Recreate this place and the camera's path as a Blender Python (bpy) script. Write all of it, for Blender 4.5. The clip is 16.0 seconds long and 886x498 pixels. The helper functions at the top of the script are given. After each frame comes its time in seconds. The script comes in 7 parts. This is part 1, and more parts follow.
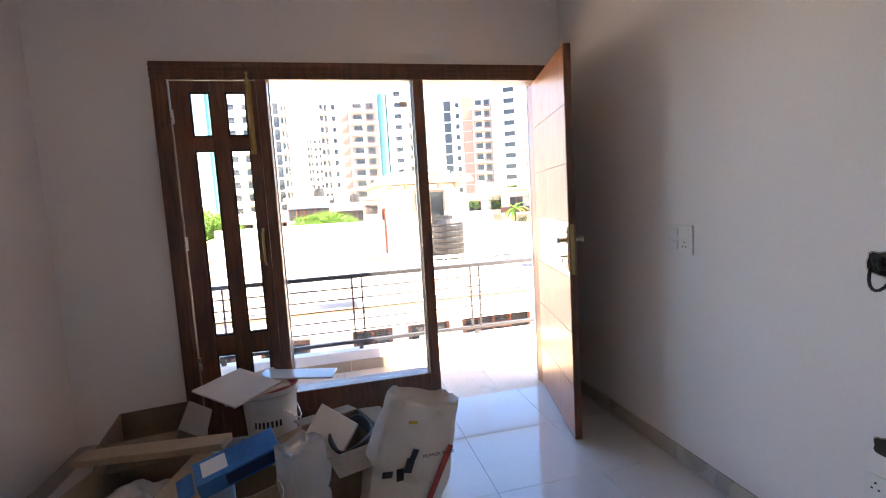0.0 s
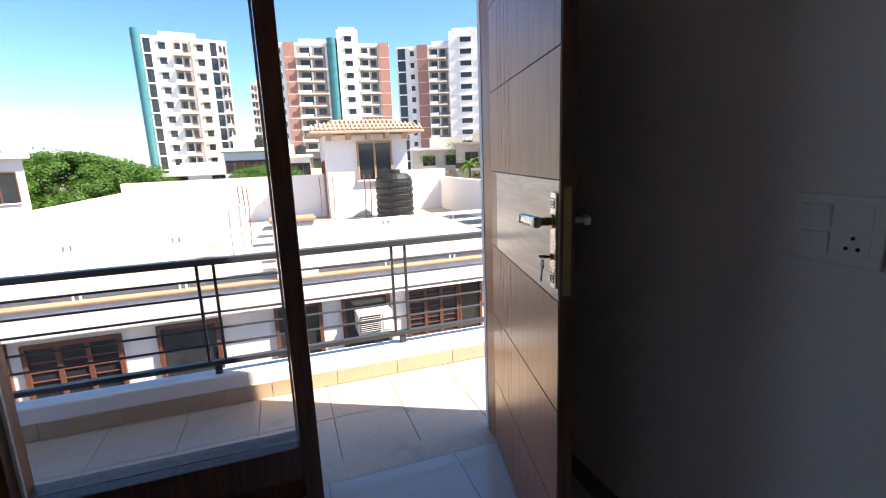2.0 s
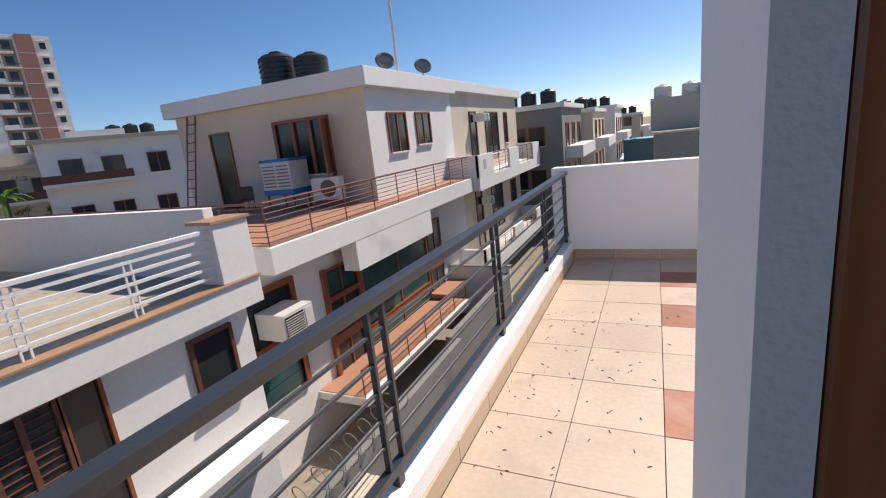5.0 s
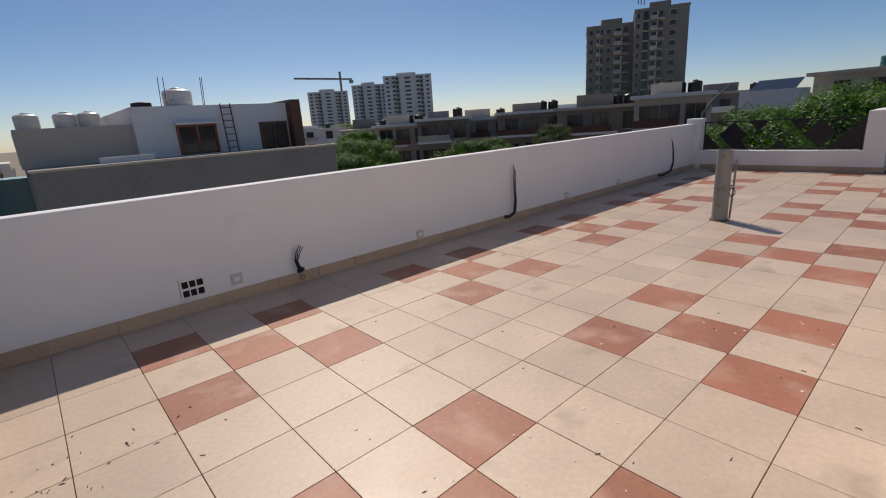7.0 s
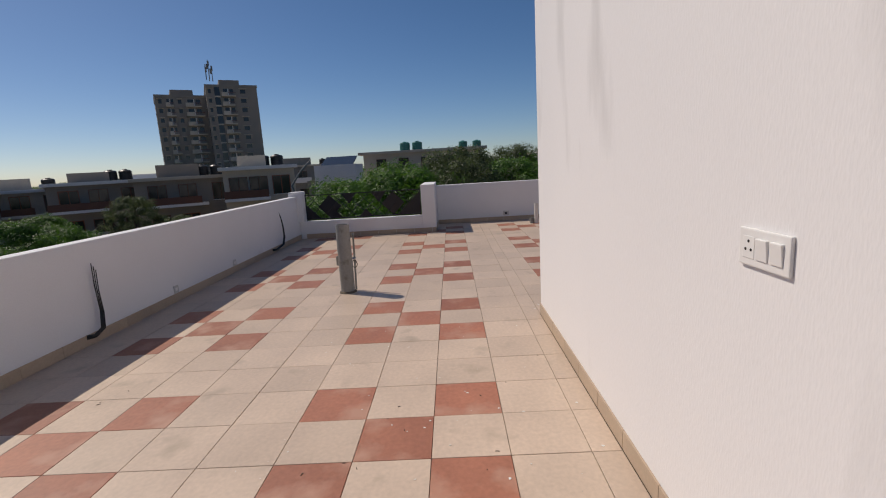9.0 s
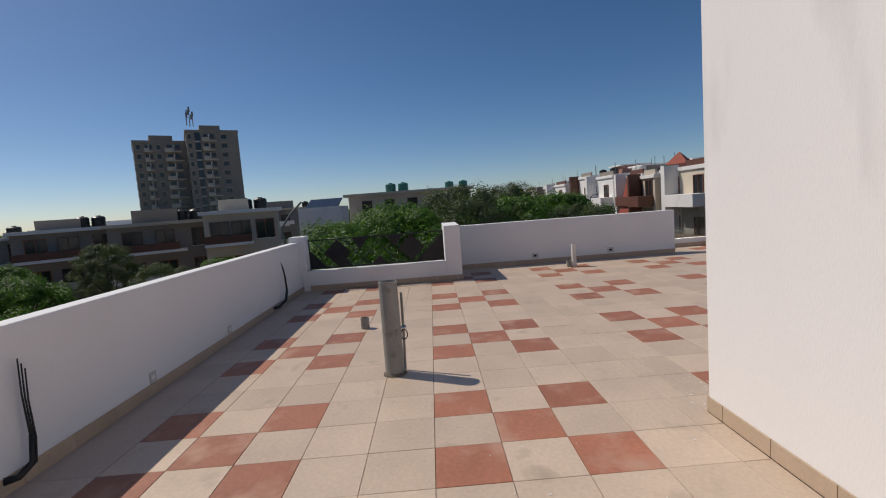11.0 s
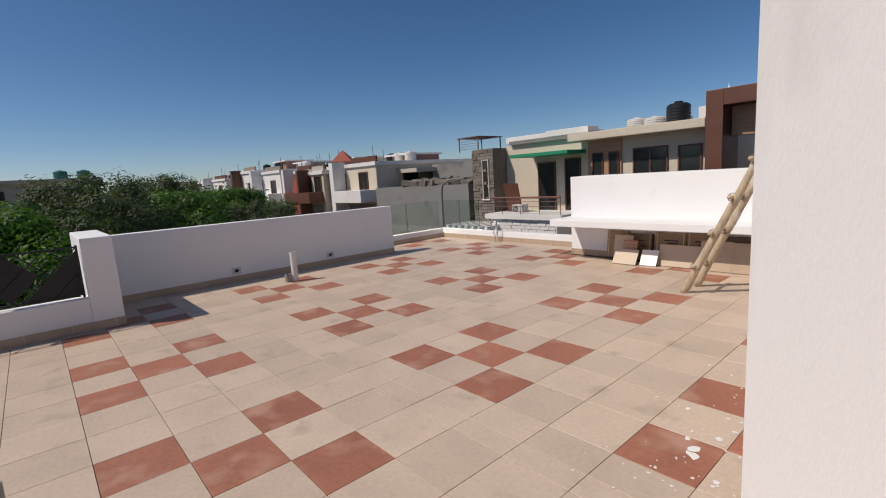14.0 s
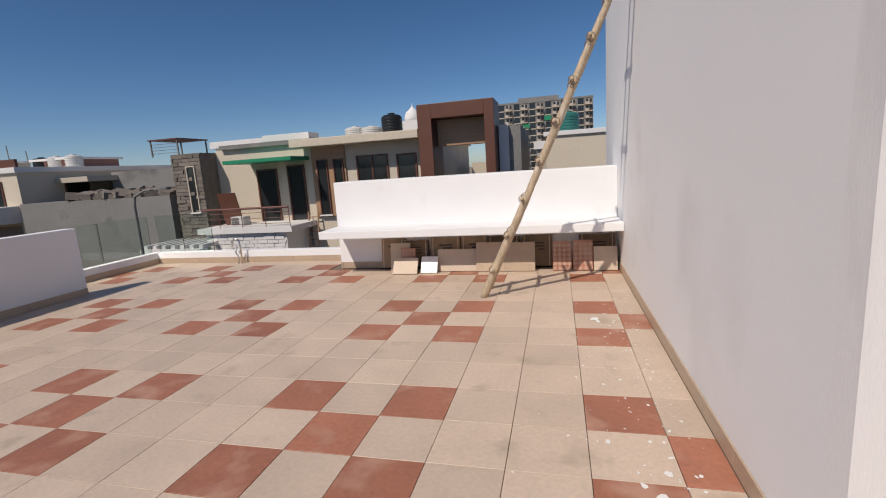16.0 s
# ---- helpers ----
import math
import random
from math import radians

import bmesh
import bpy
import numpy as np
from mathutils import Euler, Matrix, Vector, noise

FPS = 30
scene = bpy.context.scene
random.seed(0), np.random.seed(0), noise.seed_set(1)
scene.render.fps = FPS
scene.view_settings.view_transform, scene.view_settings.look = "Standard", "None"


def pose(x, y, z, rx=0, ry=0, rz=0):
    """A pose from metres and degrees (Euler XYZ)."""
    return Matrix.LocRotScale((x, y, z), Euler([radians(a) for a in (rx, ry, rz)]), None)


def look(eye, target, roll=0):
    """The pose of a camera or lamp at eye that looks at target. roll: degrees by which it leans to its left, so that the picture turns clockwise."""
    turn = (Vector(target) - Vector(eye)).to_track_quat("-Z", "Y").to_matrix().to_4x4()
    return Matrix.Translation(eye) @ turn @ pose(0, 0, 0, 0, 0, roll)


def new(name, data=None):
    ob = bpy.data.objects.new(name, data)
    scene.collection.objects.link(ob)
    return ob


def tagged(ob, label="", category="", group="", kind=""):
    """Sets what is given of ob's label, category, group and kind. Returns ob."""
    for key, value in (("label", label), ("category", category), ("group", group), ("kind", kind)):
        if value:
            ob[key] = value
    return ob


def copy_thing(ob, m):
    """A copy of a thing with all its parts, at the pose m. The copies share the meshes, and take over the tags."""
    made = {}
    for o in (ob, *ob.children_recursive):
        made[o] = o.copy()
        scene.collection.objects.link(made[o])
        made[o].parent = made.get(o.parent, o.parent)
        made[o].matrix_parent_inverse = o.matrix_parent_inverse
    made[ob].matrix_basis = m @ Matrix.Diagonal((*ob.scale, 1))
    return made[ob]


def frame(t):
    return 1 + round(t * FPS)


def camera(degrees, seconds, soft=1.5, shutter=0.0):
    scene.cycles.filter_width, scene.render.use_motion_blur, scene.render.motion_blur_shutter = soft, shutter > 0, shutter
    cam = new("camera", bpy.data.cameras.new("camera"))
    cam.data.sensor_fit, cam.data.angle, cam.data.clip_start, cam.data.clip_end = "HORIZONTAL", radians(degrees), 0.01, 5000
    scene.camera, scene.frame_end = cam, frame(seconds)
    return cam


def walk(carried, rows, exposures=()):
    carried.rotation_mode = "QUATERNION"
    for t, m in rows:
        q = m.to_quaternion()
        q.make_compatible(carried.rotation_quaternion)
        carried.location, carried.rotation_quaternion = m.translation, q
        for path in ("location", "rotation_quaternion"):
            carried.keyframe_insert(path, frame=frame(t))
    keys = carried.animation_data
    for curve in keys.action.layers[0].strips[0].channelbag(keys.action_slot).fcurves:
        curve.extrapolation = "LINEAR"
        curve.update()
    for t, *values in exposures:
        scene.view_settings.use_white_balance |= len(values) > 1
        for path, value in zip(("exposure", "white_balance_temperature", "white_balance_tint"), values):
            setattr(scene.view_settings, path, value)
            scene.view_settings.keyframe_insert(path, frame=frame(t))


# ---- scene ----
cam = camera(87.2, 16.0, soft=1.1)
PATH = [
    (0, (4.319, -1.279, 1.509), (2.382, -0.820, 1.314), -3.4),
    (0.5, (4.015, -1.089, 1.498), (2.180, -0.323, 1.286), -3.9),
    (1, (3.712, -0.885, 1.470), (1.900, -0.083, 1.199), -5.1),
    (1.5, (3.340, -0.722, 1.461), (1.472, -0.063, 1.181), -3.9),
    (2, (2.897, -0.615, 1.435), (1.038, 0.011, 1.044), -2.3),
    (2.5, (2.444, -0.474, 1.389), (0.569, -0.073, 0.818), -2.3),
    (3, (2.017, -0.423, 1.362), (0.169, 0.089, 0.797), -1.9),
    (3.2, (1.837, -0.395, 1.380), (0.026, 0.225, 0.800), -2.4),
    (5.3, (0.645, 0.161, 1.352), (0.156, 2.030, 0.837), -4.1),
    (5.5, (0.565, 0.249, 1.337), (0.337, 2.158, 0.789), -2.0),
    (6, (0.424, 0.440, 1.366), (0.826, 2.332, 0.859), -4.6),
    (6.5, (0.429, 0.666, 1.335), (1.222, 2.422, 0.801), -5.0),
    (7, (0.525, 0.877, 1.343), (1.795, 2.328, 0.813), -3.9),
    (7.5, (0.546, 1.036, 1.364), (2.284, 1.884, 0.852), -3.9),
    (8, (0.585, 1.133, 1.394), (2.490, 1.505, 0.910), -2.8),
    (8.5, (0.813, 1.235, 1.429), (2.766, 1.381, 1.025), -4.7),
    (8.7, (0.924, 1.306, 1.435), (2.882, 1.399, 1.040), -4.0),
    (10.8, (2.374, 2.237, 1.453), (4.362, 2.144, 1.252), -3.3),
    (11, (2.541, 2.319, 1.441), (4.532, 2.278, 1.251), -4.3),
    (11.5, (2.960, 2.547, 1.447), (4.951, 2.543, 1.261), -2.3),
    (12, (3.375, 2.677, 1.478), (5.332, 2.340, 1.244), -2.7),
    (12.5, (3.843, 2.753, 1.468), (5.766, 2.257, 1.234), -3.0),
    (13, (4.214, 2.737, 1.448), (6.032, 1.932, 1.229), -2.2),
    (13.5, (4.589, 2.659, 1.459), (6.220, 1.546, 1.142), -3.9),
    (14, (4.876, 2.458, 1.455), (6.363, 1.156, 1.151), -3.6),
    (14.5, (5.278, 2.428, 1.445), (6.484, 0.865, 1.125), -1.5),
    (15, (5.507, 2.293, 1.464), (6.461, 0.571, 1.111), -2.8),
    (15.5, (5.771, 2.071, 1.455), (6.352, 0.187, 1.117), -2.2),
    (16, (6.123, 2.010, 1.450), (6.608, 0.100, 1.104), -3.8),
]
walk(cam, [(t, look(eye, target, roll)) for t, eye, target, roll in PATH],
     exposures=[(0.0, 4.5, 9100, 18), (0.5, 3.72, 8900, 18), (1.0, 3.38, 8300, 15), (1.5, 2.82, 7900, 14), (2.0, 2.4, 7600, 13), (2.5, 2.02, 7500, 14), (3.2, 1.55, 7700, 16), (5.3, 0.68, 7000, 13), (6.0, 0.34, 7100, 13), (7.0, 0.08, 7200, 14), (8.7, 0.0, 7100, 14), (11.0, 0.05, 7000, 11), (13.0, 0.16, 7050, 12), (16.0, 0.16, 7000, 13)])

# ---- light ----
SUN_AZ, SUN_EL = radians(28), radians(49)      # clockwise from +y; height over the horizon
world = bpy.data.worlds.new("world")
scene.world = world
world.use_nodes = True
wn = world.node_tree.nodes
sky = wn.new("ShaderNodeTexSky")
sky.sky_type, sky.sun_disc = "NISHITA", False
sky.sun_elevation, sky.sun_rotation = SUN_EL, SUN_AZ
sky.air_density, sky.dust_density, sky.ozone_density = 0.66, 0.45, 3.0
tone = wn.new("ShaderNodeHueSaturation")
tone.inputs["Saturation"].default_value = 1.22
world.node_tree.links.new(sky.outputs[0], tone.inputs["Color"])
world.node_tree.links.new(tone.outputs[0], wn["Background"].inputs[0])
wn["Background"].inputs[1].default_value = 0.078
sun = new("sun", bpy.data.lights.new("sun", "SUN"))
sun.data.energy, sun.data.angle, sun.data.color = 3.0, radians(0.53), (1.0, 0.95, 0.88)
to_sun = Vector((math.sin(SUN_AZ) * math.cos(SUN_EL), math.cos(SUN_AZ) * math.cos(SUN_EL), math.sin(SUN_EL)))
sun.matrix_world = look(to_sun * 60, (0, 0, 0))


# ---- materials ----
def mat(name, color, rough=0.6, metal=0.0, var=0.12, scale=3.0, fine=60.0, bump=0.15, stain=None, stain_scale=1.2,
        stain_at=0.62, rand=0.0, island=False, stretch=(1, 1, 1), spec=0.5, coat=0.0):
    """A surface with variation at a coarse and a fine scale, optional stains, and a random shift for each piece."""
    m = bpy.data.materials.new(name)
    m.use_nodes = True
    nt = m.node_tree
    n, l = nt.nodes, nt.links
    b = n["Principled BSDF"]
    mp = n.new("ShaderNodeMapping")
    mp.inputs["Scale"].default_value = stretch
    geo = n.new("ShaderNodeNewGeometry")
    l.new(geo.outputs["Position"], mp.inputs[0])
    big, small = n.new("ShaderNodeTexNoise"), n.new("ShaderNodeTexNoise")
    big.inputs["Scale"].default_value, big.inputs["Detail"].default_value = scale, 5
    small.inputs["Scale"].default_value, small.inputs["Detail"].default_value = fine, 3
    l.new(mp.outputs[0], big.inputs["Vector"])
    l.new(mp.outputs[0], small.inputs["Vector"])
    add = n.new("ShaderNodeMath")
    add.operation = "ADD"
    l.new(big.outputs["Fac"], add.inputs[0])
    l.new(small.outputs["Fac"], add.inputs[1])
    ramp = n.new("ShaderNodeMapRange")
    ramp.inputs["From Min"].default_value, ramp.inputs["From Max"].default_value = 0.6, 1.4
    ramp.inputs["To Min"].default_value, ramp.inputs["To Max"].default_value = 1 - var, 1 + var
    l.new(add.outputs[0], ramp.inputs["Value"])
    out = ramp.outputs[0]
    if rand:
        src = geo.outputs["Random Per Island"] if island else n.new("ShaderNodeObjectInfo").outputs["Random"]
        rr = n.new("ShaderNodeMapRange")
        rr.inputs["To Min"].default_value, rr.inputs["To Max"].default_value = 1 - rand, 1 + rand
        l.new(src, rr.inputs["Value"])
        mul = n.new("ShaderNodeMath")
        mul.operation = "MULTIPLY"
        l.new(out, mul.inputs[0])
        l.new(rr.outputs[0], mul.inputs[1])
        out = mul.outputs[0]
    vm = n.new("ShaderNodeVectorMath")
    vm.operation = "SCALE"
    vm.inputs[0].default_value = color[:3]
    l.new(out, vm.inputs["Scale"])
    col = vm.outputs[0]
    if stain:
        st = n.new("ShaderNodeTexNoise")
        st.inputs["Scale"].default_value, st.inputs["Detail"].default_value = stain_scale, 6
        l.new(mp.outputs[0], st.inputs["Vector"])
        sr = n.new("ShaderNodeMapRange")
        sr.inputs["From Min"].default_value, sr.inputs["From Max"].default_value = stain_at, stain_at + 0.16
        l.new(st.outputs["Fac"], sr.inputs["Value"])
        mix = n.new("ShaderNodeMix")
        mix.data_type = "RGBA"
        l.new(sr.outputs[0], mix.inputs["Factor"])
        l.new(col, mix.inputs["A"])
        mix.inputs["B"].default_value = (*stain[:3], 1)
        col = mix.outputs["Result"]
    l.new(col, b.inputs["Base Color"])
    ro = n.new("ShaderNodeMapRange")
    ro.inputs["To Min"].default_value, ro.inputs["To Max"].default_value = max(rough - 0.1, 0.02), min(rough + 0.1, 1)
    l.new(big.outputs["Fac"], ro.inputs["Value"])
    l.new(ro.outputs[0], b.inputs["Roughness"])
    b.inputs["Metallic"].default_value = metal
    b.inputs["Specular IOR Level"].default_value = spec
    b.inputs["Coat Weight"].default_value = coat
    if bump:
        bp = n.new("ShaderNodeBump")
        bp.inputs["Strength"].default_value, bp.inputs["Distance"].default_value = bump, 0.004
        l.new(small.outputs["Fac"], bp.inputs["Height"])
        l.new(bp.outputs[0], b.inputs["Normal"])
    return m


def wood(name, dark, light, rough=0.35, grain=(4, 4, 0.5), coat=0.3):
    """Timber with grain along z (or as the stretch says)."""
    m = bpy.data.materials.new(name)
    m.use_nodes = True
    n, l = m.node_tree.nodes, m.node_tree.links
    b = n["Principled BSDF"]
    tc = n.new("ShaderNodeTexCoord")
    mp = n.new("ShaderNodeMapping")
    mp.inputs["Scale"].default_value = grain
    l.new(tc.outputs["Object"], mp.inputs[0])
    nz = n.new("ShaderNodeTexNoise")
    nz.inputs["Scale"].default_value, nz.inputs["Detail"].default_value, nz.inputs["Distortion"].default_value = 9, 8, 0.6
    l.new(mp.outputs[0], nz.inputs["Vector"])
    cr = n.new("ShaderNodeValToRGB")
    cr.color_ramp.elements[0].position, cr.color_ramp.elements[1].position = 0.3, 0.72
    cr.color_ramp.elements[0].color, cr.color_ramp.elements[1].color = (*dark, 1), (*light, 1)
    l.new(nz.outputs["Fac"], cr.inputs[0])
    l.new(cr.outputs[0], b.inputs["Base Color"])
    bp = n.new("ShaderNodeBump")
    bp.inputs["Strength"].default_value, bp.inputs["Distance"].default_value = 0.12, 0.002
    l.new(nz.outputs["Fac"], bp.inputs["Height"])
    l.new(bp.outputs[0], b.inputs["Normal"])
    b.inputs["Roughness"].default_value = rough
    b.inputs["Coat Weight"].default_value = coat
    b.inputs["Coat Roughness"].default_value = 0.2
    return m


def glass(name, tint=(1.0, 1.0, 1.0), rough=0.0):
    m = bpy.data.materials.new(name)
    m.use_nodes = True
    b = m.node_tree.nodes["Principled BSDF"]
    b.inputs["Base Color"].default_value = (*tint, 1)
    b.inputs["Transmission Weight"].default_value = 1.0
    b.inputs["Roughness"].default_value = rough
    b.inputs["IOR"].default_value = 1.45
    return m


M = dict(
    white=mat("white_paint", (0.80, 0.79, 0.78), 0.75, var=0.03, scale=0.8, fine=140, bump=0.25, stain=(0.68, 0.66, 0.64), stain_scale=0.55, stain_at=0.6),
    white_n=mat("white_paint_with_runs", (0.80, 0.785, 0.77), 0.75, var=0.03, scale=0.8, fine=140, bump=0.25, stain=(0.60, 0.585, 0.57), stain_scale=1.7, stain_at=0.57, stretch=(1, 1, 0.25)),
    parapet=mat("white_parapet_paint", (0.80, 0.80, 0.80), 0.78, var=0.04, scale=1.5, fine=90, bump=0.4, stain=(0.66, 0.64, 0.62), stain_scale=1.3, stain_at=0.66),
    room_wall=mat("room_wall_paint", (0.82, 0.79, 0.77), 0.7, var=0.03, scale=1.2, fine=120, bump=0.12),
    cream=mat("cream_tile", (0.56, 0.440, 0.342), 0.48, var=0.13, scale=2.6, fine=38, bump=0.14, rand=0.07, stain=(0.41, 0.325, 0.245), stain_scale=3.4, stain_at=0.60),
    red=mat("terracotta_tile", (0.36, 0.145, 0.088), 0.55, var=0.2, scale=3.4, fine=34, bump=0.15, rand=0.12, stain=(0.45, 0.25, 0.175), stain_scale=3.2, stain_at=0.52),
    cream_i=mat("cream_tile_far", (0.56, 0.440, 0.342), 0.48, var=0.13, scale=2.6, fine=38, bump=0.14, rand=0.07, island=True, stain=(0.41, 0.325, 0.245), stain_scale=3.4, stain_at=0.60),
    red_i=mat("terracotta_tile_far", (0.36, 0.145, 0.088), 0.55, var=0.2, scale=3.4, fine=34, bump=0.15, rand=0.12, island=True, stain=(0.45, 0.25, 0.175), stain_scale=3.2, stain_at=0.52),
    grout=mat("grout", (0.17, 0.135, 0.10), 0.9, var=0.25, scale=5),
    skirt=mat("skirting_tile", (0.46, 0.35, 0.25), 0.4, var=0.1, scale=4, fine=50, rand=0.05),
    floor_in=mat("polished_room_tile", (0.62, 0.60, 0.58), 0.08, var=0.04, scale=2.0, fine=20, bump=0.0, rand=0.03, coat=0.4),
    skirt_in=mat("room_skirting_tile", (0.42, 0.38, 0.33), 0.3, var=0.06),
    teak=wood("teak_polish", (0.075, 0.026, 0.012), (0.20, 0.072, 0.03), 0.32),
    veneer=wood("door_veneer", (0.26, 0.085, 0.032), (0.42, 0.16, 0.065), 0.36, grain=(5, 5, 0.35), coat=0.12),
    maple=wood("pale_veneer", (0.50, 0.40, 0.29), (0.66, 0.56, 0.43), 0.25, grain=(0.6, 0.6, 7), coat=0.5),
    groove=mat("groove_black", (0.02, 0.014, 0.012), 0.6, var=0.1),
    brass=mat("aged_brass", (0.42, 0.29, 0.12), 0.35, 1.0, var=0.15, scale=20),
    steel=mat("brushed_steel", (0.62, 0.6, 0.57), 0.28, 1.0, var=0.08, scale=30),
    rail=mat("grey_rail_paint", (0.034, 0.038, 0.044), 0.4, 0.0, var=0.15, scale=8, fine=80),
    black=mat("black_iron_paint", (0.012, 0.012, 0.014), 0.45, var=0.2, scale=10),
    glass=glass("clear_glass"),
    glass_g=glass("greenish_glass", (0.80, 0.90, 0.87)),
    plastic=mat("white_plastic", (0.78, 0.77, 0.74), 0.35, var=0.02, bump=0),
    plastic_g=mat("grey_plastic", (0.55, 0.55, 0.53), 0.4, var=0.03, bump=0),
    cable=mat("black_cable", (0.012, 0.012, 0.012), 0.5, var=0.2, bump=0),
    hole=mat("dark_hole", (0.015, 0.013, 0.012), 0.9, var=0.2),
    pvc=mat("weathered_grey_pipe", (0.25, 0.25, 0.235), 0.55, var=0.18, scale=6, fine=50, stain=(0.13, 0.12, 0.095), stain_scale=9, stain_at=0.6),
    pvc_w=mat("white_pipe", (0.68, 0.67, 0.63), 0.45, var=0.08, scale=8),
    bamboo=mat("weathered_pole_wood", (0.46, 0.36, 0.25), 0.7, var=0.3, scale=14, fine=60, bump=0.5, stretch=(1, 1, 0.25), stain=(0.66, 0.62, 0.56), stain_scale=9, stain_at=0.56),
    card=mat("brown_cardboard", (0.34, 0.24, 0.15), 0.85, var=0.14, scale=5, fine=40, bump=0.2),
    card_d=mat("dark_cardboard", (0.21, 0.145, 0.09), 0.85, var=0.16, scale=5, fine=40, bump=0.2),
    tile_back=mat("bare_tile_back", (0.58, 0.47, 0.36), 0.6, var=0.08, scale=6),
    paint_spot=mat("spilt_white_paint", (0.76, 0.75, 0.72), 0.6, var=0.05),
    dirt=mat("dry_debris", (0.12, 0.10, 0.075), 0.9, var=0.3, scale=20),
)


# ---- mesh helpers ----
def box(bm, x0, x1, y0, y1, z0, z1, bevel=0.0, m=None):
    """A box between two corners, its edges bevelled; m: a pose to lay it into."""
    made = bmesh.ops.create_cube(bm, size=1.0, matrix=Matrix.Translation(((x0 + x1) / 2, (y0 + y1) / 2, (z0 + z1) / 2))
                                 @ Matrix.Diagonal((abs(x1 - x0), abs(y1 - y0), abs(z1 - z0), 1)))
    verts = made["verts"]
    if bevel:
        edges = list({e for v in verts for e in v.link_edges})
        done = bmesh.ops.bevel(bm, geom=edges, offset=bevel, segments=2, affect="EDGES", profile=0.6)
        verts = list({v for f in done["faces"] for v in f.verts} | {v for v in verts if v.is_valid})
    if m is not None:
        bmesh.ops.transform(bm, matrix=m, verts=[v for v in verts if v.is_valid])
    return bm


def tube(bm, pts, r, sides=8, caps=True, r_end=None):
    """A round bar along points, with radius r (to r_end)."""
    pts = [Vector(p) for p in pts]
    rings, up = [], None
    for k, p in enumerate(pts):
        d = (pts[min(k + 1, len(pts) - 1)] - pts[max(k - 1, 0)]).normalized()
        if up is None:
            up = Vector((0, 0, 1)) if abs(d.z) < 0.9 else Vector((1, 0, 0))
        side = d.cross(up).normalized()
        up = side.cross(d).normalized()
        rr = r if r_end is None else r + (r_end - r) * k / (len(pts) - 1)
        rings.append([bm.verts.new(p + (side * math.cos(a) + up * math.sin(a)) * rr) for a in [2 * math.pi * s / sides for s in range(sides)]])
    for a, b in zip(rings, rings[1:]):
        for s in range(sides):
            bm.faces.new((a[s], a[(s + 1) % sides], b[(s + 1) % sides], b[s]))
    if caps:
        bm.faces.new(rings[0][::-1])
        bm.faces.new(rings[-1])
    return bm


def lathe(bm, profile, at=(0, 0, 0), sides=24):
    """A turned body: profile of (radius, height)."""
    rings = [[bm.verts.new((at[0] + r * math.cos(2 * math.pi * s / sides), at[1] + r * math.sin(2 * math.pi * s / sides), at[2] + z))
              for s in range(sides)] for r, z in profile]
    for a, b in zip(rings, rings[1:]):
        for s in range(sides):
            bm.faces.new((a[s], a[(s + 1) % sides], b[(s + 1) % sides], b[s]))
    if profile[0][0] > 0.001:
        bm.faces.new(rings[0][::-1])
    if profile[-1][0] > 0.001:
        bm.faces.new(rings[-1])
    return bm


def mesh_of(name, bm, material):
    me = bpy.data.meshes.new(name)
    bmesh.ops.recalc_face_normals(bm, faces=bm.faces)
    bm.to_mesh(me)
    bm.free()
    me.materials.append(material)
    return me


def part(name, bm, material, parent=None, label="", smooth=False):
    """Links a bmesh as one mesh object under a thing or a part."""
    me = mesh_of(name, bm, material)
    if smooth:
        me.polygons.foreach_set("use_smooth", [True] * len(me.polygons))
    ob = new(name, me)
    if parent is not None:
        ob.parent = parent
    if label:
        ob["label"] = label
    return ob


def thing(name, label, category, at=(0, 0, 0), group="", kind=""):
    ob = new(name)
    ob.empty_display_size = 0.1
    ob.matrix_world = pose(*at) if not isinstance(at, Matrix) else at
    return tagged(ob, label, category, group, kind)


def bx(*a, **k):
    return box(bmesh.new(), *a, **k)


def structure(name, bm, material, label, category):
    return tagged(part(name, bm, material), label, category, kind="structure")


# ---- plan (metres; terrace floor z = 0, tile grid from the west kerb) ----
T = 0.40
GROUND = -6.9
BX0, BX1, BY0, BY1, BTOP = 0.81, 5.36, -6.0, 0.637, 4.1      # stair and room block
YW = 4.82                                                       # north parapet, inner face
XE, XE2 = 11.30, 12.62                                            # east low wall; east high wall set back
YJ = 1.80                                                       # the return between them
YS, XS = -5.12, 13.50                                             # south kerb; east kerb

# ---- large structure ----
DOOR_Y0, DOOR_Y1, HEAD = -0.577, 0.295, 2.372       # door opening; its head
FR_Y0 = -2.29                                      # far side of the joined door and window frame
RX0, RX1, RY0, RY1, RTOP = 1.0, 5.22, -2.95, 0.507, 3.05      # room inside


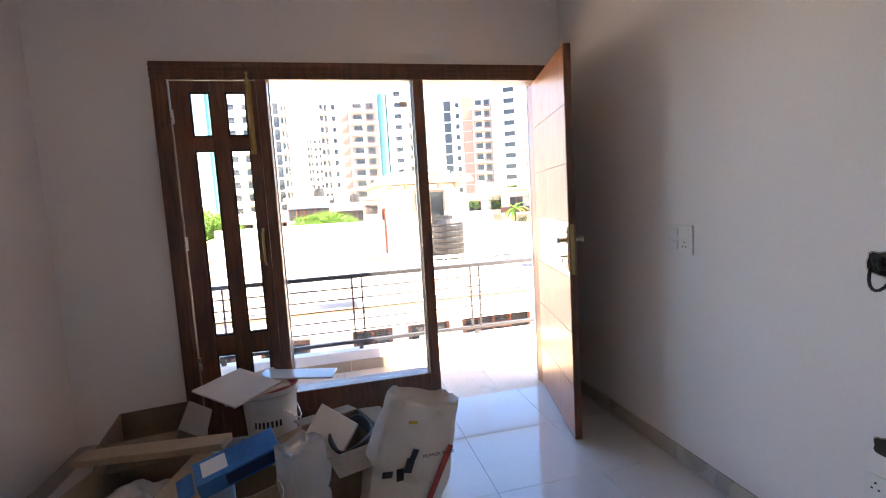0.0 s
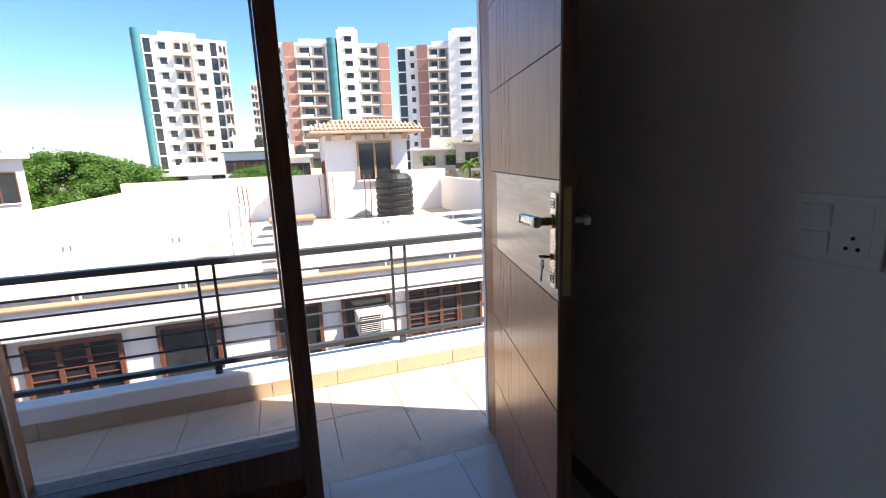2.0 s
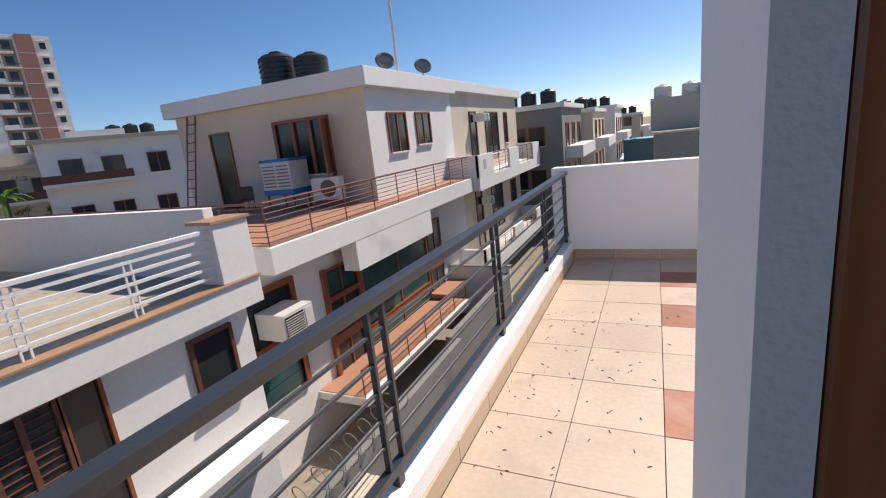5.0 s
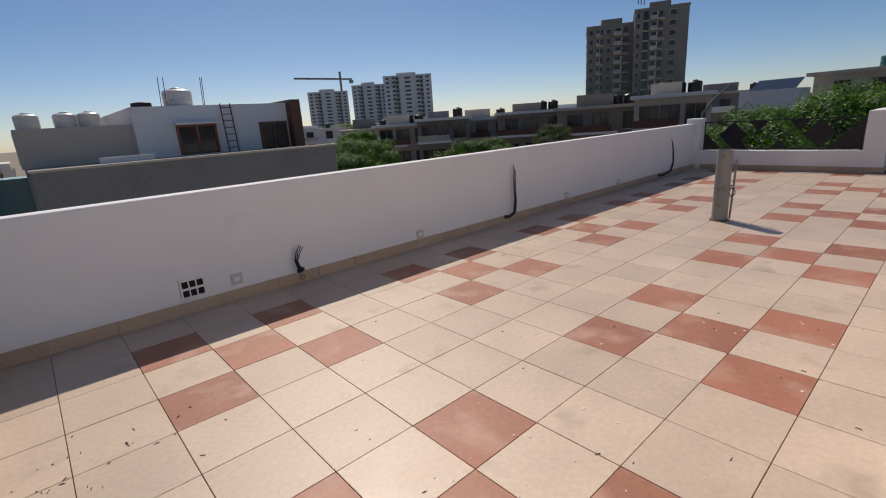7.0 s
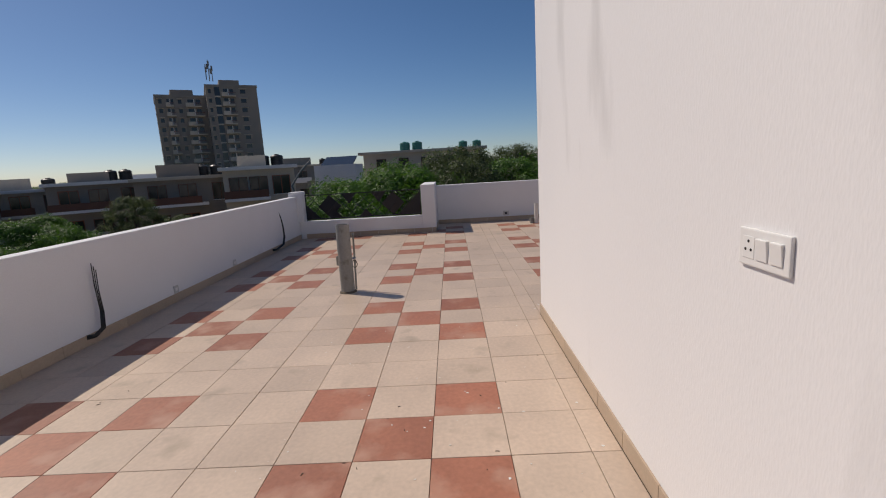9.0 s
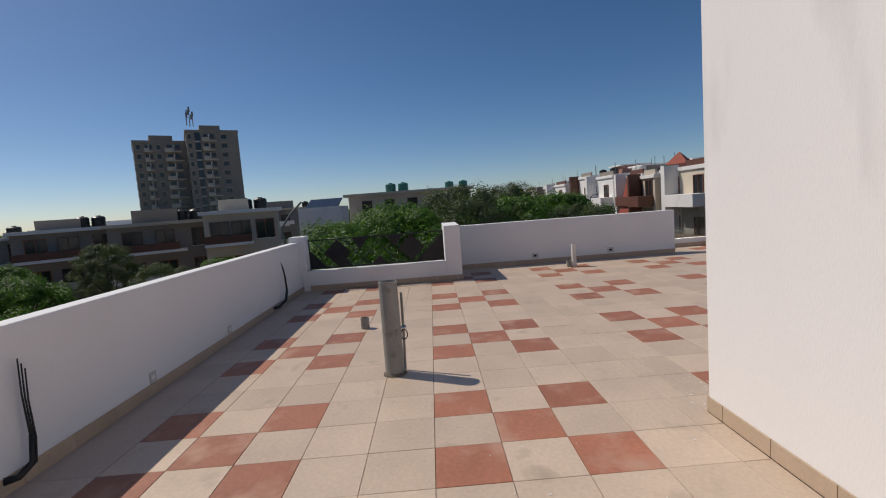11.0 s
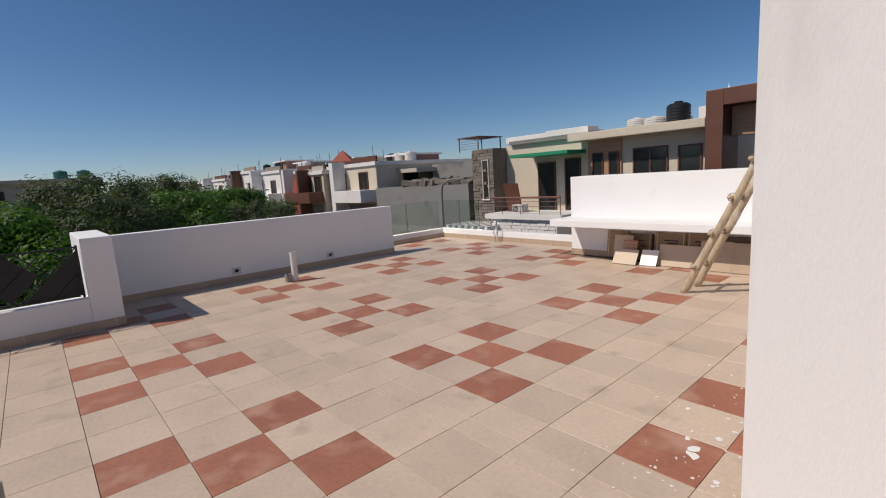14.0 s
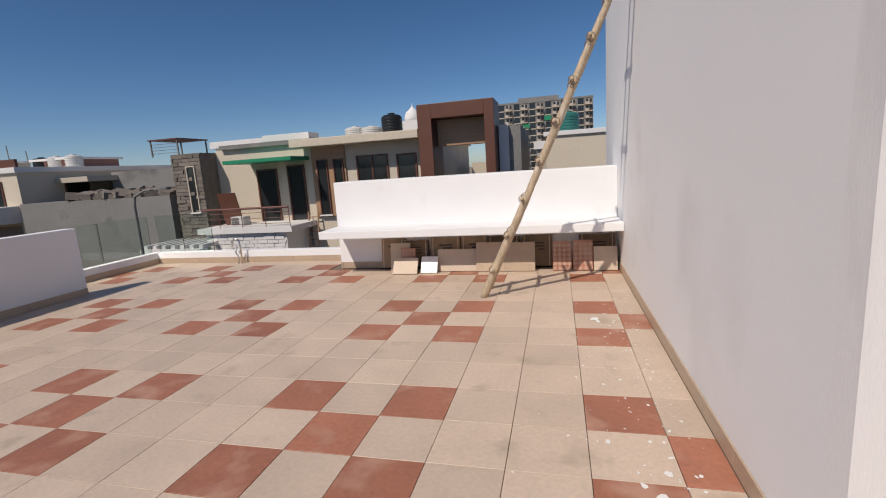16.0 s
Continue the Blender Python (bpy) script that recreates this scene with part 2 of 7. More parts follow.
def block_walls():
    w = bmesh.new()
    # west wall with its wide opening (from the frame's far side to the door's hinge side)
    box(w, BX0, RX0, BY0, FR_Y0, 0, BTOP)
    box(w, BX0, RX0, DOOR_Y1 + 0.09, BY1, 0, BTOP)
    box(w, BX0, 0.839, DOOR_Y1 - 0.002, DOOR_Y1 + 0.09, 0, HEAD + 0.112)
    box(w, BX0, RX0, FR_Y0, DOOR_Y1 + 0.09, HEAD + 0.112, BTOP)
    structure("wall_west", w, M["white"], "white painted plaster wall with a wide door opening", "wall")
    structure("wall_north", bx(RX0, BX1, RY1, BY1, 0, BTOP), M["white_n"], "white painted outer wall with grey damp streaks", "wall")
    structure("wall_east", bx(RX1, BX1, BY0, RY1, 0, BTOP), M["white"], "smooth white painted outer wall", "wall")
    structure("wall_south", bx(RX0, RX1, BY0, RY0, 0, BTOP), M["white"], "plain white painted wall closing the room", "wall")
    structure("ceiling", bx(RX0, RX1, RY0, RY1, RTOP, RTOP + 0.15), M["room_wall"], "plain painted room ceiling", "ceiling")
    structure("block_roof", bx(RX0, RX1, RY0, RY1, BTOP - 0.12, BTOP), M["white"], "flat concrete roof slab", "roof")


block_walls()
# inner faces of the room: thin coats of off-white paint
structure("room_wall_north", bx(RX0 + 0.003, RX1, RY1 - 0.004, RY1 - 0.0005, 0.1, RTOP), M["room_wall"], "plain off-white painted room wall", "wall")
w = bmesh.new()
box(w, RX0 + 0.0005, RX0 + 0.004, RY0, FR_Y0, 0.1, RTOP)
box(w, RX0 + 0.0005, RX0 + 0.004, DOOR_Y1 + 0.09, RY1 - 0.004, 0.1, RTOP)
box(w, RX0 + 0.0005, RX0 + 0.004, FR_Y0, DOOR_Y1 + 0.09, HEAD + 0.112, RTOP)
structure("room_wall_west", w, M["room_wall"], "plain off-white painted room wall round the door", "wall")
structure("room_wall_south", bx(RX0 + 0.004, RX1, RY0 + 0.0005, RY0 + 0.004, 0.1, RTOP), M["room_wall"], "plain off-white painted room wall", "wall")
structure("room_wall_east", bx(RX1 - 0.004, RX1 - 0.0005, RY0 + 0.004, RY1 - 0.004, 0.1, RTOP), M["room_wall"], "plain off-white painted room wall", "wall")

# parapets
structure("parapet_north", bx(-0.2, XE + 0.2, YW, YW + 0.16, -0.3, 0.94, bevel=0.012), M["parapet"], "long white painted parapet wall, rough plaster", "parapet")
w = bmesh.new()
box(w, XE, XE + 0.2, YJ, YW, -0.3, 0.375, bevel=0.01)
structure("parapet_east_low", w, M["parapet"], "low white parapet wall under an iron railing", "parapet")
structure("parapet_pier_north", bx(XE - 0.08, XE + 0.22, YW - 0.12, YW + 0.17, 0.376, 1.04, bevel=0.02), M["parapet"], "short white pier where the parapet meets the railing", "parapet")
w = bmesh.new()
box(w, XE - 0.01, XE2 + 0.2, YJ, YJ + 0.30, -0.3, 1.04, bevel=0.012)
box(w, XE2, XE2 + 0.2, -3.0, YJ - 0.002, -0.3, 0.95, bevel=0.012)
structure("parapet_east", w, M["parapet"], "high white painted parapet wall with a return", "parapet")
structure("kerb_east", bx(XS, XS + 0.16, YS - 0.16, -2.9, -0.3, 0.21, bevel=0.01), M["parapet"], "white kerb carrying a glass balustrade", "kerb")
structure("kerb_south", bx(BX1, XS - 0.002, YS - 0.16, YS, -0.3, 0.21, bevel=0.01), M["parapet"], "white kerb along the terrace edge", "kerb")
structure("kerb_west", bx(-0.14, -0.012, -6.5, YW, -0.3, 0.19, bevel=0.012), M["parapet"], "white kerb carrying the grey balcony railing", "kerb")
# raised duct with its ledge at the south end
w = bmesh.new()
box(w, BX1 + 0.002, 9.42, YS + 0.02, -4.5, 0, 1.325, bevel=0.012)
box(w, BX1 + 0.002, 9.40, -4.499, -3.85, 0.555, 0.665, bevel=0.012)
structure("duct_wall", w, M["parapet"], "white raised wall with a projecting ledge", "wall")
# slab and house below
w = bmesh.new()
box(w, -0.18, XE + 0.2, YS - 0.16, YW + 0.15, -0.35, -0.012)
box(w, XE + 0.2, XS + 0.15, YS - 0.16, YJ + 0.29, -0.35, -0.013)
structure("terrace_slab", w, M["grout"], "terrace slab with dark grout between tiles", "floor")
structure("house_below", bx(0.1, XE, YS, YW + 0.1, GROUND, -0.351), M["white"], "white painted house under the terrace", "house")
structure("ground", bx(-2500, 2500, -2500, 2500, GROUND - 0.5, GROUND), mat("dusty_ground", (0.26, 0.22, 0.17), 0.95, var=0.3, scale=0.15, fine=3), "dusty open ground between the houses", "ground")

# ---- the room: door, window, fittings ----
FX0, FX1 = 0.90, 1.050           # depth of the timber frame


def door_and_window():
    d = thing("door_frame", "dark polished teak frame joining a side shutter, fixed pane and door", "door frame", kind="structure")
    part("head", bx(FX0, FX1, FR_Y0, DOOR_Y1 + 0.09, HEAD, HEAD + 0.110, bevel=0.006), M["teak"], d)
    for k in range(3):
        part("head_bead", bx(FX1, FX1 + 0.006, FR_Y0, DOOR_Y1 + 0.09, HEAD + 0.014 + 0.030 * k, HEAD + 0.032 + 0.030 * k, bevel=0.002), M["teak"], d)
    part("post", bx(FX0, FX1, FR_Y0, FR_Y0 + 0.095, 0, HEAD, bevel=0.006), M["teak"], d)
    for k in range(3):
        part("post_bead", bx(FX1, FX1 + 0.006, FR_Y0 + 0.012 + 0.026 * k, FR_Y0 + 0.026 + 0.026 * k, 0, HEAD, bevel=0.002), M["teak"], d)
    part("post", bx(0.840, 0.944, DOOR_Y1, DOOR_Y1 + 0.088, 0, HEAD, bevel=0.004), M["veneer"], d)
    part("mullion", bx(FX0, FX1, -0.652, DOOR_Y0, 0, HEAD, bevel=0.006), M["teak"], d)
    part("mullion", bx(FX0, FX1, -1.68, -1.615, 0, HEAD, bevel=0.006), M["teak"], d)
    part("bottom_rail", bx(FX0, FX1, -1.615, -0.652, 0.125, 0.272, bevel=0.006), M["teak"], d)
    part("kick_panel", bx(FX0 + 0.05, FX1 - 0.05, -1.615, -0.652, 0.0, 0.124, bevel=0.004), M["teak"], d)
    part("sill", bx(0.86, FX0, -1.615, -0.652, 0.20, 0.235, bevel=0.004), M["cream"], d, "cream stone outer sill")
    part("threshold", bx(0.798, 0.958, DOOR_Y0, DOOR_Y1, -0.01, 0.003, bevel=0.001), M["cream"], d, "cream stone threshold")
    w = thing("window_1", "tall fixed clear glass pane in dark timber", "window", kind="structure")
    p = part("pane", bx(0.985, 0.991, -1.613, -0.654, 0.273, HEAD - 0.002), M["glass"], w)
    p.visible_shadow = False
    for y in (-1.610, -0.664):
        part("bead", bx(0.992, 1.006, y, y + 0.010, 0.274, HEAD - 0.002), M["plastic"], w, "thin pale edge of the glass")
    part("sticker", bx(0.9915, 0.993, -0.745, -0.690, 2.20, 2.24), M["plastic_g"], w, "small grey sticker on the glass")
    # side shutter with six small panes
    s = thing("door_2", "closed narrow teak shutter with six glass panes and a brass bolt", "door", kind="structure")
    a, b = FR_Y0 + 0.10, -1.683
    cols = [(-2.085, -1.962), (-1.875, -1.748)]
    rows = [(0.28, 0.592), (0.715, 1.935), (2.02, 2.30)]
    x0, x1 = 0.985, 1.030
    for y0, y1 in ((a, cols[0][0]), (cols[0][1], cols[1][0]), (cols[1][1], b)):
        part("stile", bx(x0, x1, y0, y1, 0.01, HEAD - 0.004, bevel=0.004), M["teak"], s)
    for c0, c1 in cols:
        for z0, z1 in ((0.01, rows[0][0]), (rows[0][1], rows[1][0]), (rows[1][1], rows[2][0]), (rows[2][1], HEAD - 0.004)):
            part("rail", bx(x0 + 0.003, x1 - 0.003, c0, c1, z0, z1, bevel=0.004), M["teak"], s)
        for z0, z1 in rows:
            g = part("pane", bx(1.003, 1.008, c0, c1, z0, z1), M["glass"], s)
            g.visible_shadow = False
            bead = bmesh.new()
            for y in (c0, c1 - 0.011):
                box(bead, 1.008, 1.021, y, y + 0.011, z0, z1)
            for z in (z0, z1 - 0.011):
                box(bead, 1.008, 1.019, c0 + 0.011, c1 - 0.011, z, z + 0.011)
            part("glazing_bead", bead, M["groove"], s)
    bolt = bmesh.new()
    yb = b - 0.045
    tube(bolt, [(1.047, yb, 1.92), (1.047, yb, 2.42)], 0.011, 10)
    for z in (1.93, 1.97, 2.30, 2.34):
        tube(bolt, [(1.047, yb, z), (1.047, yb, z + 0.014)], 0.017, 10)
    box(bolt, 1.030, 1.037, yb - 0.018, yb + 0.018, 1.90, 2.37)
    part("tower_bolt", bolt, M["brass"], s, "long aged brass tower bolt", smooth=False)
    h = bmesh.new()
    tube(h, [(1.031, yb + 0.01, 1.17), (1.068, yb + 0.01, 1.20), (1.074, yb + 0.01, 1.29), (1.068, yb + 0.01, 1.38), (1.031, yb + 0.01, 1.41)], 0.008, 8)
    part("pull_handle", h, M["brass"], s, "slim brass pull handle", smooth=True)
    for z in (0.5, 1.3, 2.1):
        part("hinge", bx(1.030, 1.037, a - 0.012, a + 0.012, z, z + 0.09, bevel=0.002), M["steel"], s)


door_and_window()


def door_leaf():
    """The open door: seven panels, the fourth of pale veneer, divided by black grooves."""
    L, LH, TH = 0.896, 2.36, 0.040
    hung = pose(0.960, 0.326, 0.012, 0, 0, -13.3)
    d = thing("door_1", "open flush door in orange-brown veneer with black grooves", "door", hung, kind="structure")
    part("core", bx(0.0, L, -TH + 0.002, -0.002, 0, LH), M["groove"], d)
    part("back_face", bx(0, L, -0.002, 0.002, 0, LH, bevel=0.001), M["teak"], d)
    part("edge_lipping", bx(L, L + 0.006, -TH, 0.002, 0, LH, bevel=0.002), M["teak"], d)
    ph, g = LH / 7, 0.0022
    vs = [0.0, 0.163, 0.219, 0.283, 0.345, L]
    for k in range(7):
        z0, z1 = k * ph + g, (k + 1) * ph - g
        if k == 3:
            part("margin", bx(0, 0.106 - g, -TH - 0.002, -TH + 0.002, z0, z1, bevel=0.0006), M["veneer"], d)
            part("pale_panel", bx(0.106 + g, L, -TH - 0.002, -TH + 0.002, z0, z1, bevel=0.0006), M["maple"], d, "pale maple veneer panel")
            continue
        for a, b in zip(vs, vs[1:]):
            part("veneer_panel", bx(a + (g * 0.7 if a else 0), b - (g * 0.7 if b < L else 0), -TH - 0.002, -TH + 0.002, z0, z1, bevel=0.0005), M["veneer"], d)
    lx, zl, F = L - 0.034, 1.235, -TH - 0.002
    plate = part("lock_plate", bx(lx - 0.022, lx + 0.022, F - 0.006, F, 1.045, 1.315, bevel=0.0025), M["steel"], d, "brushed steel lock plate")
    part("plate_edge", bx(lx + 0.0221, lx + 0.026, F - 0.005, F, 1.048, 1.312, bevel=0.001), M["brass"], plate)

    def key_mark(x, z, r, y):
        """A square spiral in black enamel."""
        m = bmesh.new()
        w = r * 0.17
        for u0, u1, w0, w1 in ((-r, r, r - w, r), (r - w, r, -r, r - w), (-r, r - w, -r, -r + w), (-r, -r + w, -r + w, r * 0.45),
                               (-r + w, r * 0.45, r * 0.45 - w, r * 0.45), (r * 0.45 - w, r * 0.45, -r * 0.42, r * 0.45 - w), (-r * 0.42, r * 0.45 - w, -r * 0.42, -r * 0.42 + w)):
            box(m, x + u0, x + u1, y - 0.0012, y, z + w0, z + w1)
        return m
    for z in (1.285, 1.075):
        part("square_mark", key_mark(lx, z, 0.014, F - 0.006), M["groove"], plate)
    hb = bmesh.new()
    tube(hb, [(lx, F - 0.006, zl), (lx, F - 0.012, zl)], 0.020, 20)
    tube(hb, [(lx, F - 0.012, zl), (lx, F - 0.046, zl)], 0.0115, 16)
    part("handle_neck", hb, M["brass"], d, "round bronze handle neck", smooth=False)
    hb = bmesh.new()
    box(hb, -0.100, 0.016, -0.013, 0.013, -0.017, 0.017, bevel=0.011, m=pose(lx, F - 0.053, zl, 0, 0, 0))
    for v in hb.verts:
        q = (lx + 0.016 - v.co.x) / 0.116
        v.co.y -= 0.016 * q * q
        v.co.z = zl + (v.co.z - zl) * (1 - 0.16 * q)
    part("lever_handle", hb, M["steel"], d, "satin steel lever handle")
    part("handle_mark", key_mark(lx - 0.086, zl, 0.0105, F - 0.0775), M["groove"], d, "black spiral mark on the handle")
    hb = bmesh.new()
    tube(hb, [(lx, 0.002, zl), (lx, 0.045, zl)], 0.011, 12)
    box(hb, lx - 0.12, lx + 0.014, 0.036, 0.058, zl - 0.015, zl + 0.015, bevel=0.007)
    part("lever_handle", hb, M["steel"], d, "satin steel lever handle")
    part("back_plate", bx(lx - 0.022, lx + 0.022, 0.002, 0.006, 1.045, 1.315, bevel=0.002), M["brass"], d)
    part("latch_plate", bx(L + 0.006, L + 0.009, -TH + 0.008, -0.010, 1.03, 1.33, bevel=0.001), M["brass"], d, "brass mortise lock face")
    part("latch_bolt", bx(L + 0.009, L + 0.015, -TH + 0.013, -0.015, 1.20, 1.235, bevel=0.003), M["brass"], d)
    part("lock_cylinder", tube(bmesh.new(), [(lx, F - 0.006, 1.135), (lx, F - 0.014, 1.135)], 0.009, 14), M["brass"], d)
    keys = thing("key_bunch", "small dark keys hanging from the door lock", "keys", hung)
    kb = bmesh.new()
    tube(kb, [(lx, F - 0.012, 1.135), (lx, F - 0.030, 1.135)], 0.0035, 8)
    tube(kb, [(lx - 0.011, F - 0.030, 1.1335), (lx - 0.011, F - 0.030, 1.1365)], 0.012, 14)
    part("key", kb, M["groove"], keys)
    tilt = pose(lx - 0.012, F - 0.030, 1.118, 0, 16, 0)
    kb = bmesh.new()
    box(kb, -0.004, 0.004, -0.0012, 0.0012, -0.062, -0.016, bevel=0.0008, m=tilt)
    for z in (-0.060, -0.052, -0.044):
        box(kb, 0.004, 0.0065, -0.0012, 0.0012, z, z + 0.005, m=tilt)
    disc = bmesh.new()
    tube(disc, [(0, -0.0013, -0.008), (0, 0.0013, -0.008)], 0.013, 14)
    bmesh.ops.transform(disc, matrix=tilt, verts=disc.verts)
    part("key", kb, M["groove"], keys)
    part("key_bow", disc, M["groove"], keys)
    ring = bmesh.new()
    tube(ring, [(lx - 0.012 + 0.012 * math.cos(a), F - 0.031, 1.124 + 0.012 * math.sin(a)) for a in [k * math.pi / 6 for k in range(13)]], 0.0012, 6, caps=False)
    part("key_ring", ring, M["steel"], keys)


door_leaf()


def switch_plate(name, label, at, cols, rows, kinds, w, h, group=""):
    """A plate in its own x-z plane, facing -y; kinds: s a rocker, o a socket, . a blank."""
    s = thing(name, label, "switch", at, group)
    part("plate", bx(-w / 2, w / 2, -0.011, 0, -h / 2, h / 2, bevel=0.004), M["plastic"], s)
    cw, ch = (w - 0.03) / cols, (h - 0.03) / rows
    for k, kind in enumerate(kinds):
        cx, cz = -w / 2 + 0.015 + cw * (k % cols + 0.5), h / 2 - 0.015 - ch * (k // cols + 0.5)
        if kind == "s":
            b = bx(-cw * 0.4, cw * 0.4, -0.006, 0.004, -ch * 0.4, ch * 0.4, bevel=0.002, m=pose(cx, -0.011, cz, 5, 0, 0))
            part("rocker", b, M["plastic"], s)
        elif kind == "o":
            part("socket", bx(cx - cw * 0.42, cx + cw * 0.42, -0.0125, -0.01, cz - ch * 0.42, cz + ch * 0.42, bevel=0.001), M["plastic"], s)
            for hx, hz in ((0, 0.016), (-0.011, -0.006), (0.011, -0.006)):
                part("socket_hole", tube(bmesh.new(), [(cx + hx, -0.0105, cz + hz), (cx + hx, -0.0132, cz + hz)], 0.0042, 10), M["hole"], s)
        else:
            part("blank", bx(cx - cw * 0.42, cx + cw * 0.42, -0.0125, -0.01, cz - ch * 0.42, cz + ch * 0.42, bevel=0.001), M["plastic"], s)
    return s


switch_plate("switch_board", "white switch board with rockers and a socket", (2.238, RY1 - 0.004, 1.248), 2, 2, "s.so", 0.178, 0.150)
switch_plate("switch_board", "white switch plate with dust marks on the outer wall", pose(2.27, BY1, 1.18, 0, 0, 180), 3, 1, "oss", 0.195, 0.10)
switch_plate("wall_socket", "white socket plate low on the room wall", (3.17, RY1 - 0.004, 0.435), 1, 1, "o", 0.085, 0.085)


def wall_hole(at, w, h, label):
    """A ragged recess in the plaster, with cable ends."""
    s = thing("junction_box", label, "junction box", at)
    rnd = random.Random(int(w * 1000))
    b = bmesh.new()
    ring = [(0.5 * w * (1 + rnd.uniform(-.12, .1)) * math.copysign(abs(math.cos(a)) ** 0.6, math.cos(a)), 0.5 * h * (1 + rnd.uniform(-.12, .1)) * math.copysign(abs(math.sin(a)) ** 0.6, math.sin(a)))
            for a in [2 * math.pi * k / 20 for k in range(20)]]
    front = [b.verts.new((x, -0.0045, z)) for x, z in ring]
    lip = [b.verts.new((x * 1.06, -0.001, z * 1.08)) for x, z in ring]
    for k in range(20):
        b.faces.new((front[k], front[(k + 1) % 20], lip[(k + 1) % 20], lip[k]))
    part("broken_plaster", b, M["card"], s)
    b = bmesh.new()
    b.faces.new([b.verts.new((x * 0.97, -0.003, z * 0.97)) for x, z in ring])
    back = bmesh.ops.extrude_face_region(b, geom=b.faces[:])
    bmesh.ops.translate(b, vec=(0, -0.001, 0), verts=[v for v in back["geom"] if isinstance(v, bmesh.types.BMVert)])
    part("recess", b, M["hole"], s)
    return s


j = wall_hole((3.176, RY1 - 0.004, 1.222), 0.115, 0.08, "open junction box with black cable ends in broken plaster")
part("cable", tube(bmesh.new(), [(-0.036 * math.cos(a) - 0.005, -0.012 - 0.03 * math.sin(a), -0.015 - 0.072 * math.sin(a)) for a in [q * math.pi / 10 for q in range(11)]], 0.0055, 8), M["cable"], j, smooth=True)
for k in range(5):
    part("cable_end", tube(bmesh.new(), [(-0.034 + 0.016 * k, -0.004, 0.018 * math.sin(k * 2)), (-0.03 + 0.016 * k, -0.022, 0.015 - 0.015 * (k % 3)), (-0.02 + 0.014 * k, -0.015, -0.03 + 0.009 * k)], 0.006, 8), M["cable"], j, smooth=True)
wall_hole((3.19, RY1 - 0.004, 0.585), 0.075, 0.065, "rough round hole knocked into the room wall")


# ---- loose building clutter by the shutter ----
def open_carton(name, label, at, w, d, h, material, flaps=(1, 1, 1, 1), angle=35):
    c = thing(name, label, "box", at, "cartons in the room")
    t = 0.005
    part("base", bx(-w / 2, w / 2, -d / 2, d / 2, 0, t), M[material], c)
    for x in (-1, 1):
        part("side", bx(x * w / 2 - (t if x > 0 else 0), x * w / 2 + (t if x < 0 else 0), -d / 2, d / 2, t, h, bevel=0.001), M[material], c)
        part("side", bx(-w / 2 + t, w / 2 - t, x * d / 2 - (t if x > 0 else 0), x * d / 2 + (t if x < 0 else 0), t, h, bevel=0.001), M[material], c)
    for k, on in enumerate(flaps):
        if not on:
            continue
        s = 1 if k % 2 == 0 else -1
        f = bmesh.new()
        if k < 2:
            box(f, 0, d * 0.45, -d / 2 + 0.006, d / 2 - 0.006, -0.002, 0.002, m=pose(s * w / 2, 0, h + 0.002, 0, angle if s > 0 else 180 - angle, 0))
        else:
            box(f, -w / 2 + 0.006, w / 2 - 0.006, 0, d * 0.4, -0.002, 0.002, m=pose(0, s * d / 2, h + 0.002, -angle if s > 0 else 180 + angle, 0, 0))
        part("flap", f, M[material], c)
    return c


blue = mat("blue_printed_card", (0.02, 0.16, 0.42), 0.35, var=0.25, scale=6)
blue_d = mat("dark_blue_print", (0.012, 0.03, 0.10), 0.35, var=0.2, scale=6)
film = bpy.data.materials.new("clear_plastic_film")
film.use_nodes = True
fb = film.node_tree.nodes["Principled BSDF"]
fb.inputs["Base Color"].default_value, fb.inputs["Roughness"].default_value = (0.86, 0.87, 0.88, 1), 0.25
fb.inputs["Transmission Weight"].default_value, fb.inputs["Alpha"].default_value = 0.55, 0.75
sackm = mat("woven_sack_white", (0.66, 0.62, 0.58), 0.55, var=0.1, scale=7, fine=160, bump=0.5, stain=(0.50, 0.40, 0.32), stain_scale=5, stain_at=0.58)
ink = mat("black_print", (0.03, 0.025, 0.03), 0.6, var=0.1)
ink_r = mat("red_print", (0.40, 0.05, 0.04), 0.6, var=0.2)
ink_y = mat("yellow_print", (0.60, 0.42, 0.06), 0.6, var=0.2)

open_carton("cardboard_box", "open brown cardboard box with torn flaps", pose(1.52, -2.35, 0.005, 0, 0, 8), 0.42, 0.36, 0.40, "card_d", (1, 0, 1, 0))
open_carton("cardboard_box", "large open brown carton full of wrapping paper", pose(2.02, -2.25, 0.005, 0, 0, -12), 0.44, 0.42, 0.36, "card", (0, 1, 1, 1))
open_carton("cardboard_box", "dark worn carton under the paint bucket", pose(1.55, -1.70, 0.005, 0, 0, 4), 0.40, 0.40, 0.14, "card_d", (0, 0, 0, 0))
open_carton("cardboard_box", "open carton with bent flaps beside the sack", pose(1.90, -1.30, 0.005, 0, 0, 20), 0.42, 0.34, 0.34, "card_d", (1, 1, 1, 1), 10)
open_carton("cardboard_box", "open carton with a white inner lining", pose(2.46, -1.58, 0.005, 0, 0, 28), 0.46, 0.40, 0.30, "card", (1, 0, 0, 1), 25)


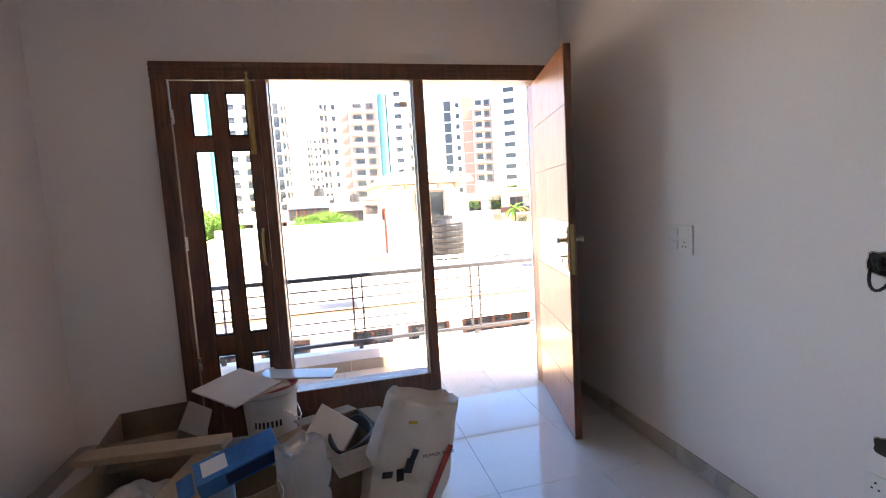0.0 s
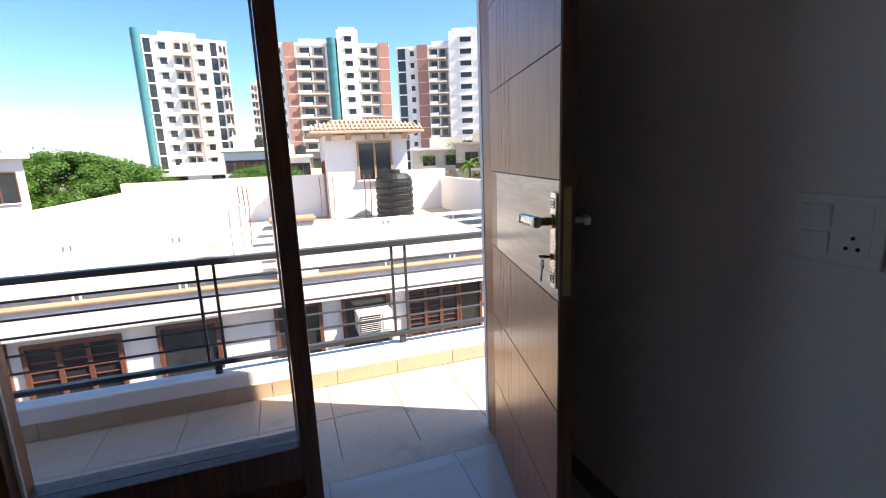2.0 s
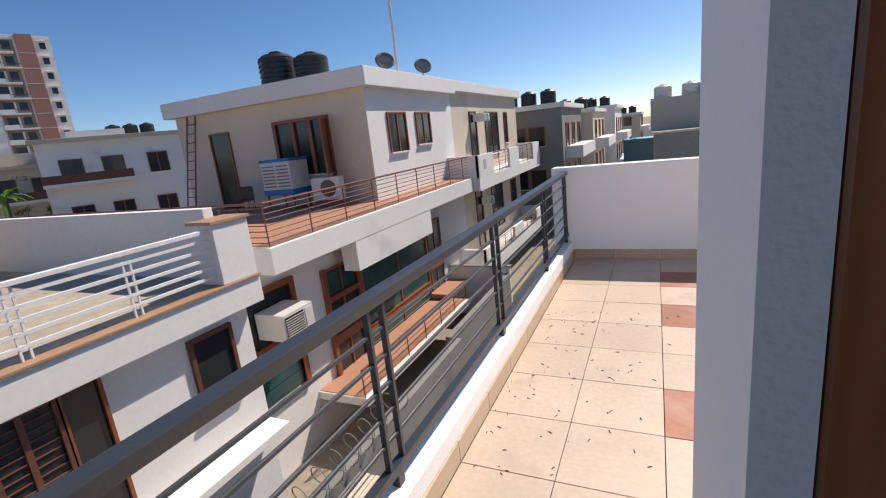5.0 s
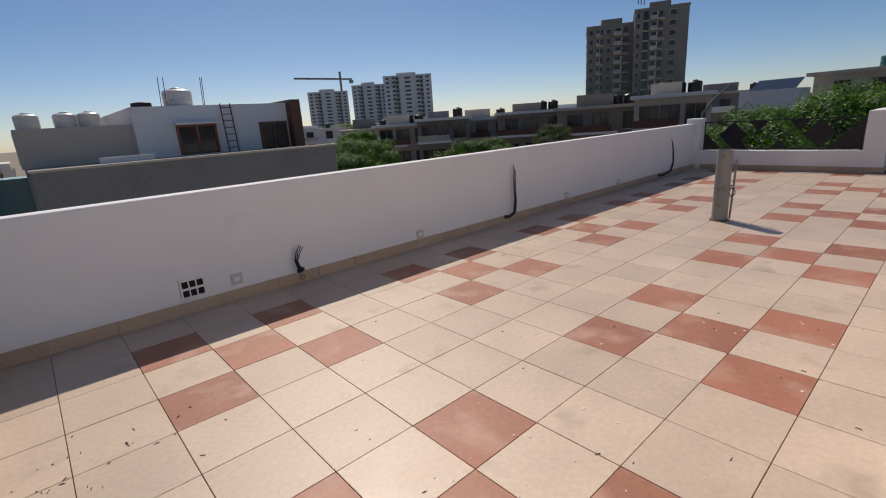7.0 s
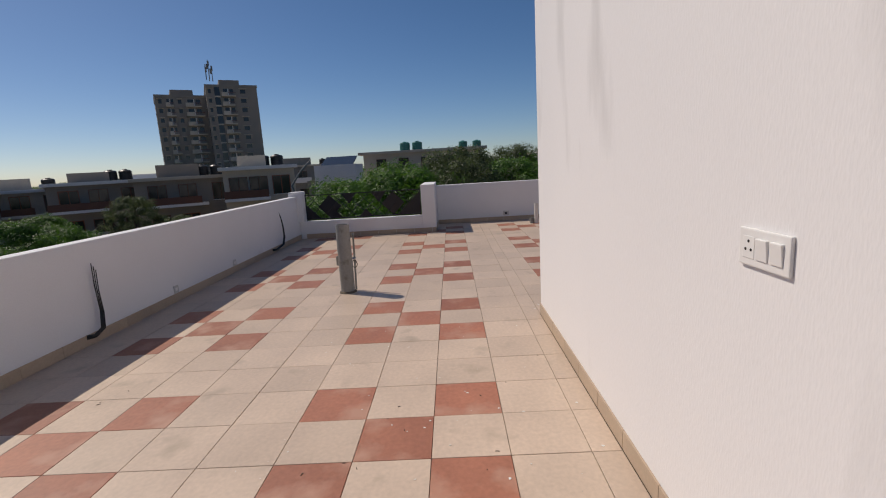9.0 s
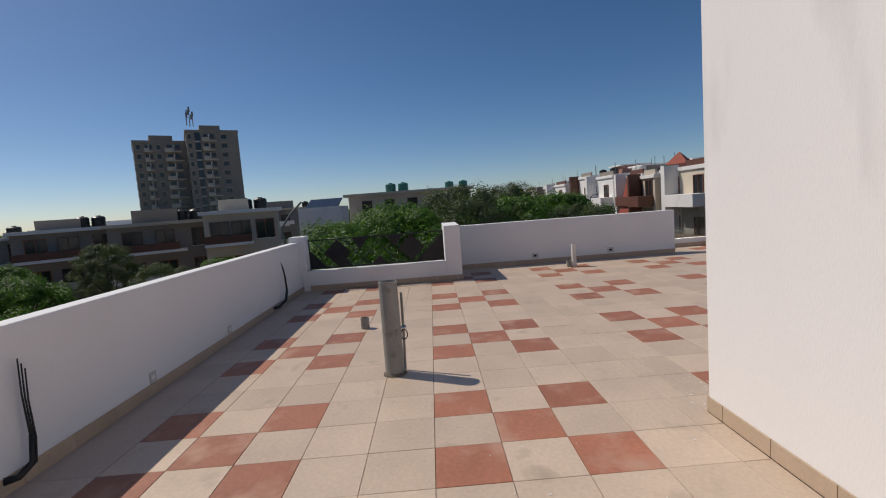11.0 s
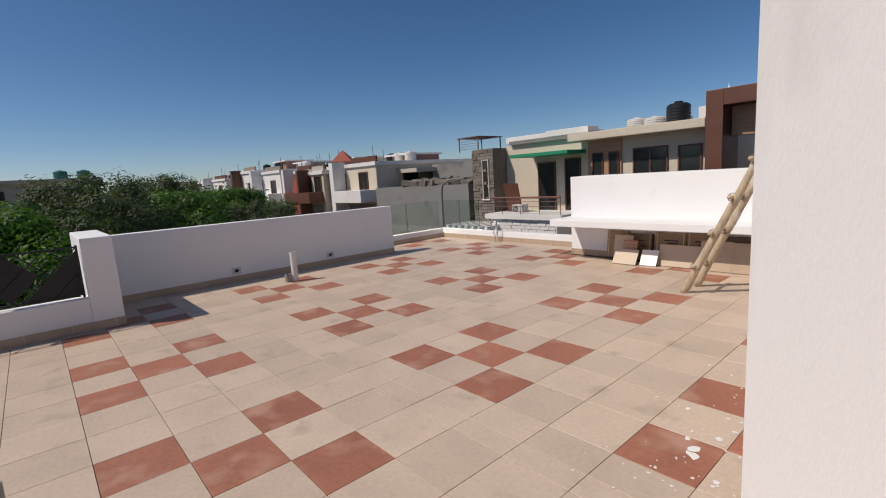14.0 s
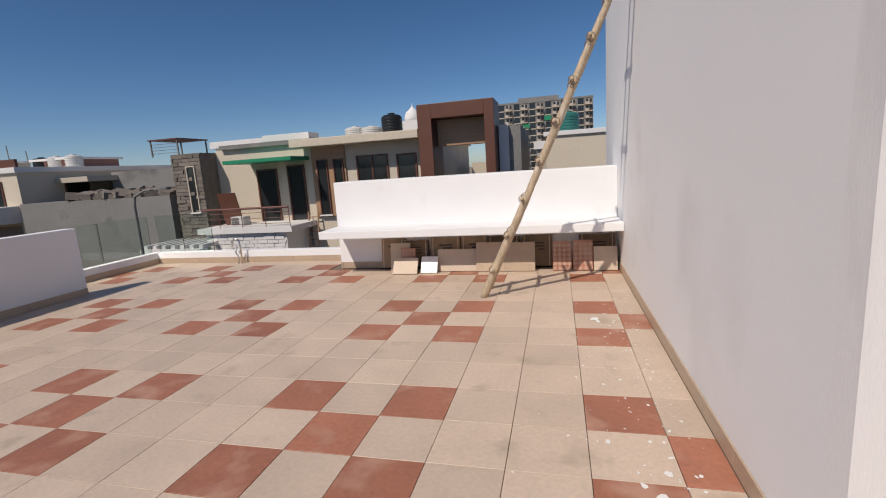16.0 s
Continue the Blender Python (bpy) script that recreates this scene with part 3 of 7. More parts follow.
def bucket():
    b = thing("paint_bucket", "dirty white plastic paint bucket holding up tile offcuts", "bucket", (1.55, -1.70, 0.152), "")
    part("body", lathe(bmesh.new(), [(0.125, 0.0), (0.128, 0.005), (0.148, 0.33), (0.158, 0.335), (0.158, 0.35), (0.150, 0.352), (0.152, 0.375), (0.162, 0.38), (0.162, 0.398), (0.146, 0.40), (0.120, 0.02), (0.0, 0.02)], sides=36), M["plastic_g"], b, smooth=False)
    part("rim", lathe(bmesh.new(), [(0.150, 0.385), (0.164, 0.386), (0.165, 0.402), (0.148, 0.403)], sides=36), ink_r, b, "faded red rim")
    part("bail", tube(bmesh.new(), [(0.165 * math.cos(a) + 0.02, 0.165 * math.sin(a), 0.33 - 0.16 * math.sin(a) ** 2 if math.cos(a) > -2 else 0) for a in [math.radians(q) for q in range(20, 161, 20)]], 0.003, 6), M["steel"], b)
    for k in range(7):
        a = math.radians(-28 + 9 * k)
        part("print_bar", bx(-0.006, 0.006, -0.0008, 0.0008, -0.018, 0.018, m=pose(0.144 * math.cos(a), 0.144 * math.sin(a), 0.20, 0, 0, math.degrees(a) + 90)), ink, b)


bucket()


def sheet(name, label, cat, at, w, d, t, material, group=""):
    ob = thing(name, label, cat, at, group)
    part("slab", bx(-w / 2, w / 2, -d / 2, d / 2, 0, t, bevel=0.002), M[material], ob)
    return ob


sheet("tile_offcut", "beige tile offcut lying across the bucket", "tile", pose(1.62, -1.78, 0.561, 3, 4, 24), 0.30, 0.34, 0.010, "tile_back", "tile offcuts on the bucket")
sheet("tile_offcut", "pale beige tile laid askew on the pile", "tile", pose(1.68, -1.84, 0.585, 4, 6, 48), 0.34, 0.30, 0.010, "tile_back", "tile offcuts on the bucket")
sheet("tile_offcut", "narrow grey polished tile strip jutting out", "tile", pose(1.60, -1.53, 0.583, -2, 2, -14), 0.13, 0.42, 0.010, "floor_in", "tile offcuts on the bucket")
pl = thing("wooden_plank", "rough brown wooden plank with a split end", "plank", pose(1.95, -2.18, 0.415, 0, -4, 76))
b = bmesh.new()
box(b, -0.36, 0.36, -0.055, 0.055, 0, 0.035, bevel=0.004)
bmesh.ops.subdivide_edges(b, edges=[e for e in b.edges if e.calc_length() > 0.3], cuts=8)
for v in b.verts:
    v.co.y += 0.008 * noise.noise(v.co * 9)
    v.co.z += 0.004 * noise.noise(v.co * 14)
part("board", b, M["card"], pl)

bb = thing("blue_box", "blue printed carton lying tilted on the heap", "box", pose(2.20, -1.75, 0.40, 12, 14, 20))
part("carton", bx(-0.07, 0.07, -0.17, 0.17, 0, 0.08, bevel=0.003), blue, bb)
part("side_print", bx(0.0695, 0.0708, -0.06, 0.16, 0.012, 0.068), blue_d, bb, "dark blue printed side")
part("pale_print", bx(-0.05, 0.04, -0.14, -0.04, 0.0795, 0.081, bevel=0.0004), M["plastic"], bb, "pale picture printed on the lid")
part("flap", bx(-0.065, 0.065, -0.235, -0.17, 0.075, 0.078, m=pose(0, 0, 0, 10, 0, 0)), blue, bb)


def crumpled(bm, rx, ry, h, seed, fold=0.12, top_open=True, sides=40, rows=18, square=0.55):
    """A soft upright bag: rounded-square section, folds, a loose mouth."""
    rings = []
    for r in range(rows + 1):
        q = r / rows
        ring = []
        for s in range(sides):
            a = 2 * math.pi * s / sides
            c, d = math.cos(a), math.sin(a)
            swell = 1.0 + 0.10 * math.sin(math.pi * min(q * 1.2, 1)) - 0.12 * max(q - 0.8, 0) * 5 * 0.4
            n = noise.noise(Vector((c * 1.6 + seed, d * 1.6, q * 3))) * fold + noise.noise(Vector((c * 5 + seed, d * 5, q * 7))) * fold * 0.35
            k = swell * (1 + n)
            ring.append(bm.verts.new((rx * k * math.copysign(abs(c) ** square, c), ry * k * math.copysign(abs(d) ** square, d), h * q + 0.05 * h * noise.noise(Vector((c * 2, d * 2, seed))) * q)))
        rings.append(ring)
    for a, b in zip(rings, rings[1:]):
        for s in range(sides):
            bm.faces.new((a[s], a[(s + 1) % sides], b[(s + 1) % sides], b[s]))
    bm.faces.new(rings[0][::-1])
    if top_open:
        inner = [bm.verts.new(v.co * 1.0 + Vector((-v.co.x * 0.25, -v.co.y * 0.25, -0.10 * h))) for v in rings[-1]]
        for s in range(sides):
            bm.faces.new((rings[-1][s], rings[-1][(s + 1) % sides], inner[(s + 1) % sides], inner[s]))
        bm.faces.new(inner)
    return bm


sk = thing("cement_sack", "upright half-empty white woven sack with black and red print", "sack", pose(2.16, -1.08, 0.02, -17, 4, 10))
part("sack_body", crumpled(bmesh.new(), 0.09, 0.185, 0.60, 3.1, 0.12), sackm, sk, smooth=True)


def text_on(parent, words, at, size, material, extrude=0.0004):
    cu = bpy.data.curves.new("lettering", "FONT")
    cu.body, cu.size, cu.extrude, cu.align_x = words, size, extrude, "CENTER"
    ob = bpy.data.objects.new("lettering_curve", cu)
    scene.collection.objects.link(ob)
    me = bpy.data.meshes.new_from_object(ob)
    bpy.data.objects.remove(ob)
    me.materials.clear()
    me.materials.append(material)
    lo = new("lettering", me)
    lo.parent = parent
    lo.matrix_local = at
    return lo


text_on(sk, "POWER PACK", pose(0.122, 0.085, 0.36, 90, -12, 90), 0.026, ink)
for k, (y, z, w, h) in enumerate([(-0.10, 0.34, 0.030, 0.06), (-0.06, 0.30, 0.04, 0.07), (-0.12, 0.27, 0.05, 0.03), (-0.02, 0.27, 0.035, 0.06)]):
    part("print_stroke", bx(0.110, 0.1145, y - w / 2, y + w / 2, z - h / 2, z + h / 2, bevel=0.002, m=pose(0, 0, 0, 8 * k - 10, 0, 0)), ink, sk)
part("print_band", bx(0.110, 0.1145, 0.03, 0.06, 0.12, 0.42, bevel=0.002, m=pose(0, 0.03, 0.0, -9, 0, 0)), ink_r, sk)
part("print_band", bx(0.106, 0.111, -0.10, -0.06, 0.50, 0.515, bevel=0.002), ink_y, sk)
pb = thing("plastic_bag", "crumpled clear plastic bag standing in a carton", "bag", pose(2.36, -1.46, 0.20, 4, 0, 35))
part("film", crumpled(bmesh.new(), 0.075, 0.085, 0.36, 8.7, 0.28), film, pb, smooth=True)
wp = thing("waste_paper", "crumpled grey wrapping paper heaped in a carton", "paper", pose(2.02, -2.25, 0.20, 0, 0, 10))
b = bmesh.new()
bmesh.ops.create_icosphere(b, subdivisions=4, radius=0.16)
for v in b.verts:
    v.co *= 1 + 0.35 * noise.noise(v.co * 11) + 0.2 * noise.noise(v.co * 25)
    v.co.z *= 0.6
part("crumpled_sheet", b, sackm, wp)
hb_ = thing("foam_sheet", "white foam packing board leaning in a carton", "packing", pose(1.90, -1.40, 0.30, 52, 10, 40))
part("board", bx(-0.14, 0.14, -0.16, 0.16, 0, 0.015, bevel=0.003), M["plastic"], hb_)
cl = thing("coiled_hose", "dark coiled cable bundle in a carton", "cable", pose(1.93, -1.26, 0.31, 10, 8, 0))
for k in range(4):
    part("coil", tube(bmesh.new(), [((0.11 + 0.008 * k) * math.cos(a), (0.09 + 0.006 * k) * math.sin(a), 0.012 * k + 0.012 * math.sin(3 * a)) for a in [q * math.pi / 12 for q in range(25)]], 0.009, 8, caps=False), M["cable"], cl, smooth=True)

# ---- balcony railing ----
def balcony_rail():
    r = thing("balcony_railing", "dark grey painted steel railing with thin round bars", "railing")
    y0, y1, x = -6.0, YW - 0.002, -0.066
    part("top_rail", bx(x - 0.03, x + 0.03, y0, y1, 0.868, 0.905, bevel=0.004), M["rail"], r)
    part("bottom_rail", bx(x - 0.02, x + 0.02, y0, y1, 0.245, 0.275, bevel=0.003), M["rail"], r)
    for k in range(5):
        part("bar", tube(bmesh.new(), [(x, y0, 0.375 + 0.1 * k), (x, y1, 0.375 + 0.1 * k)], 0.0075, 8), M["rail"], r)
    for y in (-5.92, -4.75, -3.5, -2.3, -1.09, 0.066, 1.22, 2.49, 3.77, YW - 0.07):
        for q in (-0.045, 0.045):
            part("post", bx(x - 0.011, x + 0.011, y + q - 0.008, y + q + 0.008, 0.276, 0.867, bevel=0.002), M["rail"], r)
        part("foot", bx(x - 0.016, x + 0.016, y - 0.02, y + 0.02, 0.188, 0.244, bevel=0.003), M["rail"], r)


balcony_rail()


def iron_panel():
    """Black panel railing with a lattice of diagonals and some solid plates."""
    r = thing("iron_railing", "black iron panel railing with crossed diagonals and solid plates", "railing")
    x, y0, y1, z0, z1 = XE + 0.1, YJ + 0.32, YW - 0.14, 0.405, 0.955
    for a, b, c, d in ((y0, y1, z0, z0 + 0.02), (y0, y1, z1 - 0.02, z1)):
        part("rail", bx(x - 0.01, x + 0.01, a, b, c, d, bevel=0.002), M["black"], r)
    for y in (y0, y1 - 0.022):
        part("post", bx(x - 0.011, x + 0.011, y, y + 0.022, 0.377, z1 + 0.012, bevel=0.002), M["black"], r)
    part("post", bx(x - 0.009, x + 0.009, (y0 + y1) / 2 - 0.009, (y0 + y1) / 2 + 0.009, 0.377, z0, bevel=0.001), M["black"], r)
    za, zb, h = z0 + 0.02, z1 - 0.02, z1 - z0 - 0.04
    step = (y1 - y0 - 0.044) / 9
    for k in range(-2, 10):
        for s in (1, -1):
            ya = y0 + 0.022 + step * k + (0 if s > 0 else h)
            pts = [(ya, za), (ya + s * h, zb)]
            lo, hi = y0 + 0.022, y1 - 0.022
            out = []
            for (py, pz), (qy, qz) in ((pts[0], pts[1]), (pts[1], pts[0])):
                if py < lo:
                    pz += (qz - pz) * (lo - py) / (qy - py) if qy != py else 0
                    py = lo
                if py > hi:
                    pz += (qz - pz) * (hi - py) / (qy - py) if qy != py else 0
                    py = hi
                out.append((py, pz))
            (ay, az), (by, bz) = out
            if math.hypot(ay - by, az - bz) < 0.06 or not (za - 0.01 <= az <= zb + 0.01 and za - 0.01 <= bz <= zb + 0.01):
                continue
            part("diagonal_bar", tube(bmesh.new(), [(x + 0.004 * s, ay, az), (x + 0.004 * s, by, bz)], 0.007, 6), M["black"], r)
    mid = (za + zb) / 2

    def plate(pts):
        b = bmesh.new()
        f = b.faces.new([b.verts.new((x - 0.002, y, z)) for y, z in pts])
        e = bmesh.ops.extrude_face_region(b, geom=[f])
        bmesh.ops.translate(b, vec=(0.004, 0, 0), verts=[v for v in e["geom"] if isinstance(v, bmesh.types.BMVert)])
        part("plate", b, M["black"], r)
    for c in (0.24, 0.79):
        y = y0 + (y1 - y0) * c
        plate([(y - h * 0.5, mid), (y, za), (y + h * 0.5, mid), (y, zb)])
    plate([(y0 + 0.02, za), (y0 + 0.02 + h * 0.95, za), (y0 + 0.02, za + h * 0.95)])
    plate([(y1 - 0.02, za), (y1 - 0.02 - h * 0.6, za), (y1 - 0.02, za + h * 0.6)])
    for c in (0.36, 0.62):
        y = y0 + (y1 - y0) * c
        plate([(y - h * 0.3, zb), (y, mid + 0.03), (y + h * 0.3, zb)])
        plate([(y - 0.9 * h * 0.3 + 0.3, za), (y + 0.3, mid - 0.1), (y + 0.3 + h * 0.27, za)])


iron_panel()


def glass_rail():
    g = thing("glass_balustrade", "frameless greenish glass balustrade on a white kerb", "balustrade")
    for y0, y1 in ((YS + 0.05, -4.1), (-4.08, -3.02)):
        p = part("glass_panel", bx(XS + 0.07, XS + 0.082, y0, y1, 0.211, 0.90, bevel=0.002), M["glass_g"], g)
        p.visible_shadow = False
    for x0, x1 in ((12.3, 12.93), (12.95, XS + 0.02)):
        p = part("glass_panel", bx(x0, x1, YS - 0.09, YS - 0.078, 0.211, 0.90, bevel=0.002), M["glass_g"], g)
        p.visible_shadow = False


glass_rail()


# ---- fittings and stubs on the terrace ----
def standpipe():
    p = thing("vent_pipe", "tall weathered grey concrete-coated pipe standing on the tiles", "pipe", (6.515, 2.735, 0.0))
    part("pipe_wall", lathe(bmesh.new(), [(0.084, 0.0), (0.083, 0.30), (0.080, 0.82), (0.068, 0.82), (0.068, 0.30), (0.0, 0.30)], sides=32), M["pvc"], p, smooth=False)
    part("mortar_collar", lathe(bmesh.new(), [(0.105, 0.0), (0.098, 0.012), (0.086, 0.022)], sides=32), M["dirt"], p, "crumbling mortar collar")
    part("valve", tube(bmesh.new(), [(0.02, -0.08, 0.40), (0.025, -0.125, 0.405)], 0.016, 10), M["steel"], p, "small steel pipe valve")
    part("wire_loop", tube(bmesh.new(), [(0.02 + 0.012 * math.sin(2 * a), -0.105 + 0.028 * math.cos(a), 0.34 + 0.045 * math.sin(a)) for a in [k * math.pi / 8 for k in range(17)]], 0.005, 6, caps=False), M["cable"], p, "twisted wire loop")
    part("rod", tube(bmesh.new(), [(0.07, -0.085, 0.01), (0.075, -0.095, 0.35), (0.085, -0.10, 0.70)], 0.012, 8), M["pvc"], p, "thin grey conduit beside the pipe")
    s = thing("pipe_stub", "short cut grey pipe stub", "pipe", (8.17, 3.225, 0.0))
    part("stub_wall", lathe(bmesh.new(), [(0.052, 0.0), (0.052, 0.135), (0.044, 0.135), (0.044, 0.02), (0.0, 0.02)], sides=24), M["pvc"], s)
    w = thing("white_pipe", "white plastic pipe standing beside a cut stub", "pipe", (11.78, -0.49, 0.0))
    part("pipe_wall", lathe(bmesh.new(), [(0.048, 0.0), (0.048, 0.46), (0.041, 0.46), (0.041, 0.2), (0.0, 0.2)], sides=20), M["pvc_w"], w)
    part("stub", lathe(bmesh.new(), [(0.05, 0.0), (0.05, 0.13), (0.042, 0.13), (0.042, 0.02), (0.0, 0.02)], at=(0.03, 0.10, 0), sides=20), M["pvc"], w)
    t = thing("bent_tap_pipe", "bent grey metal pipe loop by the south kerb", "pipe", (11.6, YS + 0.10, 0.0))
    part("tube", tube(bmesh.new(), [(0, 0, 0.0), (0, 0, 0.30), (0.02, 0, 0.42), (0.10, 0, 0.45), (0.16, 0, 0.40), (0.16, 0, 0.30)], 0.014, 8), M["steel"], t, smooth=True)
    part("tube", tube(bmesh.new(), [(0.06, 0.02, 0.0), (0.03, 0.03, 0.12), (0.09, 0.03, 0.20), (0.05, 0.02, 0.30)], 0.011, 8), M["steel"], t, smooth=True)


standpipe()


def cable_tail(x, base_z, pts, label):
    c = thing("cable_tail", label, "cable", (x, YW, base_z), "cable tails on the parapet")
    for k in range(3):
        part("cable", tube(bmesh.new(), [(px + 0.012 * (k - 1) * (0.3 + i * 0.12), py - 0.008 * k, pz * (1 - 0.05 * k)) for i, (px, py, pz) in enumerate(pts)], 0.009, 7, r_end=0.004), M["cable"], c, smooth=True)
    part("wrapping", tube(bmesh.new(), pts[:4], 0.024, 8, r_end=0.013), M["cable"], c, smooth=True)


cable_tail(2.19, 0.11, [(0.02, 0.0, 0), (0.04, -0.04, 0.02), (0.0, -0.06, 0.05), (-0.02, -0.06, 0.12), (0.01, -0.05, 0.19), (0.05, -0.05, 0.25)], "short black wrapped cable tail sticking out of the parapet")
cable_tail(5.10, 0.08, [(-0.02, 0.0, 0), (0.02, -0.05, 0.0), (0.10, -0.07, 0.05), (0.13, -0.06, 0.20), (0.13, -0.05, 0.45), (0.14, -0.05, 0.66)], "long black cable tail rising from the parapet foot")
cable_tail(9.62, 0.06, [(-0.05, 0.0, 0), (0.05, -0.06, 0.0), (0.30, -0.09, 0.05), (0.42, -0.08, 0.2), (0.42, -0.07, 0.45), (0.36, -0.06, 0.66)], "long black cable tail curving up from the parapet")
for k, (x, z) in enumerate([(2.23, 0.05)]):
    c = thing("conduit_end", "open conduit ring in the skirting", "pipe", (x, YW - 0.012, z))
    part("ring", tube(bmesh.new(), [(0.022 * math.cos(a), -0.008, 0.022 * math.sin(a)) for a in [q * math.pi / 8 for q in range(17)]], 0.006, 6, caps=False), M["card"], c)


def vent_plate():
    v = thing("vent_plate", "white six-hole modular plate with empty dark openings", "switch plate", (1.33, YW, 0.205))
    w, h = 0.19, 0.165
    part("back", bx(-w / 2 + 0.004, w / 2 - 0.004, -0.004, -0.001, -h / 2 + 0.004, h / 2 - 0.004), M["hole"], v)
    for z0, z1 in ((-h / 2, -0.062), (-0.009, 0.009), (0.062, h / 2)):
        part("bar", bx(-w / 2, w / 2, -0.012, 0, z0, z1, bevel=0.002), M["plastic"], v)
    for x0, x1 in ((-w / 2, -0.078), (-0.032, -0.022), (0.022, 0.032), (0.078, w / 2)):
        part("upright", bx(x0, x1, -0.0115, -0.0005, -0.062, 0.062, bevel=0.0015), M["plastic"], v)


vent_plate()
for k, x in enumerate((1.665, 3.65, 6.5, 8.05)):
    s = thing("blank_plate", "small square white switch plate low on the parapet", "switch plate", (x, YW, 0.185 if k == 0 else 0.15), "plates on the parapets")
    part("plate", bx(-0.046, 0.046, -0.010, 0, -0.046, 0.046, bevel=0.003), M["plastic_g"], s)
    part("insert", bx(-0.024, 0.024, -0.0125, -0.010, -0.018, 0.018, bevel=0.001), M["plastic"], s)
for y in (0.11, -1.56):
    s = thing("blank_plate", "small square white switch plate low on the parapet", "switch plate", pose(XE2, y, 0.18, 0, 0, -90), "plates on the parapets")
    part("plate", bx(-0.07, 0.07, -0.010, 0, -0.055, 0.055, bevel=0.003), M["plastic_g"], s)
    part("insert", bx(-0.03, 0.03, -0.0125, -0.010, -0.022, 0.022, bevel=0.001), M["hole"], s)


# ---- ladder of poles ----
def ladder():
    l = thing("bamboo_ladder", "rough pale wooden pole ladder leaning on the white wall", "ladder")
    foot, top = Vector((6.91, 0, 0.0)), Vector((5.40, 0, 3.30))
    d = (top - foot) * 1.06
    for y0, y1, s in ((-2.93, -2.98, 0), (-3.30, -3.28, 5)):
        pts = []
        for k in range(15):
            q = k / 14
            p = foot + d * q
            pts.append((p.x + 0.035 + 0.018 * noise.noise(Vector((q * 5, s, 0))), y0 + (y1 - y0) * q + 0.018 * noise.noise(Vector((q * 5, s, 9))), max(p.z, 0.0)))
        b = tube(bmesh.new(), pts, 0.042, 12, r_end=0.030)
        bmesh.ops.subdivide_edges(b, edges=[e for e in b.edges if e.calc_length() > 0.15], cuts=2)
        for v in b.verts:
            v.co += Vector((1, 1, 0)) * 0.006 * noise.noise(v.co * 16 + Vector((s, 0, 0)))
        part("pole", b, M["bamboo"], l, smooth=True)
    for k in range(9):
        p = foot + d * (0.085 + 0.108 * k)
        b = tube(bmesh.new(), [(p.x + 0.06, -2.83, p.z + 0.02), (p.x + 0.062, -3.1, p.z + 0.02 + 0.01 * (k % 2)), (p.x + 0.058, -3.40, p.z + 0.02)], 0.021, 10, r_end=0.018)
        part("rung", b, M["bamboo"], l, smooth=True)
        for y in (-2.95, -3.29):
            part("lashing", tube(bmesh.new(), [(p.x + 0.05 + 0.045 * math.cos(a), y + 0.008 * a, p.z + 0.015 + 0.045 * math.sin(a)) for a in [q * math.pi / 5 for q in range(13)]], 0.004, 5), M["card_d"], l)


ladder()


# ---- tile cartons and loose tiles under the ledge ----
def carton(x0, x1, y0, h, label, d=0.09, lean=8, material="card"):
    c = thing("tile_carton", label, "box", pose((x0 + x1) / 2, y0, 0.014, lean, 0, 0), "tile cartons under the ledge")
    w = x1 - x0
    part("carton_body", bx(-w / 2, w / 2, 0, d, 0, h, bevel=0.004), M[material], c)
    part("tape", bx(-0.025, 0.025, -0.001, d + 0.001, h * 0.985, h + 0.0015), M["tile_back"], c)
    for k in range(3):
        part("print_bar", bx(-w * 0.25, w * 0.2 - 0.05 * k, d - 0.0005, d + 0.0012, h * (0.72 - 0.1 * k), h * (0.76 - 0.1 * k)), ink, c)
    for k in (-0.42, 0.42):
        part("strap", bx(w * k - 0.006, w * k + 0.006, -0.0015, d + 0.002, 0.0, h + 0.0025), M["tile_back"], c)
    return c


def loose(x0, x1, y, h, material, label, lean=14, t=0.010, motif=False):
    c = thing("loose_tile", label, "tile", pose((x0 + x1) / 2, y, 0.006, lean, 0, 0), "loose tiles under the ledge")
    w = x1 - x0
    part("slab", bx(-w / 2, w / 2, 0, t, 0, h, bevel=0.0015), M[material], c)
    if motif:
        n = 4
        s = w / n
        b = bmesh.new()
        for i in range(n):
            for j in range(max(int(h / s), 1)):
                cx, cz, r = -w / 2 + s * (i + 0.5), s * (j + 0.5), s * 0.40
                f = b.faces.new([b.verts.new((cx + r * math.cos(a), t + 0.0012, cz + r * math.sin(a))) for a in [q * math.pi / 2 for q in range(4)]])
                g = b.faces.new([b.verts.new((cx + r * 0.45 * math.cos(a), t + 0.0024, cz + r * 0.45 * math.sin(a))) for a in [q * math.pi / 4 for q in range(8)]])
                g.material_index = 1
        ob = part("pattern", b, M["tile_back"], c, "pale diamond pattern")
        ob.data.materials.append(M["red"])


carton(8.35, 8.70, -4.47, 0.43, "brown cardboard tile carton standing on edge")
carton(7.98, 8.36, -4.46, 0.40, "brown cardboard tile carton with a torn corner", material="card_d")
carton(7.50, 7.94, -4.47, 0.43, "brown cardboard tile carton with printed lines")
carton(7.12, 7.48, -4.45, 0.44, "brown cardboard tile carton with loose flap")
carton(6.66, 7.10, -4.47, 0.42, "dark brown tile carton behind loose tiles", material="card_d")
carton(6.22, 6.62, -4.46, 0.43, "dark cardboard tile carton tied with straps", material="card_d")
carton(5.40, 5.86, -4.47, 0.42, "brown tile carton beside the white wall", material="card_d")
loose(8.22, 8.52, -4.27, 0.40, "tile_back", "beige tile leaning on cartons", 10)
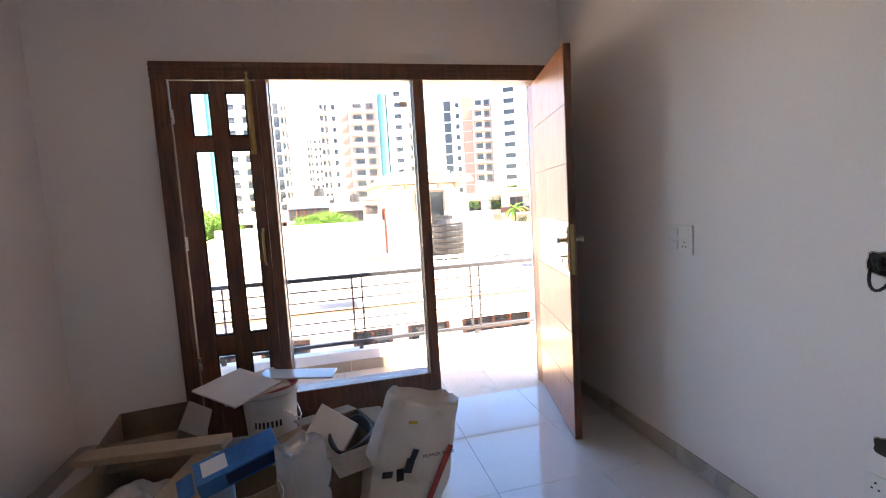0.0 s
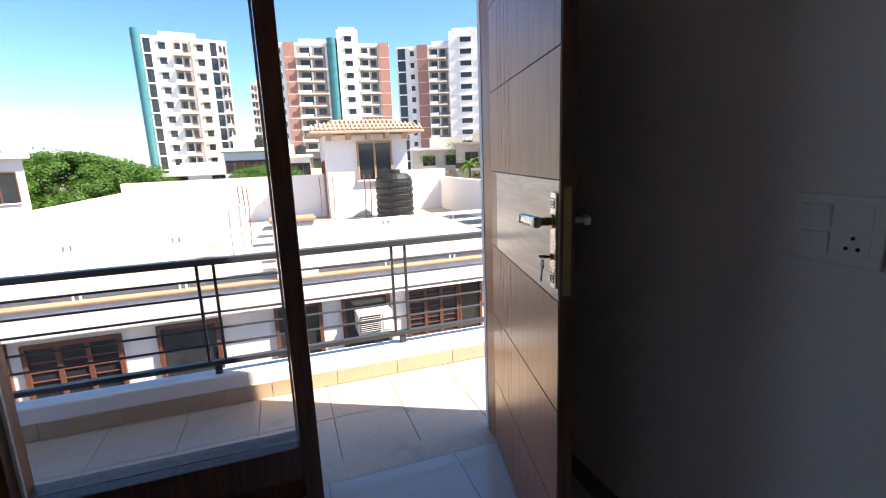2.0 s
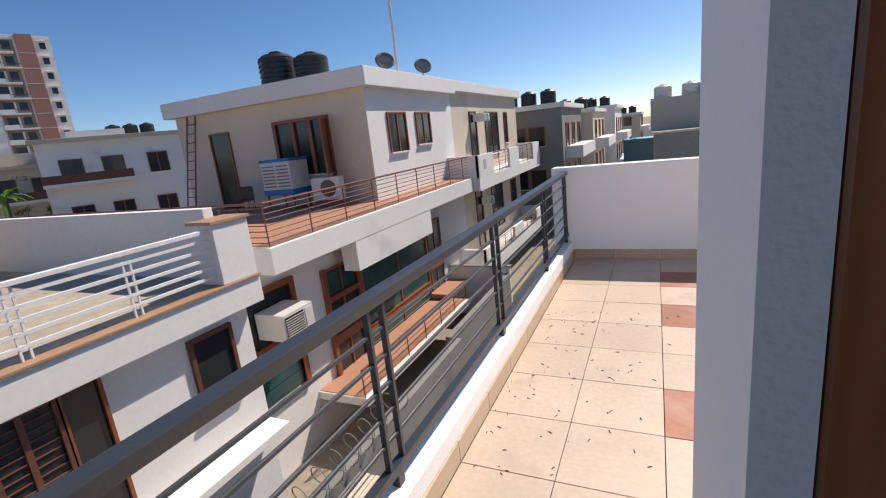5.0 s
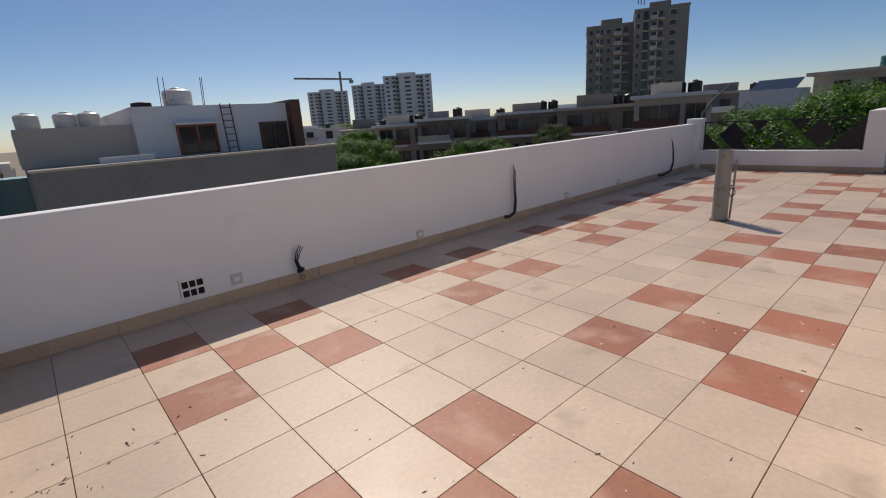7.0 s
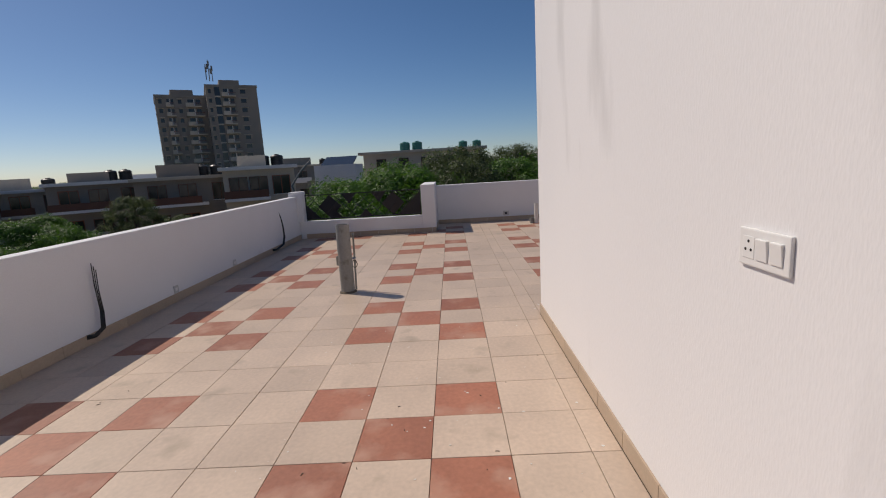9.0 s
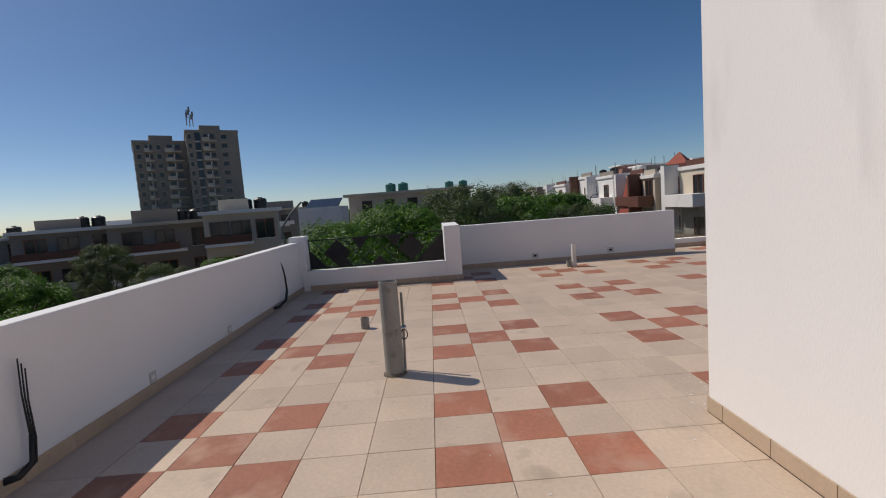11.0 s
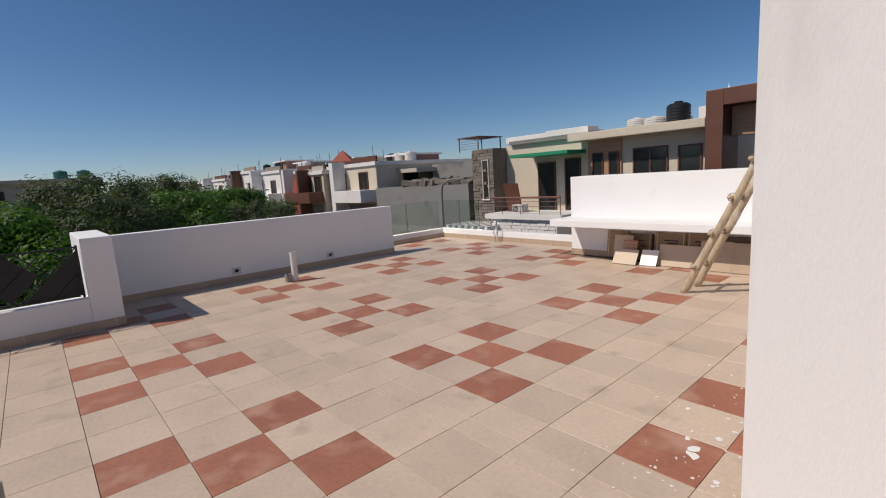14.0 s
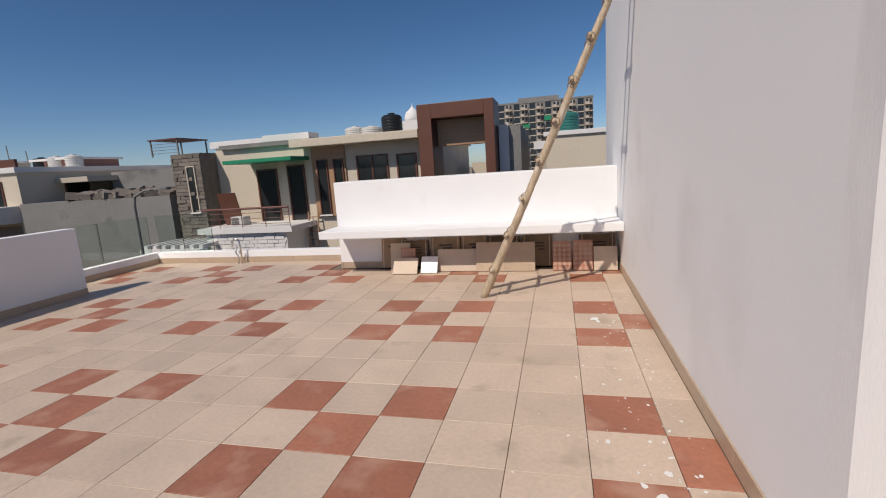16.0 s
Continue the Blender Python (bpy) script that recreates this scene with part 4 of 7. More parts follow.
loose(8.06, 8.42, -4.05, 0.24, "tile_back", "pale cream tile leaning low in the sun", 34)
loose(8.12, 8.34, -4.20, 0.34, "red", "patterned brown tile piece behind others", 12, motif=True)
loose(7.78, 8.02, -4.10, 0.24, "plastic", "white tile offcut leaning on cartons", 28)
loose(7.24, 7.80, -4.20, 0.31, "tile_back", "long beige tile leaning on cartons", 18)
loose(6.86, 7.24, -4.17, 0.40, "skirt", "tan wood-look tile leaning on cartons", 14)
loose(6.44, 6.86, -4.17, 0.39, "skirt", "tan wood-look tile leaning on cartons", 14)
loose(5.97, 6.21, -4.17, 0.39, "red", "brown patterned tile leaning on a carton", 14, motif=True)
loose(5.70, 5.95, -4.17, 0.40, "red", "brown patterned tile leaning on a carton", 14, motif=True)
loose(5.40, 5.69, -4.17, 0.31, "tile_back", "plain beige tile leaning by the wall", 14)


# ---- paint splashes and debris on the floor ----
def spots():
    rnd = random.Random(5)
    v, f = [], []

    def blob(x, y, r, z=0.0022):
        n0, n = len(v), 9
        a0 = rnd.uniform(0, 6.3)
        st = rnd.uniform(0.5, 1.0)
        ring = []
        for k in range(n):
            a = 2 * math.pi * k / n
            q = r * rnd.uniform(0.65, 1.2)
            dx, dy = q * math.cos(a), q * st * math.sin(a)
            ring.append((x + dx * math.cos(a0) - dy * math.sin(a0), y + dx * math.sin(a0) + dy * math.cos(a0)))
        v.extend((px, py, z) for px, py in ring)
        v.extend((x + (px - x) * 0.7, y + (py - y) * 0.7, z + 0.0012) for px, py in ring)
        f.extend((n0 + k, n0 + (k + 1) % n, n0 + n + (k + 1) % n, n0 + n + k) for k in range(n))
        f.append(tuple(n0 + n + k for k in range(n)))
    for _ in range(240):
        y = rnd.uniform(-3.9, 0.7)
        x = BX1 + 0.05 + abs(rnd.gauss(0, 0.42))
        blob(x, y, rnd.choice((0.004, 0.006, 0.008, 0.012)))
    for x, y, r in ((5.72, 0.10, 0.035), (5.78, 0.02, 0.025), (5.66, -0.08, 0.022), (5.70, 0.16, 0.045), (5.83, -2.25, 0.05), (5.80, -2.18, 0.03), (5.9, -0.3, 0.02), (5.55, 0.3, 0.02), (5.62, -0.2, 0.018)):
        blob(x, y, r)
    for _ in range(110):
        blob(rnd.uniform(0.9, 5.2), rnd.uniform(0.72, 2.6), rnd.choice((0.003, 0.004, 0.006, 0.009)))
    me = bpy.data.meshes.new("paint_splashes")
    me.from_pydata(v, [], f)
    me.materials.append(M["paint_spot"])
    tagged(new("paint_splashes", me), "dried drops of white paint on the tiles", "paint", kind="stuff")
    v, f = [], []
    for _ in range(190):
        x, y = (abs(rnd.gauss(0.25, 0.3)) + 0.02, rnd.uniform(0.75, 3.4)) if rnd.random() < 0.75 else (rnd.uniform(0.1, 4.5), rnd.uniform(0.8, 4.4))
        a, L, w = rnd.uniform(0, 3.14), rnd.uniform(0.003, 0.014), rnd.uniform(0.001, 0.0022)
        c, s = math.cos(a), math.sin(a)
        n0 = len(v)
        for z, q in ((0.0015, 1), (0.0045, 0.5)):
            v.extend((x + (p * c * L - r * s * w) * q, y + (p * s * L + r * c * w) * q, z) for p, r in ((-1, -1), (1, -1), (1, 1), (-1, 1)))
        f.extend([(n0 + k, n0 + (k + 1) % 4, n0 + 4 + (k + 1) % 4, n0 + 4 + k) for k in range(4)] + [(n0 + 4, n0 + 5, n0 + 6, n0 + 7)])
    me = bpy.data.meshes.new("floor_debris")
    me.from_pydata(v, [], f)
    me.materials.append(M["dirt"])
    tagged(new("floor_debris", me), "dry twigs and grit scattered on the tiles", "debris", kind="stuff")


spots()

# ---- surroundings ----
H = dict(
    cream=mat("cream_house_paint", (0.62, 0.54, 0.43), 0.8, var=0.08, scale=0.5, fine=12, stain=(0.46, 0.40, 0.33), stain_scale=0.4, stain_at=0.62),
    white=mat("white_house_paint", (0.74, 0.72, 0.70), 0.8, var=0.06, scale=0.5, fine=12, stain=(0.55, 0.52, 0.49), stain_scale=0.45, stain_at=0.62),
    grey=mat("grey_cement_render", (0.22, 0.215, 0.205), 0.9, var=0.18, scale=0.7, fine=10, stain=(0.14, 0.135, 0.13), stain_scale=0.6, stain_at=0.58),
    beige=mat("beige_house_paint", (0.50, 0.44, 0.36), 0.8, var=0.1, scale=0.4, fine=10, stain=(0.36, 0.31, 0.26), stain_scale=0.4, stain_at=0.6),
    # brown-grey render; also the painted shade of balcony recesses
    dusk=mat("brown_grey_render_and_shade", (0.27, 0.235, 0.20), 0.85, var=0.12, scale=0.4, fine=10),
    brick=mat("brick_red_paint", (0.33, 0.17, 0.135), 0.8, var=0.12, scale=1.0, fine=14),
    brown=mat("brown_cladding", (0.13, 0.05, 0.03), 0.5, var=0.14, scale=2, fine=20),
    tan=mat("tan_wood_cladding", (0.40, 0.24, 0.14), 0.5, var=0.2, scale=3, fine=30, stretch=(0.2, 0.2, 4)),
    stone=mat("grey_stone_cladding", (0.20, 0.17, 0.145), 0.85, var=0.3, scale=3, fine=18, rand=0.25),
    dark=mat("dark_opening", (0.025, 0.028, 0.03), 0.12, var=0.3, scale=1.5, bump=0),
    green_glass=mat("green_tinted_glass", (0.035, 0.085, 0.08), 0.15, var=0.4, scale=1.5, bump=0),
    teal=mat("teal_glass_cladding", (0.045, 0.18, 0.20), 0.12, var=0.25, scale=0.7, bump=0),
    timber=mat("red_brown_timber", (0.25, 0.075, 0.03), 0.45, var=0.2, scale=5),
    rust=mat("maroon_rail_paint", (0.17, 0.06, 0.05), 0.5, var=0.2, scale=5),
    roof=mat("tan_roof_tiles", (0.46, 0.33, 0.24), 0.7, var=0.2, scale=4, rand=0.12),
    redroof=mat("red_roof_tiles", (0.35, 0.08, 0.05), 0.7, var=0.2, scale=4),
    terrace=mat("weathered_roof_tile", (0.40, 0.34, 0.27), 0.85, var=0.25, scale=1.2, fine=6),
    brickfloor=mat("brick_floor", (0.42, 0.21, 0.13), 0.8, var=0.15, scale=4),
    tank=mat("black_tank_plastic", (0.014, 0.016, 0.018), 0.4, var=0.15, scale=4),
    gtank=mat("green_tank_plastic", (0.03, 0.17, 0.15), 0.4, var=0.15, scale=4),
    wtank=mat("white_tank_plastic", (0.62, 0.61, 0.58), 0.4, var=0.08, scale=4),
    green=mat("green_sheet", (0.01, 0.24, 0.12), 0.5, var=0.15, scale=4),
    bark=mat("tree_bark", (0.10, 0.07, 0.05), 0.9, var=0.3, scale=8, bump=0.6),
    leaf=mat("green_leaves", (0.062, 0.150, 0.022), 0.55, var=0.35, scale=0.9, fine=8, bump=0, rand=0.45, island=True),
    leaf_d=mat("grey_green_leaves", (0.075, 0.10, 0.05), 0.6, var=0.3, scale=0.9, fine=8, bump=0, rand=0.4, island=True),
    road=mat("asphalt", (0.055, 0.053, 0.05), 0.9, var=0.25, scale=1, fine=40),
)


def leafy(m, tint):
    """Lets light through the leaves of a material."""
    n, l = m.node_tree.nodes, m.node_tree.links
    tr, mx = n.new("ShaderNodeBsdfTranslucent"), n.new("ShaderNodeMixShader")
    tr.inputs["Color"].default_value = (*tint, 1)
    mx.inputs[0].default_value = 0.38
    l.new(n["Principled BSDF"].outputs[0], mx.inputs[1])
    l.new(tr.outputs[0], mx.inputs[2])
    l.new(mx.outputs[0], n["Material Output"].inputs[0])


leafy(H["leaf"], (0.10, 0.23, 0.02))
leafy(H["leaf_d"], (0.12, 0.17, 0.05))


def rect(face, at, u0, u1, d0, d1, z0, z1, bm=None, bevel=0.0):
    """A box on a wall face: face n/s/e/w names the way it looks; u runs along the wall, d outward from it."""
    bm = bm or bmesh.new()
    if face in "ew":
        s = 1 if face == "e" else -1
        a, b = sorted((at + s * d0, at + s * d1))
        return box(bm, a, b, u0, u1, z0, z1, bevel)
    s = 1 if face == "n" else -1
    a, b = sorted((at + s * d0, at + s * d1))
    return box(bm, u0, u1, a, b, z0, z1, bevel)


def opening(parent, face, at, u0, u1, z0, z1, frame="timber", panes=1, name="window", glassm="dark", bars=0):
    """A window or door: dark recessed glass in a deep frame with a sill."""
    w = part(name, rect(face, at, u0, u1, 0.002, 0.02, z0, z1), H[glassm], parent)
    b = bmesh.new()
    t = 0.07 if u1 - u0 > 0.7 else 0.05
    rect(face, at, u0 - t, u0, 0.001, 0.07, z0, z1 + t, b)
    rect(face, at, u1, u1 + t, 0.001, 0.07, z0, z1 + t, b)
    rect(face, at, u0, u1, 0.001, 0.07, z1, z1 + t, b)
    for k in range(1, panes):
        u = u0 + (u1 - u0) * k / panes
        rect(face, at, u - t / 2, u + t / 2, 0.02, 0.055, z0, z1, b)
    part("frame", b, H[frame], w)
    if name == "window":
        part("sill", rect(face, at, u0 - 0.1, u1 + 0.1, 0.001, 0.12, z0 - 0.06, z0), H["white"], w)
    for k in range(bars):
        part("grille_bar", rect(face, at, u0, u1, 0.03, 0.045, z0 + (z1 - z0) * (k + 0.5) / bars - 0.008, z0 + (z1 - z0) * (k + 0.5) / bars + 0.008), H["rust"], w)
    return w


def rail_run(parent, p, q, z0, z1, bars, material, posts=1.2, r=0.018, top=0.03):
    """A straight railing: bars, posts and a top rail between two points."""
    (x0, y0), (x1, y1) = p, q
    L = math.hypot(x1 - x0, y1 - y0)
    for k in range(bars):
        z = z0 + (z1 - z0) * (k + 0.6) / (bars + 0.4)
        part("bar", tube(bmesh.new(), [(x0, y0, z), (x1, y1, z)], r * 0.7, 6), H[material], parent)
    part("top_rail", tube(bmesh.new(), [(x0, y0, z1), (x1, y1, z1)], top, 8), H[material], parent)
    for k in range(int(L / posts) + 1):
        q_ = min(k * posts / L, 1)
        part("post", tube(bmesh.new(), [(x0 + (x1 - x0) * q_, y0 + (y1 - y0) * q_, z0), (x0 + (x1 - x0) * q_, y0 + (y1 - y0) * q_, z1)], r, 6), H[material], parent)


def water_tank(x, y, z, r, h, material="tank", label="ribbed black plastic water tank on a roof"):
    t = thing("water_tank", label, "water tank", (x, y, z), "water tanks on the roofs")
    prof = [(r * 0.98, 0.0)]
    for k in range(6):
        q = k / 6
        prof += [(r, h * 0.82 * (q + 0.02)), (r, h * 0.82 * (q + 0.11)), (r * 0.955, h * 0.82 * (q + 0.125)), (r * 0.955, h * 0.82 * (q + 0.155))]
    prof += [(r * 0.97, h * 0.83), (r * 0.75, h * 0.92), (r * 0.34, h * 0.95)]
    part("drum", lathe(bmesh.new(), prof, sides=22), H[material], t, smooth=False)
    part("lid", lathe(bmesh.new(), [(r * 0.36, h * 0.94), (r * 0.36, h), (r * 0.30, h * 1.02)], sides=18), H[material], t)
    return t


def ac_unit(x, y, z, rz, label="white window air conditioner with a dark grille", scale=1.0):
    a = thing("air_conditioner", label, "air conditioner", pose(x, y, z, 0, 0, rz) @ Matrix.Diagonal((scale, scale, scale, 1)), "air conditioners")
    part("casing", bx(-0.33, 0.33, -0.28, 0.28, 0, 0.42, bevel=0.012), H["wtank"], a)
    part("grille", bx(-0.29, 0.10, -0.295, -0.28, 0.05, 0.37), H["dark"], a)
    for k in range(8):
        part("slat", bx(-0.29, 0.10, -0.302, -0.295, 0.065 + 0.038 * k, 0.075 + 0.038 * k), H["wtank"], a)
    part("side_vent", bx(0.14, 0.30, -0.29, -0.28, 0.05, 0.37, bevel=0.004), H["wtank"], a)


def body(parent, x0, x1, y0, y1, z0, z1, material, roof=None, over=0.0, lip=0.35):
    part("wall", bx(x0, x1, y0, y1, z0, z1), H[material], parent)
    part("roof", bx(x0 - over, x1 + over, y0 - over, y1 + over, z1 + 0.001, z1 + lip, bevel=0.02), H[roof or material], parent)


# -- house across the lane, west
def west_house():
    h = thing("white_house", "white two-storey house with timber windows and a flat roof", "house")
    X, ZR = -6.0, -0.62
    part("wall", bx(-15.6, X, -9.0, 5.75, GROUND, ZR - 0.52), H["white"], h)
    part("roof_slab", bx(-15.6, X + 0.28, -9.2, 5.95, ZR - 0.52, ZR - 0.04, bevel=0.015), H["white"], h)
    part("coping", bx(X + 0.02, X + 0.32, -9.2, 5.97, ZR - 0.04, ZR, bevel=0.008), H["tan"], h, "tan stone coping")
    part("roof_paving", bx(-15.4, X + 0.0, -5.5, 5.7, ZR - 0.06, ZR - 0.02), H["terrace"], h, "weathered roof tiles")
    for y0, y1 in ((-0.86, -0.14), (5.2, 5.93), (-7.6, -7.0)):
        part("pier", bx(X - 0.25, X + 0.27, y0, y1, ZR + 0.001, 0.40, bevel=0.01), H["white"], h)
        part("pier_cap", bx(X - 0.29, X + 0.31, y0 - 0.04, y1 + 0.04, 0.40, 0.455, bevel=0.006), H["tan"], h)
    for y0, y1 in ((-0.14, 5.2), (-7.0, -0.86)):
        for k in range(5):
            part("rail_bar", bx(X + 0.10, X + 0.14, y0, y1, ZR + 0.14 + 0.155 * k, ZR + 0.185 + 0.155 * k), H["white"], h)
        part("top_rail", bx(X + 0.07, X + 0.17, y0, y1, 0.27, 0.33, bevel=0.006), H["white"], h)
        n = int((y1 - y0) / 1.6)
        for k in range(1, n + 1):
            for q in (-0.05, 0.05):
                y = y0 + (y1 - y0) * k / (n + 1) + q
                part("rail_post", bx(X + 0.105, X + 0.135, y - 0.012, y + 0.012, ZR, 0.27), H["white"], h)
    # parapets round the roof
    part("parapet", bx(-15.6, -15.35, -5.7, 5.75, ZR - 0.03, 0.95, bevel=0.01), H["white"], h)
    part("parapet", bx(-15.35, -7.5, -5.7, -5.5, ZR - 0.03, 0.65, bevel=0.01), H["white"], h)
    part("parapet", bx(-15.35, -6.3, 5.55, 5.75, ZR - 0.03, 0.62, bevel=0.01), H["white"], h)
    for u0, u1, z0, z1, n, bars in ((-0.93, -0.20, -2.35, -1.25, 2, 0), (1.60, 2.62, -2.25, -1.18, 3, 9), (-4.78, -3.52, -2.50, -1.36, 3, 7), (-6.6, -5.1, -2.9, -1.25, 3, 6), (4.55, 5.25, -2.6, -1.4, 1, 0)):
        opening(h, "e", X, u0, u1, z0, z1, panes=n, bars=bars, frame="brown")
    opening(h, "e", X, 2.72, 3.15, -3.35, -1.18, panes=1, name="door", frame="timber")
    opening(h, "e", X, 0.31, 1.13, -3.35, -1.22, panes=1, name="door", frame="brown")
    opening(h, "e", X, -2.86, -2.0, -3.35, -1.33, panes=1, name="door", frame="brown")
    for u0, u1 in ((-4.4, -3.2), (-0.7, 0.6), (2.2, 3.6)):
        opening(h, "e", X, u0, u1, -5.6, -4.2, panes=2, frame="brown")
    part("ledge", bx(X + 0.002, X + 0.5, -9, 5.75, -3.62, -3.48, bevel=0.01), H["white"], h)
    ac_unit(X + 0.20, 0.81, -1.84, 90)
    # stair hut with a hipped tile roof
    s = thing("stair_hut", "white rooftop stair room with a tan hipped tile roof", "roof room")
    a, b, c, d, z1 = -17.0, -14.4, 0.98, 3.94, 2.32
    part("wall", bx(a, b, c, d, -0.63, z1), H["white"], s)
    opening(s, "e", b, 2.12, 3.28, 0.70, 2.0, panes=2, frame="tan", glassm="dark")
    opening(s, "s", c, -16.0, -15.3, -0.6, 1.4, frame="timber", name="door")
    o = 0.55
    for k, (inset, z, t) in enumerate(((0, z1 + 0.02, 0.10), (0.12, z1 + 0.12, 0.12), (0.42, z1 + 0.24, 0.14), (0.80, z1 + 0.38, 0.16))):
        part("roof_course", bx(a - o + inset, b + o - inset, c - o + inset, d + o - inset, z, z + t, bevel=0.03), H["roof"], s)
    for k in range(26):
        y = c - o + 0.1 + k * (d - c + 2 * o - 0.2) / 25
        f = abs(k - 12.5) / 12.5
        part("roof_tile", tube(bmesh.new(), [(b + o - 0.02, y, z1 + 0.13), (b + o - 0.95 * (1 - 0.55 * max(f - 0.3, 0) / 0.7), y, z1 + 0.13 + 0.42 * (1 - 0.55 * max(f - 0.3, 0) / 0.7))], 0.05, 6), H["roof"], s)
    for k in range(5):
        y = c + 0.1 + k * (d - c - 0.2) / 4
        part("bracket", bx(b, b + 0.4, y - 0.08, y + 0.08, z1 - 0.18, z1 + 0.02, bevel=0.01), H["roof"], s)
    water_tank(-13.3, 3.12, ZR - 0.02, 0.66, 1.66)
    for x, y in ((-14.0, 0.6), (-13.9, 0.8), (-13.95, 1.05), (-13.6, 2.1), (-13.6, 2.3), (-9.9, -1.6), (-9.85, -1.5), (-9.8, -1.7)):
        rd = thing("rebar", "bare steel rods standing from the roof", "steel rod", (x, y, ZR - 0.02), "steel rods")
        for k in range(2):
            part("rod", tube(bmesh.new(), [(0.03 * k, 0, 0), (0.05 * k - 0.03, 0.04, 1.0), (0.09 * k - 0.05, 0.02, 1.55)], 0.012, 5), H["rust"], rd)
    for k in range(2):
        vp = thing("roof_vent_pipe", "white vent pipe on the roof", "pipe", (-8.4, -1.75 + 0.22 * k, ZR - 0.02), "roof pipes")
        part("tube", tube(bmesh.new(), [(0, 0, 0), (0, 0, 1.1 + 0.1 * k)], 0.07, 10), H["white"], vp)


west_house()


# -- cream house with a terrace, north-west
def nw_house():
    h = thing("cream_house", "cream house with a tiled terrace, maroon railing and timber openings", "house")
    X, Y, ZF = -8.4, 14.4, -0.6
    part("wall", bx(-18, -8.15, 6.0, 22.0, GROUND, -1.25), H["cream"], h)
    part("terrace_slab", bx(-18, -7.05, 7.6, 20.6, -1.25, ZF - 0.02, bevel=0.015), H["white"], h)
    part("terrace_paving", bx(-18, -7.2, 7.75, 20.5, ZF - 0.02, ZF), H["brickfloor"], h, "brick-red terrace paving")
    part("upper_wall", bx(-18, X, Y, 22.0, ZF, 3.35), H["cream"], h)
    part("roof_slab", bx(-18.3, X + 0.35, Y - 0.35, 22.0, 3.35, 3.98, bevel=0.02), H["white"], h)
    # thin white coats on the cream east faces: sunlight put into the colour
    part("east_render", bx(X, X + 0.015, Y - 0.002, 22.0, ZF, 3.35), H["white"], h, "white side wall, sunlit brightness put into its colour")
    part("east_render", bx(-8.15, -8.135, 6.0, 22.0, GROUND, -1.25), H["white"], h, "white side wall, sunlit brightness put into its colour")
    part("beam_drop", bx(-7.6, -7.06, 10.8, 15.82, -2.14, -1.25, bevel=0.01), H["white"], h)
    opening(h, "s", Y, -16.1, -15.1, ZF, 2.45, name="door")
    tw = opening(h, "s", Y, -12.5, -10.15, 0.55, 2.5, panes=3)
    for u0, u1, z0, z1 in ((-12.65, -12.5, 0.4, 2.62), (-10.15, -10.0, 0.4, 2.62), (-12.5, -10.15, 2.5, 2.62), (-11.75, -11.6, 0.55, 2.5), (-10.95, -10.8, 0.55, 2.5)):
        part("timber_frame", rect("s", Y, u0, u1, 0.02, 0.12, z0, z1, bevel=0.01), H["timber"], tw)
    part("open_shutter", bx(0, 0.95, -0.03, 0.03, 0, 1.95, bevel=0.008, m=pose(-10.15, Y - 0.12, 0.55, 0, 0, -62)), H["timber"], tw, "open timber shutter")
    opening(h, "e", X + 0.015, 15.78, 17.1, 1.02, 2.45, panes=2)
    opening(h, "e", X + 0.015, 18.1, 19.35, 1.2, 2.45, panes=2)
    cw = opening(h, "e", -8.135, 7.2, 8.95, -4.8, -1.9, panes=1)
    for u0, u1, z0, z1 in ((7.02, 7.2, -4.9, -1.75), (8.95, 9.13, -4.9, -1.75), (7.2, 8.95, -1.9, -1.74), (7.2, 8.95, -3.32, -3.2)):
        part("timber_frame", rect("e", -8.135, u0, u1, 0.02, 0.12, z0, z1, bevel=0.01), H["timber"], cw)
    for k in range(4):
        part("glass_sheet", rect("e", -8.135, 7.25 + 0.1 * (k % 2), 8.9, 0.021, 0.035, -4.7 + 0.36 * k, -4.38 + 0.36 * k), H["green_glass"], cw)
    sd = opening(h, "e", -8.135, 10.45, 11.95, -5.35, -2.12, panes=2, name="door", glassm="dark")
    part("transom_glass", rect("e", -8.135, 10.5, 11.9, 0.021, 0.03, -2.85, -2.16), H["green_glass"], sd)
    for u0, u1, z0, z1 in ((10.28, 10.45, -5.35, -2.0), (11.95, 12.2, -5.35, -2.0), (10.45, 11.95, -3.05, -2.88), (10.45, 11.95, -4.4, -4.1)):
        part("timber_frame", rect("e", -8.135, u0, u1, 0.02, 0.13, z0, z1, bevel=0.01), H["timber"], sd)
    lb = part("lower_balcony", bx(-8.134, -6.45, 9.4, 17.3, -5.62, -5.38, bevel=0.015), H["white"], h)
    part("balcony_paving", bx(-8.12, -6.62, 9.45, 17.25, -5.38, -5.36), H["brickfloor"], lb, "brick-red balcony paving")
    lr = thing("maroon_railing", "maroon pipe railing on the lower balcony of a cream house", "railing")
    rail_run(lr, (-6.55, 9.45), (-6.55, 17.25), -5.38, -4.55, 4, "rust", posts=1.3)
    big = opening(h, "e", -8.135, 12.3, 17.05, -6.0, -2.3, panes=2, glassm="green_glass", frame="timber")
    for z in (-3.55, -3.42, -4.75, -4.62):
        part("transom", rect("e", -8.135, 12.3, 17.05, 0.02, 0.10, z, z + 0.07), H["timber"], big)
    for k in range(5):
        part("grille_bar", rect("e", -8.135, 12.4, 17.0, 0.03, 0.05, -6.0 + 0.24 * k, -5.98 + 0.24 * k), H["grey"], big)
    dr = opening(h, "e", -8.135, 17.35, 18.55, -5.1, -2.1, panes=2, name="door", glassm="green_glass")
